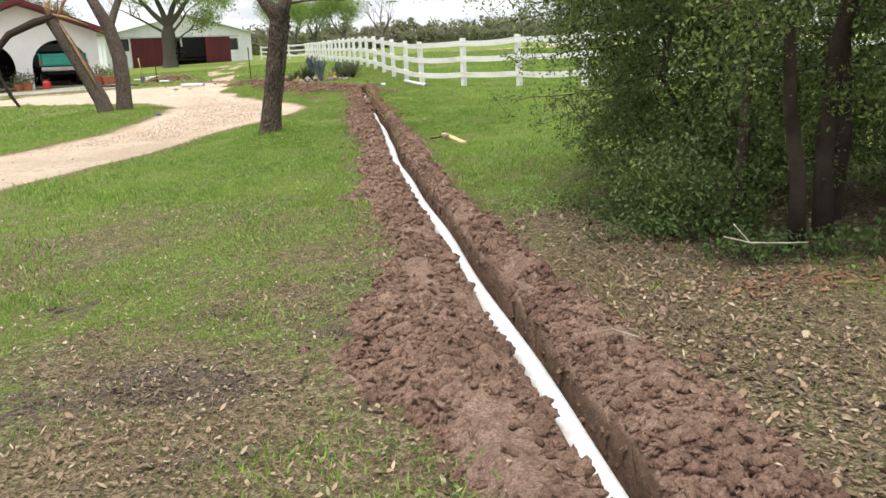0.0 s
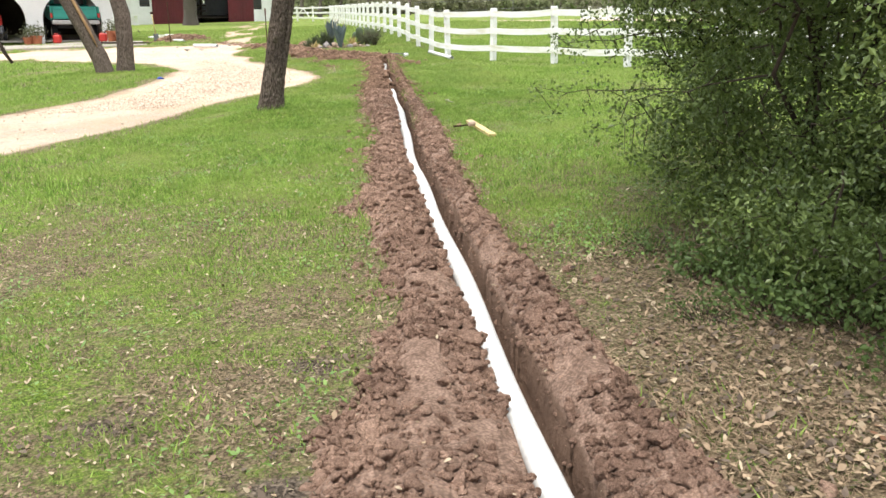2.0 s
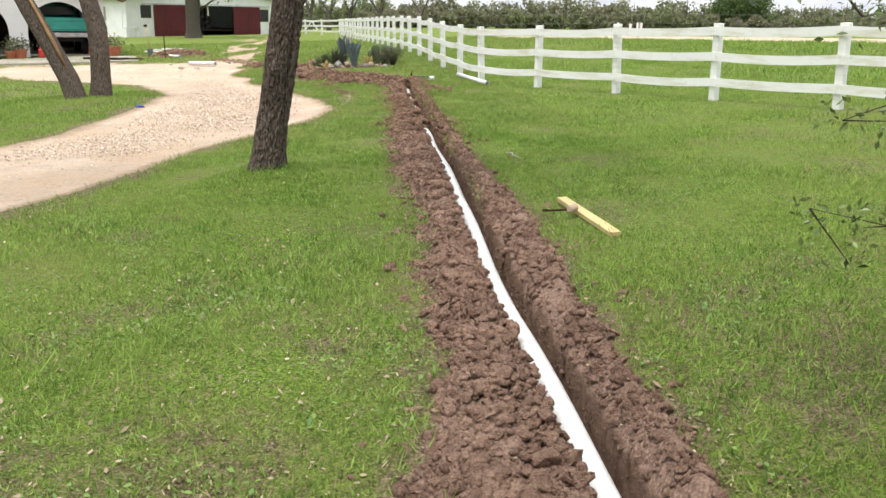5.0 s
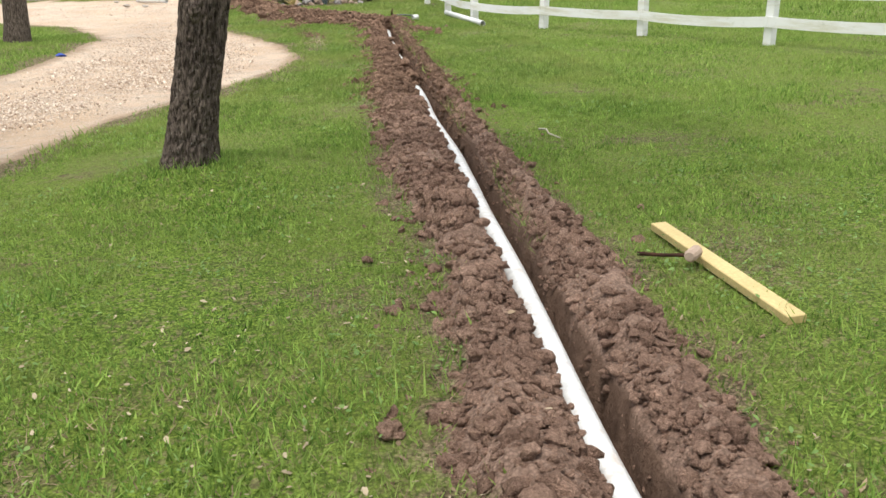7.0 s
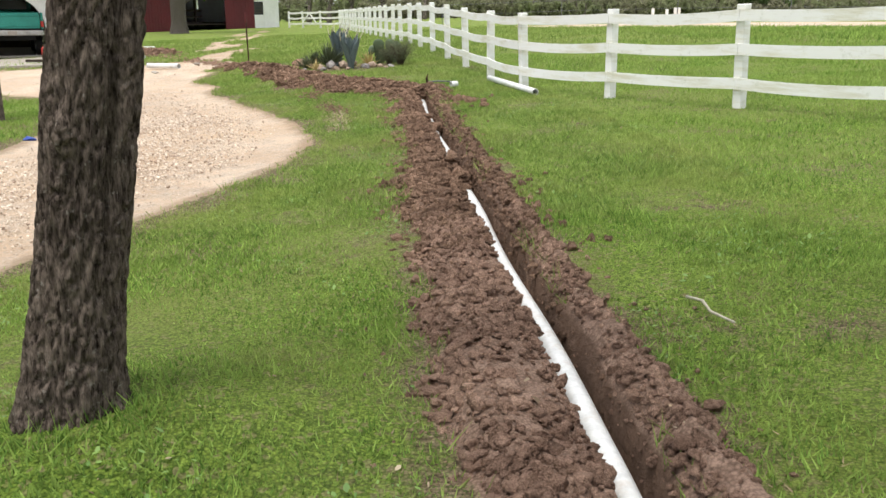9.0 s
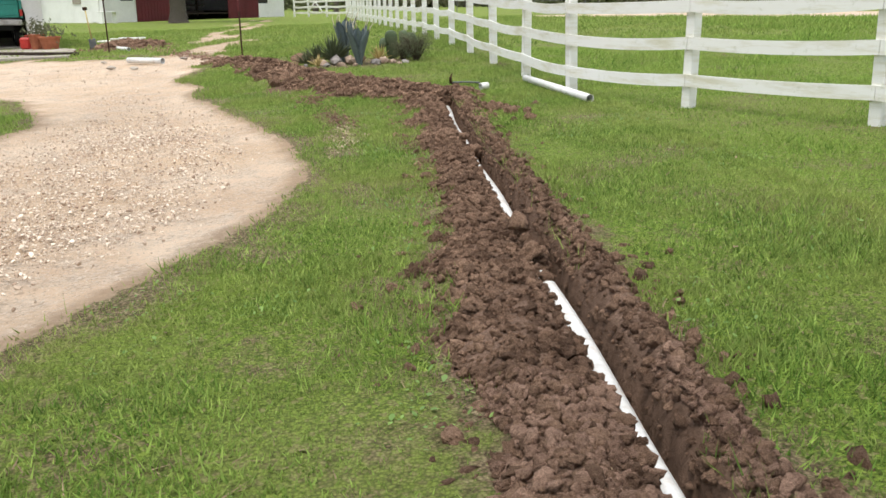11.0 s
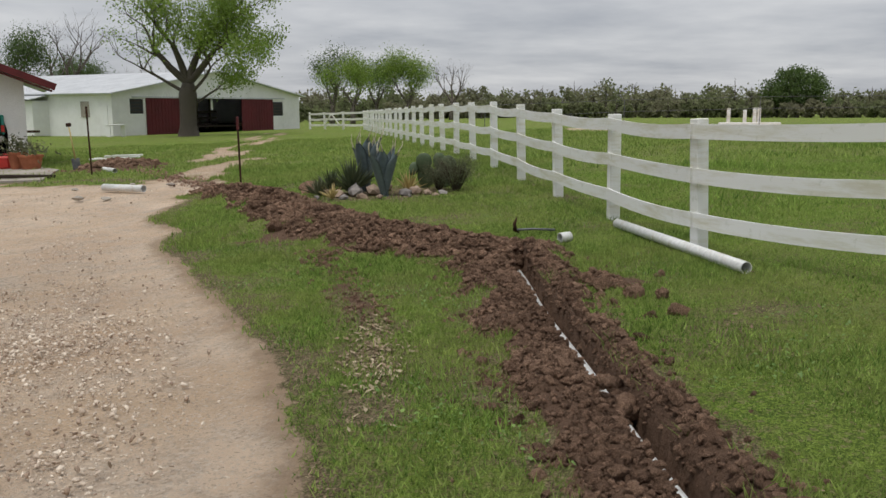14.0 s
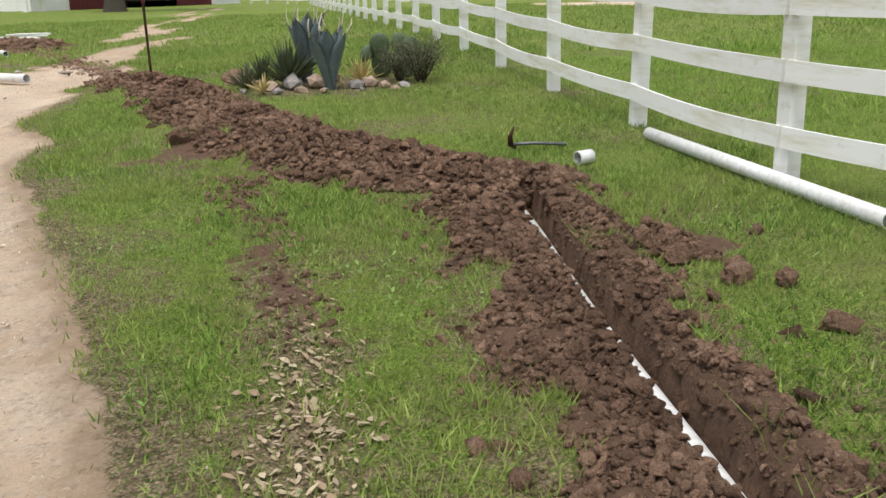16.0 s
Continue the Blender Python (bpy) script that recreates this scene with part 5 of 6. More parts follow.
def round_oak(x, y, w, h, seed, label):
    holder = thing("live_oak", label, "tree", "", pose(x, y, hold(x, y)))
    tb, tips = Tubes(), []
    tb.add([(0, 0, -0.2), (0, 0, 1.0), (0.1, 0, 2.0)], [0.55, 0.42, 0.36], 10)
    pk = random.Random(seed)
    for k in range(7):
        a = k * 0.9
        grow(tb, (0.1, 0, 2.0), (math.cos(a), math.sin(a), 0.8), h * 0.28, 0.2, 3, tips, 0.5, 0.1, pick=pk)
    child("trunk", tb.mesh("trunk", M_GREYBARK), holder)
    n = 420
    u = rng.normal(size=(n, 3)); u /= np.linalg.norm(u, axis=1)[:, None]
    rr = rng.uniform(0.55, 1.0, n)[:, None] * (1 + 0.14 * np.sin(u[:, :1] * 5 + u[:, 2:] * 4))
    c = u * rr * np.array([w / 2, w / 2, h * 0.42]) + np.array([0, 0, h * 0.58])
    child("crown", leaves("crown", around(c, 24, 0.42), 0.42, M_OAKLEAF, 0.6), holder)


round_oak(71, 168, 11.0, 8.6, 3, "broad round dark green oak standing before the far woods")


def far_woods(name, spots, label, seed):
    """A belt of distant trees in one mesh: leaf clumps over thin trunks."""
    pk = np.random.default_rng(seed)
    cs = []
    tb = Tubes()
    for x, y, h in spots:
        z = hold(x, y)
        kind = pk.uniform()
        n = 34 if kind > 0.22 else 14
        u = pk.normal(size=(n, 3)); u /= np.linalg.norm(u, axis=1)[:, None]
        slim = 0.15 if kind > 0.9 else 0.46
        c = u * pk.uniform(0.4, 1.0, (n, 1)) * np.array([h * slim, h * slim, h * 0.46]) + np.array([x, y, z + h * 0.48])
        if kind > 0.9:
            c[:, :2] = np.array([x, y]) + (c[:, :2] - np.array([x, y])) * np.clip(1.5 * (z + h - c[:, 2:]) / h, 0.1, 1)
        cs.append(np.repeat(c, 11, axis=0) + pk.normal(0, 0.066 * h, (n * 11, 3)))
        top = h * (0.9 if kind > 0.35 else 1.05)
        tb.add([(x, y, z - 0.2), (x + 0.2, y, z + h * 0.5), (x, y, z + top)], [0.22, 0.14, 0.03], 4, cap=False)
        for k in range(5):
            a, f = pk.uniform(0, 6.28), pk.uniform(0.35, 0.8)
            tb.add([(x + 0.1, y, z + h * f), (x + math.cos(a) * h * 0.22, y + math.sin(a) * h * 0.2, z + h * (f + 0.22))], [0.09, 0.02], 3, cap=False)
    c = np.concatenate(cs)
    c[:, 2] = np.maximum(c[:, 2], land(c[:, 0], c[:, 1]) + 0.2)
    tagged(new(name, leaves(name, c, 0.66, M_FARLEAF, 0.7)), label, "woods", kind="stuff")
    tagged(new(name + "_trunks", tb.mesh(name + "_trunks", M_GREYBARK)), "grey trunks of the distant woods", "woods", kind="stuff")


pk = np.random.default_rng(5)
belt = [(float(x + pk.normal(0, 1)), float(178 + pk.uniform(-12, 22) + 0.06 * abs(x)), float(pk.uniform(3.4, 6.2) + (2.4 if pk.uniform() > 0.9 else 0))) for x in np.arange(-130, 210, 0.85)]
belt += [(float(x), float(165 + pk.uniform(-6, 6)), float(pk.uniform(2.2, 3.8))) for x in np.arange(-130, 200, 1.0)]
far_woods("far_woods", belt, "mixed green and leafless woods along the far edge of the pasture", 8)


# ---- the shrub thicket beside the trench ----
def shrub(name, label, lobes, stems, count, size, sprays, seed, shift=(0.0, 0.0)):
    pk = np.random.default_rng(seed)
    stems = [(x + shift[0], y + shift[1], r, (a + shift[0], b + shift[1], c)) for x, y, r, (a, b, c) in stems]
    lobes = [(l[0] + shift[0], l[1] + shift[1]) + tuple(l[2:]) for l in lobes]
    holder = thing(name, label, "shrub", "", pose(stems[0][0], stems[0][1], hold(stems[0][0], stems[0][1])))
    inv = holder.matrix_world.inverted()
    tb = Tubes()
    wpts = []
    for x, y, r, top in stems:
        z = hold(x, y)
        p = [inv @ Vector((x, y, z - 0.05))]
        for k in range(1, 6):
            p.append(p[0] + Vector((pk.normal(0, 0.03) * k + (top[0] - x) * k / 5, pk.normal(0, 0.03) * k + (top[1] - y) * k / 5, top[2] * k / 5)))
        tb.add(p, [r * (1.15 - 0.16 * k) for k in range(6)], 8, lump=0.15)
        wpts += p[1:]
    cl = []
    vol = np.array([l[3] * l[4] * l[5] for l in lobes]) ** 0.7; vol /= vol.sum()
    for l, v in zip(lobes, vol):
        n = int(count * v)
        u = pk.normal(size=(n, 3)); u /= np.linalg.norm(u, axis=1)[:, None]
        rr = pk.uniform(0.35, 1.0, (n, 1)) ** 0.5
        cl.append(np.array(l[:3]) + u * rr * np.array(l[3:6]))
    cl = np.concatenate(cl)
    gap = wob(cl[:, 0] * 1.3, cl[:, 1] + cl[:, 2] * 1.7, 3.4, seed) + 0.5 * wob(cl[:, 2] * 2.0, cl[:, 0] - cl[:, 1], 3.0, seed + 2.0)
    cl = cl[(cl[:, 2] > land(cl[:, 0], cl[:, 1]) + 0.12) & (gap + 0.25 * pk.normal(size=len(cl)) > -0.34)]
    off = np.array(holder.matrix_world.translation)
    cl = cl - off
    W = np.array([tuple(w) for w in wpts])
    reach = np.sqrt(((cl[:, None, :] - W[None]) ** 2).sum(-1)).min(axis=1)
    order = np.argsort(reach)
    joints = np.concatenate([W, cl[order]])
    for rank, i in enumerate(order):
        if rank % 3:
            continue
        b = cl[i]
        prior = joints[:len(W) + rank]
        a = prior[np.argmin(((prior - b) ** 2).sum(-1) + 0.002 * pk.uniform(size=len(prior)))]
        m = (a + b) / 2 + pk.normal(0, 0.03, 3)
        r = float(np.clip(0.013 - 0.010 * reach[i], 0.003, 0.013))
        tb.add([a, m, b], [r, r * 0.8, r * 0.5], 4, cap=False)
    extra = []
    for tip in sprays:
        t = np.array(tip) - off
        a = W[np.argmin(((W - t) ** 2).sum(-1))]
        p = [a + (t - a) * f + pk.normal(0, 0.03, 3) * f for f in np.linspace(0, 1, 8)]
        tb.add(p, [0.0075 - 0.0008 * k for k in range(8)], 5, cap=False)
        for k in range(3, 8):
            extra += [p[k] + pk.normal(0, 0.05, 3) for _ in range(3)]
            q = p[k] + pk.normal(0, 0.13, 3)
            tb.add([p[k], q], [0.005, 0.002], 4, cap=False)
            extra += [q, q + pk.normal(0, 0.05, 3)]
    tagged(child("branchwork", tb.mesh("branchwork", M_TWIG), holder, None, "tangled dark woody framework"), kind="stuff")
    c = np.repeat(cl, 26, axis=0) + pk.normal(0, 1, (len(cl) * 26, 3)) * np.array([0.085, 0.085, 0.045])
    if extra:
        c = np.concatenate([c, np.repeat(np.array(extra), 11, axis=0) + pk.normal(0, 0.04, (len(extra) * 11, 3))])
    child("foliage", leaves("foliage", c, size * 1.12, M_HOLLY, 0.5), holder, None, "small glossy dark green leaves")


shrub("holly_shrub", "dense evergreen shrub with small dark leaves drooping over leaf litter",
      [(3.35, 7.5, 1.0, 0.9, 1.15, 0.9), (2.95, 6.3, 0.55, 0.45, 0.45, 0.45), (2.6, 5.8, 0.3, 0.36, 0.3, 0.24), (2.5, 6.2, 0.34, 0.36, 0.5, 0.3), (2.55, 7.4, 0.55, 0.36, 0.5, 0.42), (3.15, 8.5, 1.7, 1.0, 1.2, 0.85), (2.72, 7.2, 2.15, 1.05, 1.35, 0.75)],
      [(3.2, 7.3, 0.035, (3.0, 7.4, 2.6)), (3.4, 7.7, 0.03, (3.6, 8.2, 2.7)), (3.0, 7.0, 0.022, (2.7, 6.8, 1.8)), (3.1, 7.9, 0.025, (2.7, 8.2, 2.2))],
      4300, 0.034, [(1.72, 9.0, 0.85), (1.8, 8.4, 1.25), (1.75, 8.9, 1.6), (1.95, 7.8, 0.7), (1.85, 9.3, 1.9), (2.0, 9.4, 1.15), (1.75, 7.5, 1.75), (1.8, 7.0, 1.0), (1.9, 8.0, 1.95)], 11)
shrub("holly_shrub", "dense evergreen thicket with dark stems and small leaves",
      # The last two lobes are unseen canopy, added to shade what lies below.
      [(4.6, 7.5, 1.7, 1.2, 1.1, 1.4), (4.3, 8.0, 0.7, 1.6, 0.7, 0.8), (3.6, 6.5, 0.55, 0.6, 0.35, 0.55), (3.8, 5.8, 1.55, 1.0, 0.6, 0.6), (4.2, 6.6, 2.3, 1.4, 1.4, 0.9), (4.2, 5.3, 2.9, 1.0, 0.7, 0.5), (4.0, 6.2, 4.3, 2.3, 2.4, 0.9)],
      [(4.0, 6.2, 0.06, (4.0, 6.3, 3.2)), (4.3, 6.6, 0.055, (4.7, 6.8, 3.2)), (3.7, 6.0, 0.05, (3.4, 5.8, 2.4)), (4.6, 6.2, 0.06, (4.5, 6.0, 3.0)), (3.6, 6.6, 0.045, (3.9, 7.4, 2.6))],
      6300, 0.034, [(2.5, 5.2, 1.9), (2.6, 4.6, 1.6)], 12, (-0.8, -0.95))
shrub("holly_shrub", "dense evergreen thicket with a thick trunk",
      # The last lobe is out of view, added overhead to darken the ground.
      [(5.8, 6.4, 1.9, 1.2, 1.0, 1.3), (5.8, 7.4, 0.7, 1.5, 0.8, 0.9), (5.2, 5.0, 2.2, 1.0, 0.6, 0.8), (6.3, 7.4, 1.6, 1.4, 1.4, 1.6), (5.6, 5.2, 4.0, 1.9, 2.2, 0.9)],
      [(5.0, 6.0, 0.085, (5.1, 6.1, 3.4)), (5.4, 5.6, 0.06, (5.6, 5.4, 3.0)), (5.9, 6.3, 0.09, (6.2, 6.6, 3.2)), (4.9, 5.3, 0.045, (4.6, 5.0, 2.4))],
      5000, 0.036, [], 13, (-1.1, -0.9))


def weed(x, y, w, n, size, seed):
    pk = np.random.default_rng(seed)
    holder = thing("low_plant", "low bright green leafy plant at the shrub's edge", "plant", "low plants", pose(x, y, hold(x, y)))
    tb, cs = Tubes(), []
    for k in range(n):
        a, r, h = pk.uniform(0, 6.28), w * pk.uniform(0.1, 1), size * pk.uniform(1.2, 4)
        p = (math.cos(a) * r * 0.5, math.sin(a) * r * 0.5, 0); q = (math.cos(a) * r, math.sin(a) * r, h)
        tb.add([p, q], [0.002, 0.001], 4, cap=False)
        cs.append(q)
    child("branchwork", tb.mesh("branchwork", M_TWIG), holder)
    child("foliage", leaves("foliage", around(cs, 7, 0.035), size, M_OAKLEAF, 0.6), holder)


weed(2.5, 4.9, 0.28, 70, 0.035, 1)
weed(2.9, 4.8, 0.28, 60, 0.035, 2)
weed(2.05, 6.9, 0.3, 60, 0.026, 3)
weed(1.9, 5.7, 0.2, 40, 0.022, 4)
weed(3.3, 4.6, 0.3, 50, 0.045, 5)
for i, (x, y, w) in enumerate(((2.25, 5.75, 0.34), (2.45, 6.15, 0.36), (2.2, 6.35, 0.3), (2.55, 5.5, 0.36), (2.75, 6.0, 0.4))):
    weed(x, y, w, 110, 0.036, 20 + i)


def stick(pts, r, material, label):
    holder = thing("stick", label, "stick", "sticks")
    tb = Tubes()
    tb.add([(x, y, float(surface(np.float64(x), np.float64(y))) + h) for x, y, h in pts], [r * (1 - 0.1 * i) for i in range(len(pts))], 6)
    child("stick_wood", tb.mesh("stick_wood", material), holder)


stick([(2.28, 4.78, 0.2), (2.42, 4.72, 0.16), (2.62, 4.66, 0.15), (2.75, 4.66, 0.14)], 0.006, M_STICKW, "bleached fallen stick lying in the weeds")
stick([(2.42, 4.72, 0.16), (2.36, 4.82, 0.26)], 0.004, M_STICKW, "bleached fallen stick lying in the weeds")
stick([(1.70, 15.98, 0.03), (1.73, 15.85, 0.05), (1.72, 15.72, 0.04), (1.78, 15.58, 0.03)], 0.009, M_STICKW, "pale bent stick lying on the lawn")
stick([(1.3, 3.5, 0.03), (1.22, 3.62, 0.05), (1.16, 3.68, 0.03)], 0.003, M_STICKW, "pale twig on the clay bank")


# ---- garage ----
def arch_wall(name, x0, x1, y, z0, eave, peak, arches, thick, material, parent):
    """A gabled wall with round arches cut through it, built as columns."""
    bm = bmesh.new()
    cx = (x0 + x1) / 2
    xs = set(np.round(np.linspace(x0, x1, 25), 4))
    for a, b, spring in arches:
        xs |= set(np.round(a + (b - a) * (0.5 - 0.5 * np.cos(np.linspace(0, math.pi, 23))), 4))
    xs = sorted(xs)

    def top(x):
        return eave + (peak - eave) * (1 - abs(x - cx) / ((x1 - x0) / 2))

    def low(x):
        for a, b, spring in arches:
            if a - 1e-6 < x < b + 1e-6:
                r = (b - a) / 2
                return spring + math.sqrt(max(r * r - (x - (a + b) / 2) ** 2, 0))
        return z0

    def solid(u, v, lu, lv):
        vs = [bm.verts.new((xx, yy, zz)) for yy in (y, y + thick) for (xx, zz) in ((u, lu), (v, lv), (v, top(v)), (u, top(u)))]
        for q in ((0, 1, 2, 3), (7, 6, 5, 4), (0, 4, 5, 1), (3, 2, 6, 7), (0, 3, 7, 4), (1, 5, 6, 2)):
            bm.faces.new([vs[i] for i in q])

    for u, v in zip(xs, xs[1:]):
        m = (u + v) / 2
        hole = any(a < m < b for a, b, s in arches)
        solid(u, v, low(u) if hole else z0, low(v) if hole else z0)
    bmesh.ops.remove_doubles(bm, verts=bm.verts[:], dist=0.0005)
    bmesh.ops.recalc_face_normals(bm, faces=bm.faces[:])
    me = bpy.data.meshes.new(name)
    bm.to_mesh(me); bm.free()
    me.materials.append(material)
    return child(name, me, parent)


def slab(name, pts, thick, material, parent):
    """A plate from four corner points, thickened downwards."""
    vs = [Vector(p) for p in pts]
    nrm = (vs[1] - vs[0]).cross(vs[3] - vs[0]).normalized() * thick
    return child(name, data(name, vs + [v - nrm for v in vs], [(0, 1, 2, 3), (7, 6, 5, 4), (0, 4, 5, 1), (1, 5, 6, 2), (2, 6, 7, 3), (3, 7, 4, 0)], material), parent)


GZ0 = -0.42
GTURN = Matrix.Translation((-11.6, 48.0, 0)) @ pose(0, 0, 0, 0, 0, 22.1)
garage = thing("garage", "white stucco garage with round arched openings and dark red eaves", "garage", "", GTURN)
arch_wall("front_wall", -7.1, 0.0, 0.0, GZ0 - 0.15, 2.28, 3.58, [(-6.6, -3.95, 0.57), (-3.2, -0.55, 0.57)], 0.3, M_STUCCO, garage)
child("side_wall", box_mesh("side_wall", 0.25, 8.4, 2.85, M_STUCCO, 0.01, True), garage, pose(-0.13, 4.52, GZ0 - 0.15), "white stucco side wall")
child("side_wall", box_mesh("side_wall", 0.25, 8.4, 2.85, M_STUCCO, 0.01, True), garage, pose(-6.97, 4.52, GZ0 - 0.15))
child("back_wall", box_mesh("back_wall", 6.6, 0.2, 2.8, M_DARKWOOD, 0.01, True), garage, pose(-3.55, 8.6, GZ0 - 0.15), "dark boarded back wall")
slab("roof", [(-3.55, -0.8, 3.86), (-3.55, 9.2, 3.86), (0.85, 9.2, 2.16), (0.85, -0.8, 2.16)][::-1], 0.10, M_ROOF, garage)
slab("roof", [(-3.55, -0.8, 3.86), (-7.95, -0.8, 2.16), (-7.95, 9.2, 2.16), (-3.55, 9.2, 3.86)][::-1], 0.10, M_ROOF, garage)
for sgn in (1, -1):
    a, b = Vector((-3.55, -0.86, 3.80)), Vector((-3.55 + sgn * 4.45, -0.86, 2.08))
    m = Matrix.Translation((a + b) / 2) @ (b - a).to_track_quat("X", "Z").to_matrix().to_4x4()
    child("fascia", box_mesh("fascia", (b - a).length, 0.06, 0.22, M_FASCIA, 0.006), garage, m, "dark red painted fascia board")
    a, b = Vector((-3.55, -0.42, 3.64)), Vector((-3.55 + sgn * 4.35, -0.42, 1.96))
    m = Matrix.Translation((a + b) / 2) @ (b - a).to_track_quat("X", "Z").to_matrix().to_4x4()
    child("soffit", box_mesh("soffit", (b - a).length, 0.78, 0.04, M_FASCIA, 0.004), garage, m, "dark red soffit")
child("garage_floor", box_mesh("garage_floor", 6.9, 8.3, 0.08, M_CONCRETE, 0.01), garage, pose(-3.55, 4.45, GZ0 - 0.01))
apron = thing("concrete_apron", "pale worn concrete apron before the garage", "paving")
P = [(-8.4, 40.6), (-9.6, 45.0), (-11.5, 47.95), (-18.5, 45.1), (-21.0, 41.2)]
vs = [(x, y, hold(x, y) + 0.05) for x, y in P] + [(x, y, hold(x, y) - 0.3) for x, y in P]
child("slab", data("slab", vs, [(4, 3, 2, 1, 0)[::-1]] + [(i, i + 5, (i + 1) % 5 + 5, (i + 1) % 5) for i in range(5)], M_CONCRETE), apron)


# ---- pickup ----
def wheel(parent, x, y, z, r=0.40, w=0.26):
    tb = Tubes()
    tb.add([(-w / 2, 0, 0), (-w / 2 + 0.03, 0, 0), (w / 2 - 0.03, 0, 0), (w / 2, 0, 0)], [r * 0.86, r, r, r * 0.86], 24)
    t = child("tyre", tb.mesh("tyre", M_RUBBER, False), parent, pose(x, y, z))
    tb = Tubes()
    tb.add([(-w / 2 - 0.01, 0, 0), (w / 2 + 0.01, 0, 0)], [r * 0.55, r * 0.55], 20)
    child("rim", tb.mesh("rim", M_CHROME, False), t)


truck = thing("pickup_truck", "teal pickup truck parked tail-out in the garage arch", "pickup truck", "", GTURN @ pose(-1.75, -0.1, GZ0 + 0.02))
child("bed_side", box_mesh("bed_side", 0.10, 2.4, 0.62, M_TEAL, 0.03), truck, pose(-1.07, 1.2, 1.32))
child("bed_side", box_mesh("bed_side", 0.10, 2.4, 0.62, M_TEAL, 0.03), truck, pose(1.07, 1.2, 1.32))
gate = child("tailgate", box_mesh("tailgate", 2.0, 0.08, 0.60, M_TEAL, 0.03), truck, pose(0, 0.02, 1.33), "teal stamped tailgate")
child("tailgate_rib", box_mesh("tailgate_rib", 1.9, 0.03, 0.05, M_TEAL, 0.012), gate, pose(0, -0.05, 0.17))
child("tailgate_rib", box_mesh("tailgate_rib", 1.9, 0.03, 0.05, M_TEAL, 0.012), gate, pose(0, -0.05, -0.19))
for sx in (-1, 1):
    child("tail_light", box_mesh("tail_light", 0.10, 0.05, 0.22, M_REDPLASTIC, 0.01), truck, pose(sx * 1.07, -0.02, 1.2), "red tail light")
child("bumper", box_mesh("bumper", 2.15, 0.16, 0.20, M_CHROME, 0.04), truck, pose(0, -0.12, 0.88), "dull chrome bumper")
child("number_plate", box_mesh("number_plate", 0.32, 0.02, 0.16, M_CONCRETE, 0.004), truck, pose(0, -0.215, 0.88), "pale plate")
child("chassis", box_mesh("chassis", 1.6, 4.6, 0.26, M_RUBBER, 0.03), truck, pose(0, 2.5, 0.72))
child("bed_floor", box_mesh("bed_floor", 2.04, 2.4, 0.06, M_DARK, 0.01), truck, pose(0, 1.2, 1.02))
child("cab", box_mesh("cab", 2.0, 1.6, 0.75, M_TEAL, 0.08), truck, pose(0, 3.25, 1.3))
cabtop = child("cab_roof", box_mesh("cab_roof", 1.75, 1.35, 0.62, M_TEAL, 0.14), truck, pose(0, 3.25, 1.9))
child("rear_window", box_mesh("rear_window", 1.4, 0.03, 0.38, M_GLASS, 0.01), cabtop, pose(0, -0.685, 0.02), "dark rear window")
child("hood", box_mesh("hood", 1.95, 1.3, 0.5, M_TEAL, 0.08), truck, pose(0, 4.65, 1.22))
for sx in (-1, 1):
    for yy in (0.95, 4.5):
        wheel(truck, sx * 0.92, yy, 0.40)

mower = thing("red_mower", "red and grey machine stored in the dark garage arch", "garden machine", "", GTURN @ pose(-5.3, 1.2, GZ0 + 0.02))
child("hood", box_mesh("hood", 0.7, 0.9, 0.6, M_REDPLASTIC, 0.1), mower, pose(0, 0, 0.95))
child("body", box_mesh("body", 0.8, 1.5, 0.45, M_STEEL, 0.08), mower, pose(0, 0.3, 0.5))
for sx in (-1, 1):
    wheel(mower, sx * 0.45, 0.7, 0.32, 0.32, 0.2)
    wheel(mower, sx * 0.42, -0.3, 0.22, 0.22, 0.16)


# ---- pots and small things by the garage ----
def pot(x, y, r, h, material, label, plant=True, seed=1):
    holder = thing("flower_pot", label, "plant pot", "flower pots", pose(x, y, hold(x, y) + 0.05))
    tb = Tubes()
    tb.add([(0, 0, 0), (0, 0, h * 0.85), (0, 0, h * 0.85), (0, 0, h)], [r * 0.75, r, r * 1.1, r * 1.1], 16)
    child("pot_body", tb.mesh("pot_body", material, False), holder)
    if plant:
        pk = np.random.default_rng(seed)
        c = pk.normal(0, 1, (160, 3)) * np.array([r * 0.8, r * 0.8, 0.16]) + np.array([0, 0, h + 0.2])
        tagged(child("foliage", leaves("foliage", c, 0.16, M_SHRUB, 0.4), holder, None, "straggling green leaves"), kind="stuff")
    return holder


pot(-10.75, 46.0, 0.33, 0.42, M_TERRA, "terracotta pot with a straggling plant", True, 1)
pot(-11.3, 46.4, 0.26, 0.50, M_TERRA, "terracotta pot with a straggling plant", True, 2)
pot(-14.75, 46.2, 0.26, 0.40, M_TERRA, "terracotta pot with a straggling plant", True, 3)
pot(-15.1, 46.05, 0.22, 0.34, M_TERRA, "terracotta pot with a straggling plant", True, 4)


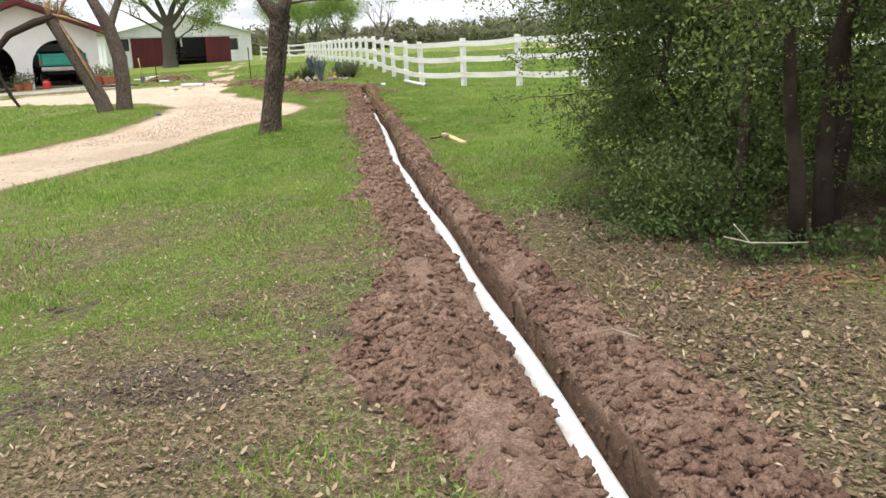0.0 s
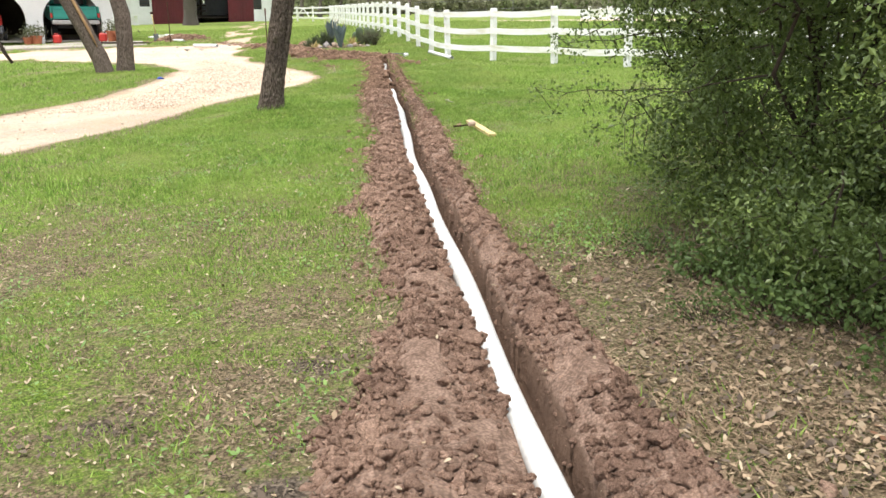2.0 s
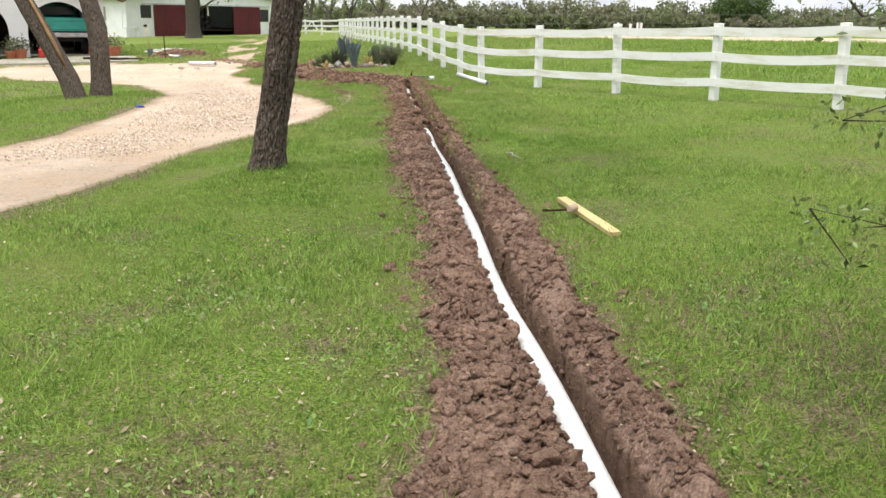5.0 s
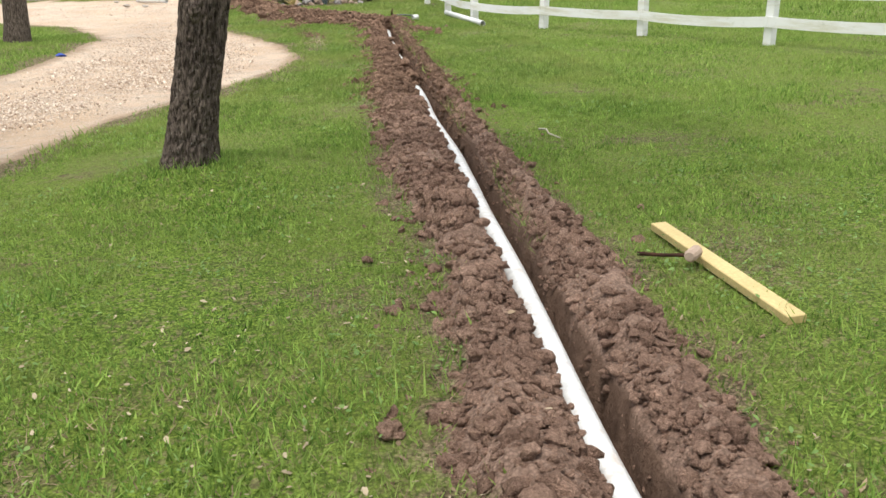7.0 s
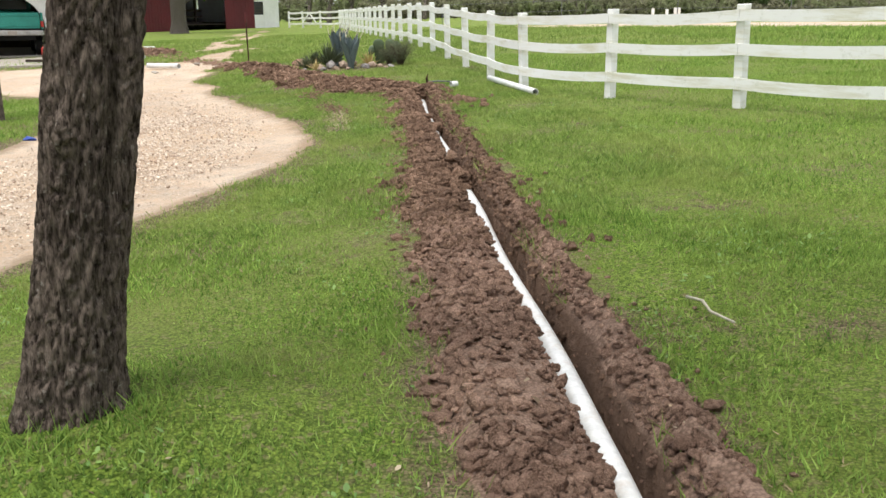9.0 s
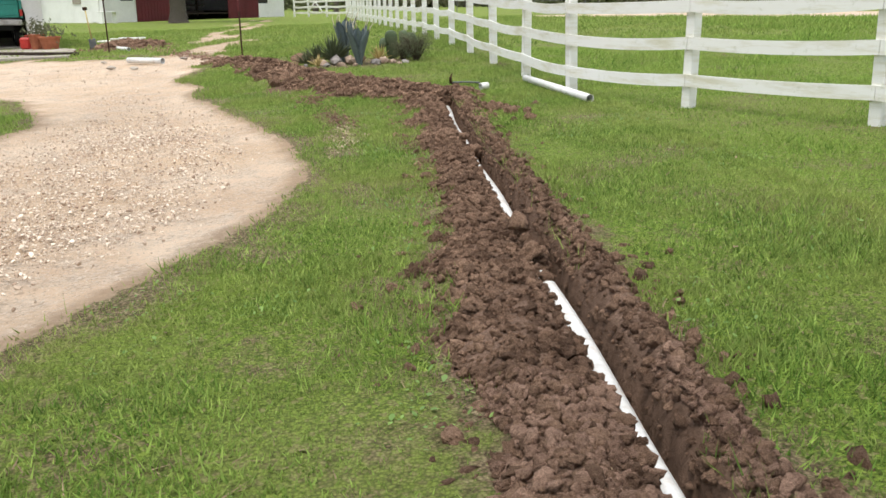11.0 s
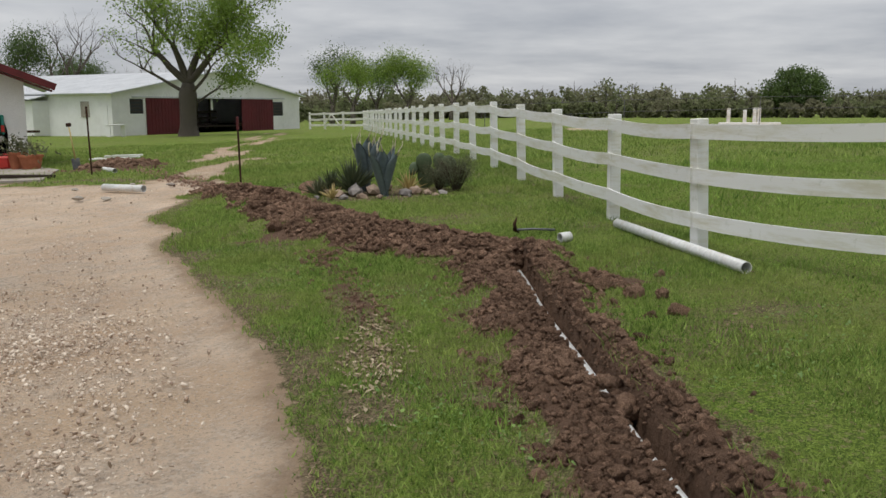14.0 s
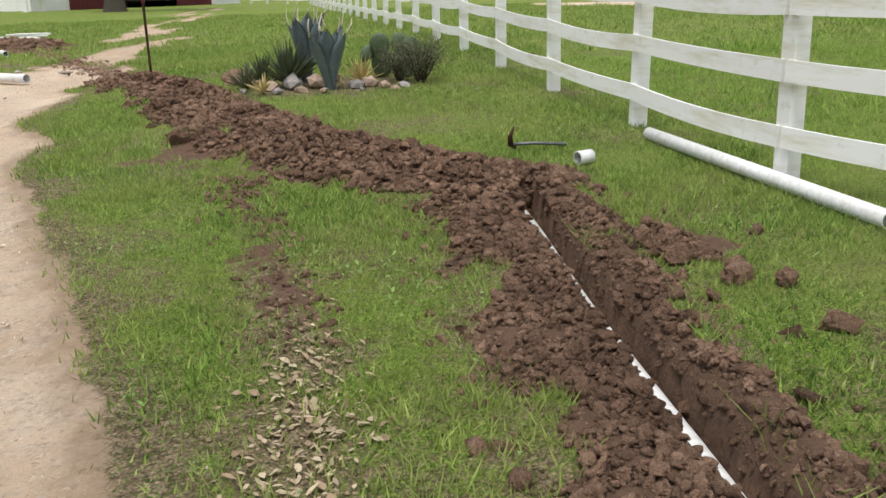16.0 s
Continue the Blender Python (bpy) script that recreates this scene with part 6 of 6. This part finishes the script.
def fuel_can(x, y):
    holder = thing("fuel_can", "red plastic fuel can standing on the apron", "fuel can", "fuel cans", pose(x, y, hold(x, y) + 0.05))
    child("can_body", box_mesh("can_body", 0.36, 0.30, 0.40, M_REDPLASTIC, 0.06, True), holder)
    tb = Tubes()
    tb.add([(0.08, 0, 0.38), (0.10, 0, 0.46), (0.2, 0, 0.56)], [0.04, 0.035, 0.02], 8)
    child("spout", tb.mesh("spout", M_RUBBER), holder)
    child("handle", box_mesh("handle", 0.22, 0.04, 0.04, M_REDPLASTIC, 0.01), holder, pose(-0.03, 0, 0.45))


fuel_can(-11.85, 46.85)
fuel_can(-13.9, 46.5)


# ---- barn ----
BL, BD = Vector((-19.4, 80.5, 0)), Vector((11.5, 15.8, 0)).normalized()
BANG = math.degrees(math.atan2(BD.y, BD.x))
barn = thing("barn", "white sheet-clad barn with dark red sliding doors, pale metal roof", "barn", "", pose(BL.x, BL.y, -0.42, 0, 0, BANG))
S0, S1, WH, PK = 0.75, 19.9, 2.88, 4.6


def rise_at(s):
    return WH + (PK - WH) * (1 - abs(s - (S0 + S1) / 2) / ((S1 - S0) / 2))


def wall_piece(a, b, z0, name="front_wall"):
    """A stretch of the gable wall above z0."""
    mid = (S0 + S1) / 2
    cuts = [a, mid, b] if a < mid < b else [a, b]
    vs, fs = [], []
    for t in (0.0, 0.15):
        for s in cuts:
            vs += [(s, t, z0), (s, t, rise_at(s))]
    n = len(cuts) * 2
    for i in range(len(cuts) - 1):
        j = 2 * i
        fs += [(j, j + 2, j + 3, j + 1), (n + j, n + j + 1, n + j + 3, n + j + 2), (j, n + j, n + j + 2, j + 2), (j + 1, j + 3, n + j + 3, n + j + 1)]
    fs += [(0, 1, n + 1, n), (n - 2, 2 * n - 2, 2 * n - 1, n - 1)]
    return child(name, data(name, vs, fs, M_BARNWHITE), barn)


def low_piece(a, b, z0, z1):
    return child("front_wall", box_mesh("front_wall", b - a, 0.15, z1 - z0, M_BARNWHITE, 0.0), barn, pose((a + b) / 2, 0.075, (z0 + z1) / 2))


DT = 2.55
wall_piece(S0, S1, DT)
for a, b, z0, z1 in ((S0, 2.24, -0.2, DT), (2.24, 3.4, -0.2, 1.45), (3.4, 3.6, -0.2, DT), (16.55, 17.85, -0.2, 1.2), (17.85, S1, -0.2, DT), (2.24, 3.4, 2.5, DT), (16.55, 17.85, 2.35, DT)):
    low_piece(a, b, z0, z1)
for a, b, z0, z1 in ((2.24, 3.4, 1.45, 2.5), (16.55, 17.85, 1.2, 2.35)):
    win = child("window", box_mesh("window", b - a, 0.06, z1 - z0, M_GLASS, 0.0), barn, pose((a + b) / 2, 0.10, (z0 + z1) / 2), "dark slatted window opening")
    for k in range(4):
        child("slat", box_mesh("slat", b - a, 0.03, 0.07, M_DARKWOOD, 0.004), win, pose(0, -0.06, -0.38 + 0.25 * k))
for a, b in ((3.6, 7.4), (12.95, 16.55)):
    dr = child("sliding_door", box_mesh("sliding_door", b - a, 0.07, 2.60, M_BARNRED, 0.01), barn, pose((a + b) / 2, -0.05, 1.25), "dark red ribbed sliding door")
    n = int((b - a) / 0.3)
    for k in range(n):
        child("rib", box_mesh("rib", 0.05, 0.03, 2.56, M_BARNRED, 0.01), dr, pose(-(b - a) / 2 + 0.15 + k * 0.3, -0.045, 0))
child("door_track", box_mesh("door_track", 15.5, 0.10, 0.10, M_ROOF, 0.01), barn, pose(10.2, -0.06, 2.62))
child("side_wall", box_mesh("side_wall", 0.15, 21.8, WH + 0.2, M_BARNWHITE, 0.0), barn, pose(S0 + 0.075, 11.05, (WH - 0.2) / 2), "white barn side wall")
child("side_wall", box_mesh("side_wall", 0.15, 22.0, WH + 0.2, M_BARNWHITE, 0.0), barn, pose(S1 - 0.075, 11.2, (WH - 0.2) / 2))
child("side_window", box_mesh("side_window", 0.06, 0.9, 1.1, M_CONCRETE, 0.0), barn, pose(S0 - 0.03, 2.9, 1.75), "grey shuttered side window")
child("side_door", box_mesh("side_door", 0.06, 0.9, 2.1, M_BARNWHITE, 0.0), barn, pose(S0 - 0.03, 0.9, 1.0), "white side door")
child("lean_to_wall", box_mesh("lean_to_wall", 0.15, 12.0, 2.5, M_BARNWHITE, 0.0), barn, pose(S0 - 1.2, 13.2, 1.1), "white lean-to wall")
slab("lean_to_roof", [(S0 - 1.6, 7.0, WH - 0.42), (S0 + 0.1, 7.0, WH - 0.06), (S0 + 0.1, 19.6, WH - 0.06), (S0 - 1.6, 19.6, WH - 0.42)], 0.06, M_ROOF, barn)
child("lean_to_end", box_mesh("lean_to_end", 1.3, 0.15, 2.5, M_BARNWHITE, 0.0), barn, pose(S0 - 0.6, 7.25, 1.1), "white lean-to end wall")
child("back_wall", box_mesh("back_wall", S1 - S0, 0.15, WH, M_DARKWOOD, 0.0), barn, pose((S0 + S1) / 2, 22.0, WH / 2))
child("barn_floor", box_mesh("barn_floor", S1 - S0 - 0.2, 21.8, 0.05, M_DARKWOOD, 0.0), barn, pose((S0 + S1) / 2, 11.0, 0.45))
for k in range(4):
    child("stall_post", box_mesh("stall_post", 0.15, 0.15, 2.8, M_DARKWOOD, 0.0), barn, pose(8.2 + 1.4 * k, 3.0, 1.4))
for k in range(3):
    child("stall_rail", box_mesh("stall_rail", 5.5, 0.06, 0.16, M_DARKWOOD, 0.0), barn, pose(10.3, 2.9, 0.55 + 0.5 * k))
child("hanging_sign", box_mesh("hanging_sign", 0.22, 0.05, 0.8, M_BARNWHITE, 0.01), barn, pose(10.4, 0.6, 2.1), "white hanging board")
mid = (S0 + S1) / 2
slab("roof", [(S0 - 0.4, -0.4, WH - 0.02), (mid, -0.4, PK + 0.1), (mid, 22.3, PK + 0.1), (S0 - 0.4, 22.3, WH - 0.02)], 0.08, M_ROOF, barn)
slab("roof", [(mid, -0.4, PK + 0.1), (S1 + 0.4, -0.4, WH - 0.02), (S1 + 0.4, 22.3, WH - 0.02), (mid, 22.3, PK + 0.1)], 0.08, M_ROOF, barn)

bench = thing("white_bench", "small white trestle standing by the barn wall", "bench", "", pose(-18.2, 79.2, hold(-18.2, 79.2), 0, 0, BANG))
child("top", box_mesh("top", 1.3, 0.5, 0.07, M_BARNWHITE, 0.01), bench, pose(0, 0, 0.78))
for sx in (-0.58, 0.58):
    child("leg", box_mesh("leg", 0.08, 0.45, 0.78, M_BARNWHITE, 0.01, True), bench, pose(sx, 0, 0))
implement = thing("farm_implement", "dark rusty farm implement parked beside the barn", "farm implement", "", pose(-25.5, 79.5, hold(-25.5, 79.5), 0, 0, 25))
child("beam", box_mesh("beam", 4.2, 0.15, 0.15, M_RUST, 0.02), implement, pose(0, 0, 0.45))
child("beam", box_mesh("beam", 0.15, 1.6, 0.15, M_RUST, 0.02), implement, pose(0.6, 0, 0.5))
for sx in (-1.6, -0.4, 1.0):
    child("tine", box_mesh("tine", 0.10, 0.12, 0.8, M_RUST, 0.02), implement, pose(sx, 0, 0.4, 0, 12, 0))
child("mast", box_mesh("mast", 0.14, 0.14, 1.3, M_RUST, 0.02), implement, pose(-1.7, 0, 0.75, 0, -14, 0))

# ---- arena beyond the fence ----
for i, (x, h) in enumerate(((15.2, 0.8), (15.95, 0.72), (16.4, 0.8), (16.6, 0.8))):
    ob = new("arena_post", box_mesh("arena_post", 0.13, 0.13, h + 0.1, M_FENCE, 0.01, True))
    ob.matrix_world = pose(x, 57.9, hold(x, 57.9) - 0.1)
    tagged(ob, "short white post standing beside the riding arena", "post", "arena posts")
jump = thing("jump_rail", "white rail lying low between arena posts", "rail", "", pose(15.9, 57.2, hold(15.9, 57.2)))
child("pole", box_mesh("pole", 2.8, 0.14, 0.16, M_FENCE, 0.02, True), jump)
wire = thing("wire_fence", "thin dark wire fence along the far side of the pasture", "fence")
tb = Tubes()
for h in (0.75, 1.25):
    tb = Tubes()
    tb.add([(x, 56.2 + 0.012 * x, hold(x, 56.2) + h - 0.02 * math.sin(x)) for x in range(4, 100, 3)], [0.010] * 32, 4, cap=False)
    child("wire", tb.mesh("wire", M_STEEL), wire)
wp = box_mesh("wire_post", 0.03, 0.03, 1.3, M_STEEL, 0.01, True)
for x in range(4, 100, 6):
    child("wire_post", wp, wire, pose(x, 56.25 + 0.012 * x, hold(x, 56.2) - 0.05))


# ---- agave bed ----
def rock(x, y, s, material, seed, flat=0.6):
    ob = new("bed_rock", lump_mesh("bed_rock", s * 0.9, material, seed, flat, 1))
    ob.matrix_world = pose(x, y, hold(x, y) + s * flat * 0.45, 8 * math.sin(seed), 6 * math.cos(seed), seed * 61)
    return tagged(ob, "rough pinkish grey stone edging the agave bed", "rock", "bed rocks")


for i, (x, y, s, m) in enumerate(((-1.0, 34.15, 0.20, M_ROCK), (-0.72, 34.1, 0.24, M_GREYROCK), (-0.42, 34.15, 0.22, M_ROCK), (0.12, 33.9, 0.17, M_GREYROCK), (0.32, 33.95, 0.19, M_ROCK), (-1.25, 34.4, 0.16, M_ROCK),
                                  (-1.35, 33.95, 0.11, M_GREYROCK), (-0.6, 33.75, 0.13, M_ROCK), (-0.9, 33.7, 0.11, M_GREYROCK), (0.5, 33.75, 0.12, M_ROCK), (0.75, 33.7, 0.12, M_GREYROCK), (-0.2, 34.6, 0.2, M_ROCK),
                                  (-0.3, 33.65, 0.09, M_ROCK), (0.62, 33.55, 0.08, M_ROCK), (0.2, 33.6, 0.07, M_GREYROCK))):
    rock(x, y, s, m, i + 1.5)


def agave(x, y, s, seed, n, label, tilts=(0.05, 0.42)):
    """Broad upright leaves, cupped like gutters, each with a long dry curling tip."""
    pk = random.Random(seed)
    holder = thing("agave", label, "agave", "agaves", pose(x, y, hold(x, y) - 0.02))
    for k in range(n):
        a = k * 2.4 + pk.uniform(-0.25, 0.25)
        tilt = tilts[0] + (tilts[1] - tilts[0]) * (k + 0.5) / n
        ln, w = s * pk.uniform(0.82, 1.08), s * 0.155
        vs, fs = [], []
        rows, cols = 10, 7

        def spine(u):
            return ln * (math.sin(tilt) * u + 0.05 * u * u) + 0.03, ln * math.cos(tilt) * u

        for side in (0, 1):
            for i in range(rows + 1):
                u = i / rows
                width = w * (0.62 + 0.75 * u - 0.37 * u * u) * (1.0 if u < 0.72 else max(1 - ((u - 0.72) / 0.28) ** 1.8, 0.05))
                out, up = spine(u)
                for j in range(cols):
                    e = 2 * j / (cols - 1) - 1
                    thick = 0.022 * s * (1 - 0.6 * abs(e)) * (1 - 0.5 * u)
                    vs.append((out - 0.62 * width * e * e + (thick if side else 0), width * e * (1 - 0.18 * e * e), up))
        step = (rows + 1) * cols
        for i in range(rows):
            for j in range(cols - 1):
                p = i * cols + j
                fs += [(p, p + cols, p + cols + 1, p + 1), (step + p, step + p + 1, step + p + cols + 1, step + p + cols)]
            for j in (0, cols - 1):
                p = i * cols + j
                fs.append((p, p + step, p + step + cols, p + cols))
        for j in range(cols - 1):
            p = rows * cols + j
            fs.append((p, p + 1, p + 1 + step, p + step))
        leaf = child("leaf", data("leaf", vs, fs, M_AGAVE, True), holder, pose(0, 0, 0, 0, 0, math.degrees(a)))
        tb = Tubes()
        out, up = spine(1.0)
        lean = pk.uniform(-0.08, 0.10)
        tb.add([(out - 0.01, 0, up - 0.06 * s), (out + 0.01, 0.3 * lean, up + 0.05 * s), (out + 0.03, lean, up + 0.14 * s), (out + 0.02, 1.3 * lean, up + 0.24 * s)], [0.016, 0.010, 0.007, 0.003], 6)
        child("leaf_tip", tb.mesh("leaf_tip", M_TIP), leaf, None, "dry straw-coloured tip")


agave(-0.22, 33.92, 0.80, 3, 8, "large blue-grey agave with dry curling tips among rocks")
agave(-0.55, 34.75, 0.95, 4, 8, "large blue-grey agave with dry tips behind rocks", (0.04, 0.3))


def spiky(name, x, y, n, ln, w, material, label, seed, spread=0.9):
    pk = np.random.default_rng(seed)
    holder = thing(name, label, "spiky plant", "", pose(x, y, hold(x, y)))
    v = np.empty((n, 5, 3))
    for k in range(n):
        a, t = pk.uniform(0, 6.28), pk.uniform(0.1, spread)
        l = ln * pk.uniform(0.6, 1.1)
        side = np.array([-math.sin(a), math.cos(a), 0]) * w
        d = np.array([math.cos(a) * math.sin(t), math.sin(a) * math.sin(t), math.cos(t)])
        m = d * l * 0.55
        e = d * l - np.array([0, 0, 0.10 * l * t])
        v[k] = np.array([-side * 0.8, side * 0.8, m + side, e, m - side]) + np.array([0, 0, 0.02])
    child("rosette", big_mesh("rosette", v.reshape(-1, 3), np.arange(n * 5).reshape(n, 5), material), holder)


spiky("yucca", -0.78, 34.35, 150, 0.66, 0.021, M_YUCCA, "dark green spiky yucca clump", 1, 1.05)
spiky("yucca", -1.15, 34.55, 90, 0.48, 0.016, M_YUCCA, "dark green spiky yucca clump", 5, 1.15)
spiky("dry_yucca", -1.08, 33.72, 26, 0.30, 0.016, M_STRAWBLADE, "straw-yellow spiky plant beside rocks", 2, 1.1)
spiky("dry_yucca", 0.20, 34.15, 46, 0.42, 0.016, M_STRAWBLADE, "straw-yellow spiky plant beside rocks", 3, 1.25)
spiky("grey_yucca", -1.35, 34.3, 80, 0.36, 0.012, M_SHRUB, "grey-green grassy clump in the bed", 4, 1.2)


def cactus(x, y, seed):
    pk = random.Random(seed)
    holder = thing("prickly_pear", "grey-green prickly pear cactus with flat pads", "cactus", "", pose(x, y, hold(x, y)))
    for dx, dz, s, r in ((0, 0.18, 0.22, 10), (0.3, 0.2, 0.2, -20), (-0.04, 0.44, 0.19, -6), (0.22, 0.48, 0.15, 14), (0.42, 0.42, 0.17, -45), (-0.22, 0.34, 0.13, 35)):
        bm = bmesh.new()
        bmesh.ops.create_icosphere(bm, subdivisions=3, radius=1)
        for v in bm.verts:
            v.co = Vector((v.co.x * s * (0.72 + 0.2 * v.co.z), v.co.y * 0.045, v.co.z * s))
        me = bpy.data.meshes.new("pad")
        bm.to_mesh(me); bm.free()
        me.materials.append(M_CACTUS); me.shade_smooth()
        child("pad", me, holder, pose(dx, pk.uniform(-0.12, 0.12), dz, pk.uniform(-15, 15), r, pk.uniform(-30, 30)))


cactus(0.52, 34.6, 6)


def wispy(x, y, w, h, n, seed):
    pk = np.random.default_rng(seed)
    holder = thing("wispy_shrub", "grey-green wispy shrub beside the agave bed", "shrub", "", pose(x, y, hold(x, y)))
    tb, cs = Tubes(), []
    for k in range(n):
        a, r = pk.uniform(0, 6.28), pk.uniform(0.15, 1) * w
        q = Vector((math.cos(a) * r, math.sin(a) * r, h * pk.uniform(0.5, 1.0)))
        tb.add([(0.1 * q.x, 0.1 * q.y, 0), q * 0.55 + Vector((0, 0, 0.08)), q], [0.005, 0.004, 0.0015], 4, cap=False)
        cs += [tuple(q * f) for f in (0.5, 0.65, 0.8, 0.9, 1.0)]
    child("branchwork", tb.mesh("branchwork", M_TWIG), holder)
    child("foliage", leaves("foliage", around(cs, 7, 0.055), 0.036, M_SHRUB, 0.25), holder)


wispy(1.0, 33.95, 0.46, 0.62, 110, 4)
wispy(0.72, 34.2, 0.30, 0.45, 60, 5)


# ---- stakes, tools and loose things ----
def stake(x, y, h, top_material, label):
    z = hold(x, y)
    holder = thing("t_post", label, "stake", "metal stakes", pose(x, y, z, 1.0, -1.0, 0))
    child("shaft", box_mesh("shaft", 0.035, 0.045, h - 0.15, M_RUST, 0.006, True), holder, pose(0, 0, -0.1))
    child("stake_top", box_mesh("stake_top", 0.045, 0.055, 0.26, top_material, 0.006, True), holder, pose(0, 0, h - 0.25))


stake(-3.03, 36.5, 1.35, M_FASCIA, "rusty steel stake with a red-painted top in the spoil")
stake(-7.75, 42.2, 1.72, M_RUST, "dark steel stake driven in beside the earth heap")

shovel = thing("shovel", "wooden-handled shovel standing upright in the earth heap", "shovel", "", pose(-8.7, 43.9, hold(-8.7, 43.9) + 0.1, 4, -6, 0))
tb = Tubes()
tb.add([(0, 0, 0.25), (0, 0, 0.8), (0, 0, 1.15)], [0.022, 0.02, 0.02], 8)
child("handle", tb.mesh("handle", M_PINE), shovel)
child("grip", box_mesh("grip", 0.14, 0.04, 0.10, M_RUST, 0.015), shovel, pose(0, 0, 1.2))
child("blade", box_mesh("blade", 0.22, 0.03, 0.32, M_STEEL, 0.01), shovel, pose(0, 0, 0.12))

board = thing("pine_board", "fresh yellow pine two-by-four lying on the lawn", "board", "", pose(1.775, 12.56, hold(1.775, 12.56) + 0.026, -3.0, 0, math.degrees(math.atan2(1.35, -0.12))))
child("plank", box_mesh("plank", 1.28, 0.088, 0.04, M_PINE, 0.004), board)


def sledge():
    holder = thing("hammer", "short rusty hammer lying beside the pine board", "hammer", "", pose(1.62, 12.66, hold(1.62, 12.66) + 0.05, 0, 0, -40))
    tb = Tubes()
    tb.add([(-0.20, 0, -0.025), (-0.08, 0, -0.008), (0.06, 0, 0.02)], [0.011, 0.009, 0.010], 8)
    child("handle", tb.mesh("handle", M_RUST), holder)
    tb = Tubes()
    tb.add([(0.07, -0.06, 0.03), (0.07, -0.045, 0.03), (0.07, 0.045, 0.03), (0.07, 0.06, 0.03)], [0.022, 0.031, 0.031, 0.022], 10)
    child("head", tb.mesh("head", M_ROCK, False), holder, None, "clay-caked hammer head")


sledge()


def pickaxe():
    z = hold(1.6, 29.7)
    holder = thing("mattock", "dark mattock lying on the grass with one tine up", "mattock", "", pose(1.36, 29.46, z + 0.02, 0, 0, -4))
    tb = Tubes()
    tb.add([(0, 0, 0.03), (0.2, 0, 0.04), (0.46, 0, 0.03)], [0.015, 0.013, 0.016], 8)
    child("handle", tb.mesh("handle", M_STEEL), holder)
    tb = Tubes()
    tb.add([(0.03, 0.05, -0.01), (-0.02, 0, 0.03), (-0.03, -0.02, 0.10), (0.0, -0.03, 0.19)], [0.012, 0.028, 0.022, 0.005], 6)
    child("head", tb.mesh("head", M_RUST), holder)


pickaxe()
for i, (x, y, yaw, ln) in enumerate(((-9.7, 50.3, 8, 1.5), (-9.5, 50.8, -12, 1.3), (-9.1, 50.1, 30, 1.0), (-9.9, 51.0, 4, 1.2))):
    ob = new("pale_board", box_mesh("pale_board", ln, 0.16, 0.05, M_FENCE, 0.008))
    ob.matrix_world = pose(x, y, hold(x, y) + 0.06 + 0.055 * (i % 3), 0, 0, yaw)
    tagged(ob, "pale weathered board lying in a loose pile", "board", "loose boards")
for i, (x, y, s) in enumerate(((-5.9, 35.7, 0.12), (-5.35, 35.6, 0.10), (-6.6, 37.6, 0.08), (-4.6, 37.4, 0.09), (-5.6, 38.2, 0.07))):
    ob = new("pale_stone", lump_mesh("pale_stone", s, M_CONCRETE, i + 20.0, 0.4))
    ob.matrix_world = pose(x, y, hold(x, y) + s * 0.3, 0, 0, i * 70)
    tagged(ob, "pale loose stone lying by the drive", "stone", "loose stones")
plate = new("steel_plank", box_mesh("steel_plank", 2.3, 0.18, 0.08, M_DARKWOOD, 0.01))
plate.matrix_world = pose(-9.6, 41.6, hold(-9.6, 41.6) + 0.10, 0, 0, -2)
tagged(plate, "dark weathered plank lying on the apron", "plank")

# ---- braced gate beside the barn ----
gate_z = hold(-4.2, 87.8)
farm_gate = thing("field_gate", "white braced wooden gate in the far fence", "gate", "", pose(-4.2, 87.75, gate_z, 0, 0, math.degrees(math.atan2(2.8, -1.6)) + 180))
for h in (0.35, 0.78, 1.2):
    child("gate_board", box_mesh("gate_board", 2.7, 0.03, 0.14, M_FENCE, 0.004), farm_gate, pose(0, -0.16, h))
for sgn in (1, -1):
    child("gate_brace", box_mesh("gate_brace", 1.55, 0.03, 0.12, M_FENCE, 0.004), farm_gate, pose(sgn * 0.66, -0.20, 0.78, 0, sgn * 32, 0))

scrap = new("blue_scrap", lump_mesh("blue_scrap", 0.09, worn("blue_cloth", rgb(0.05, 0.10, 0.42), rgb(0.03, 0.06, 0.28), 6.0, 40.0, 0.7), 31.0, 0.45))
scrap.matrix_world = pose(-4.53, 24.38, hold(-4.53, 24.38) + 0.02)
tagged(scrap, "small crumpled blue scrap at the edge of the drive", "litter")
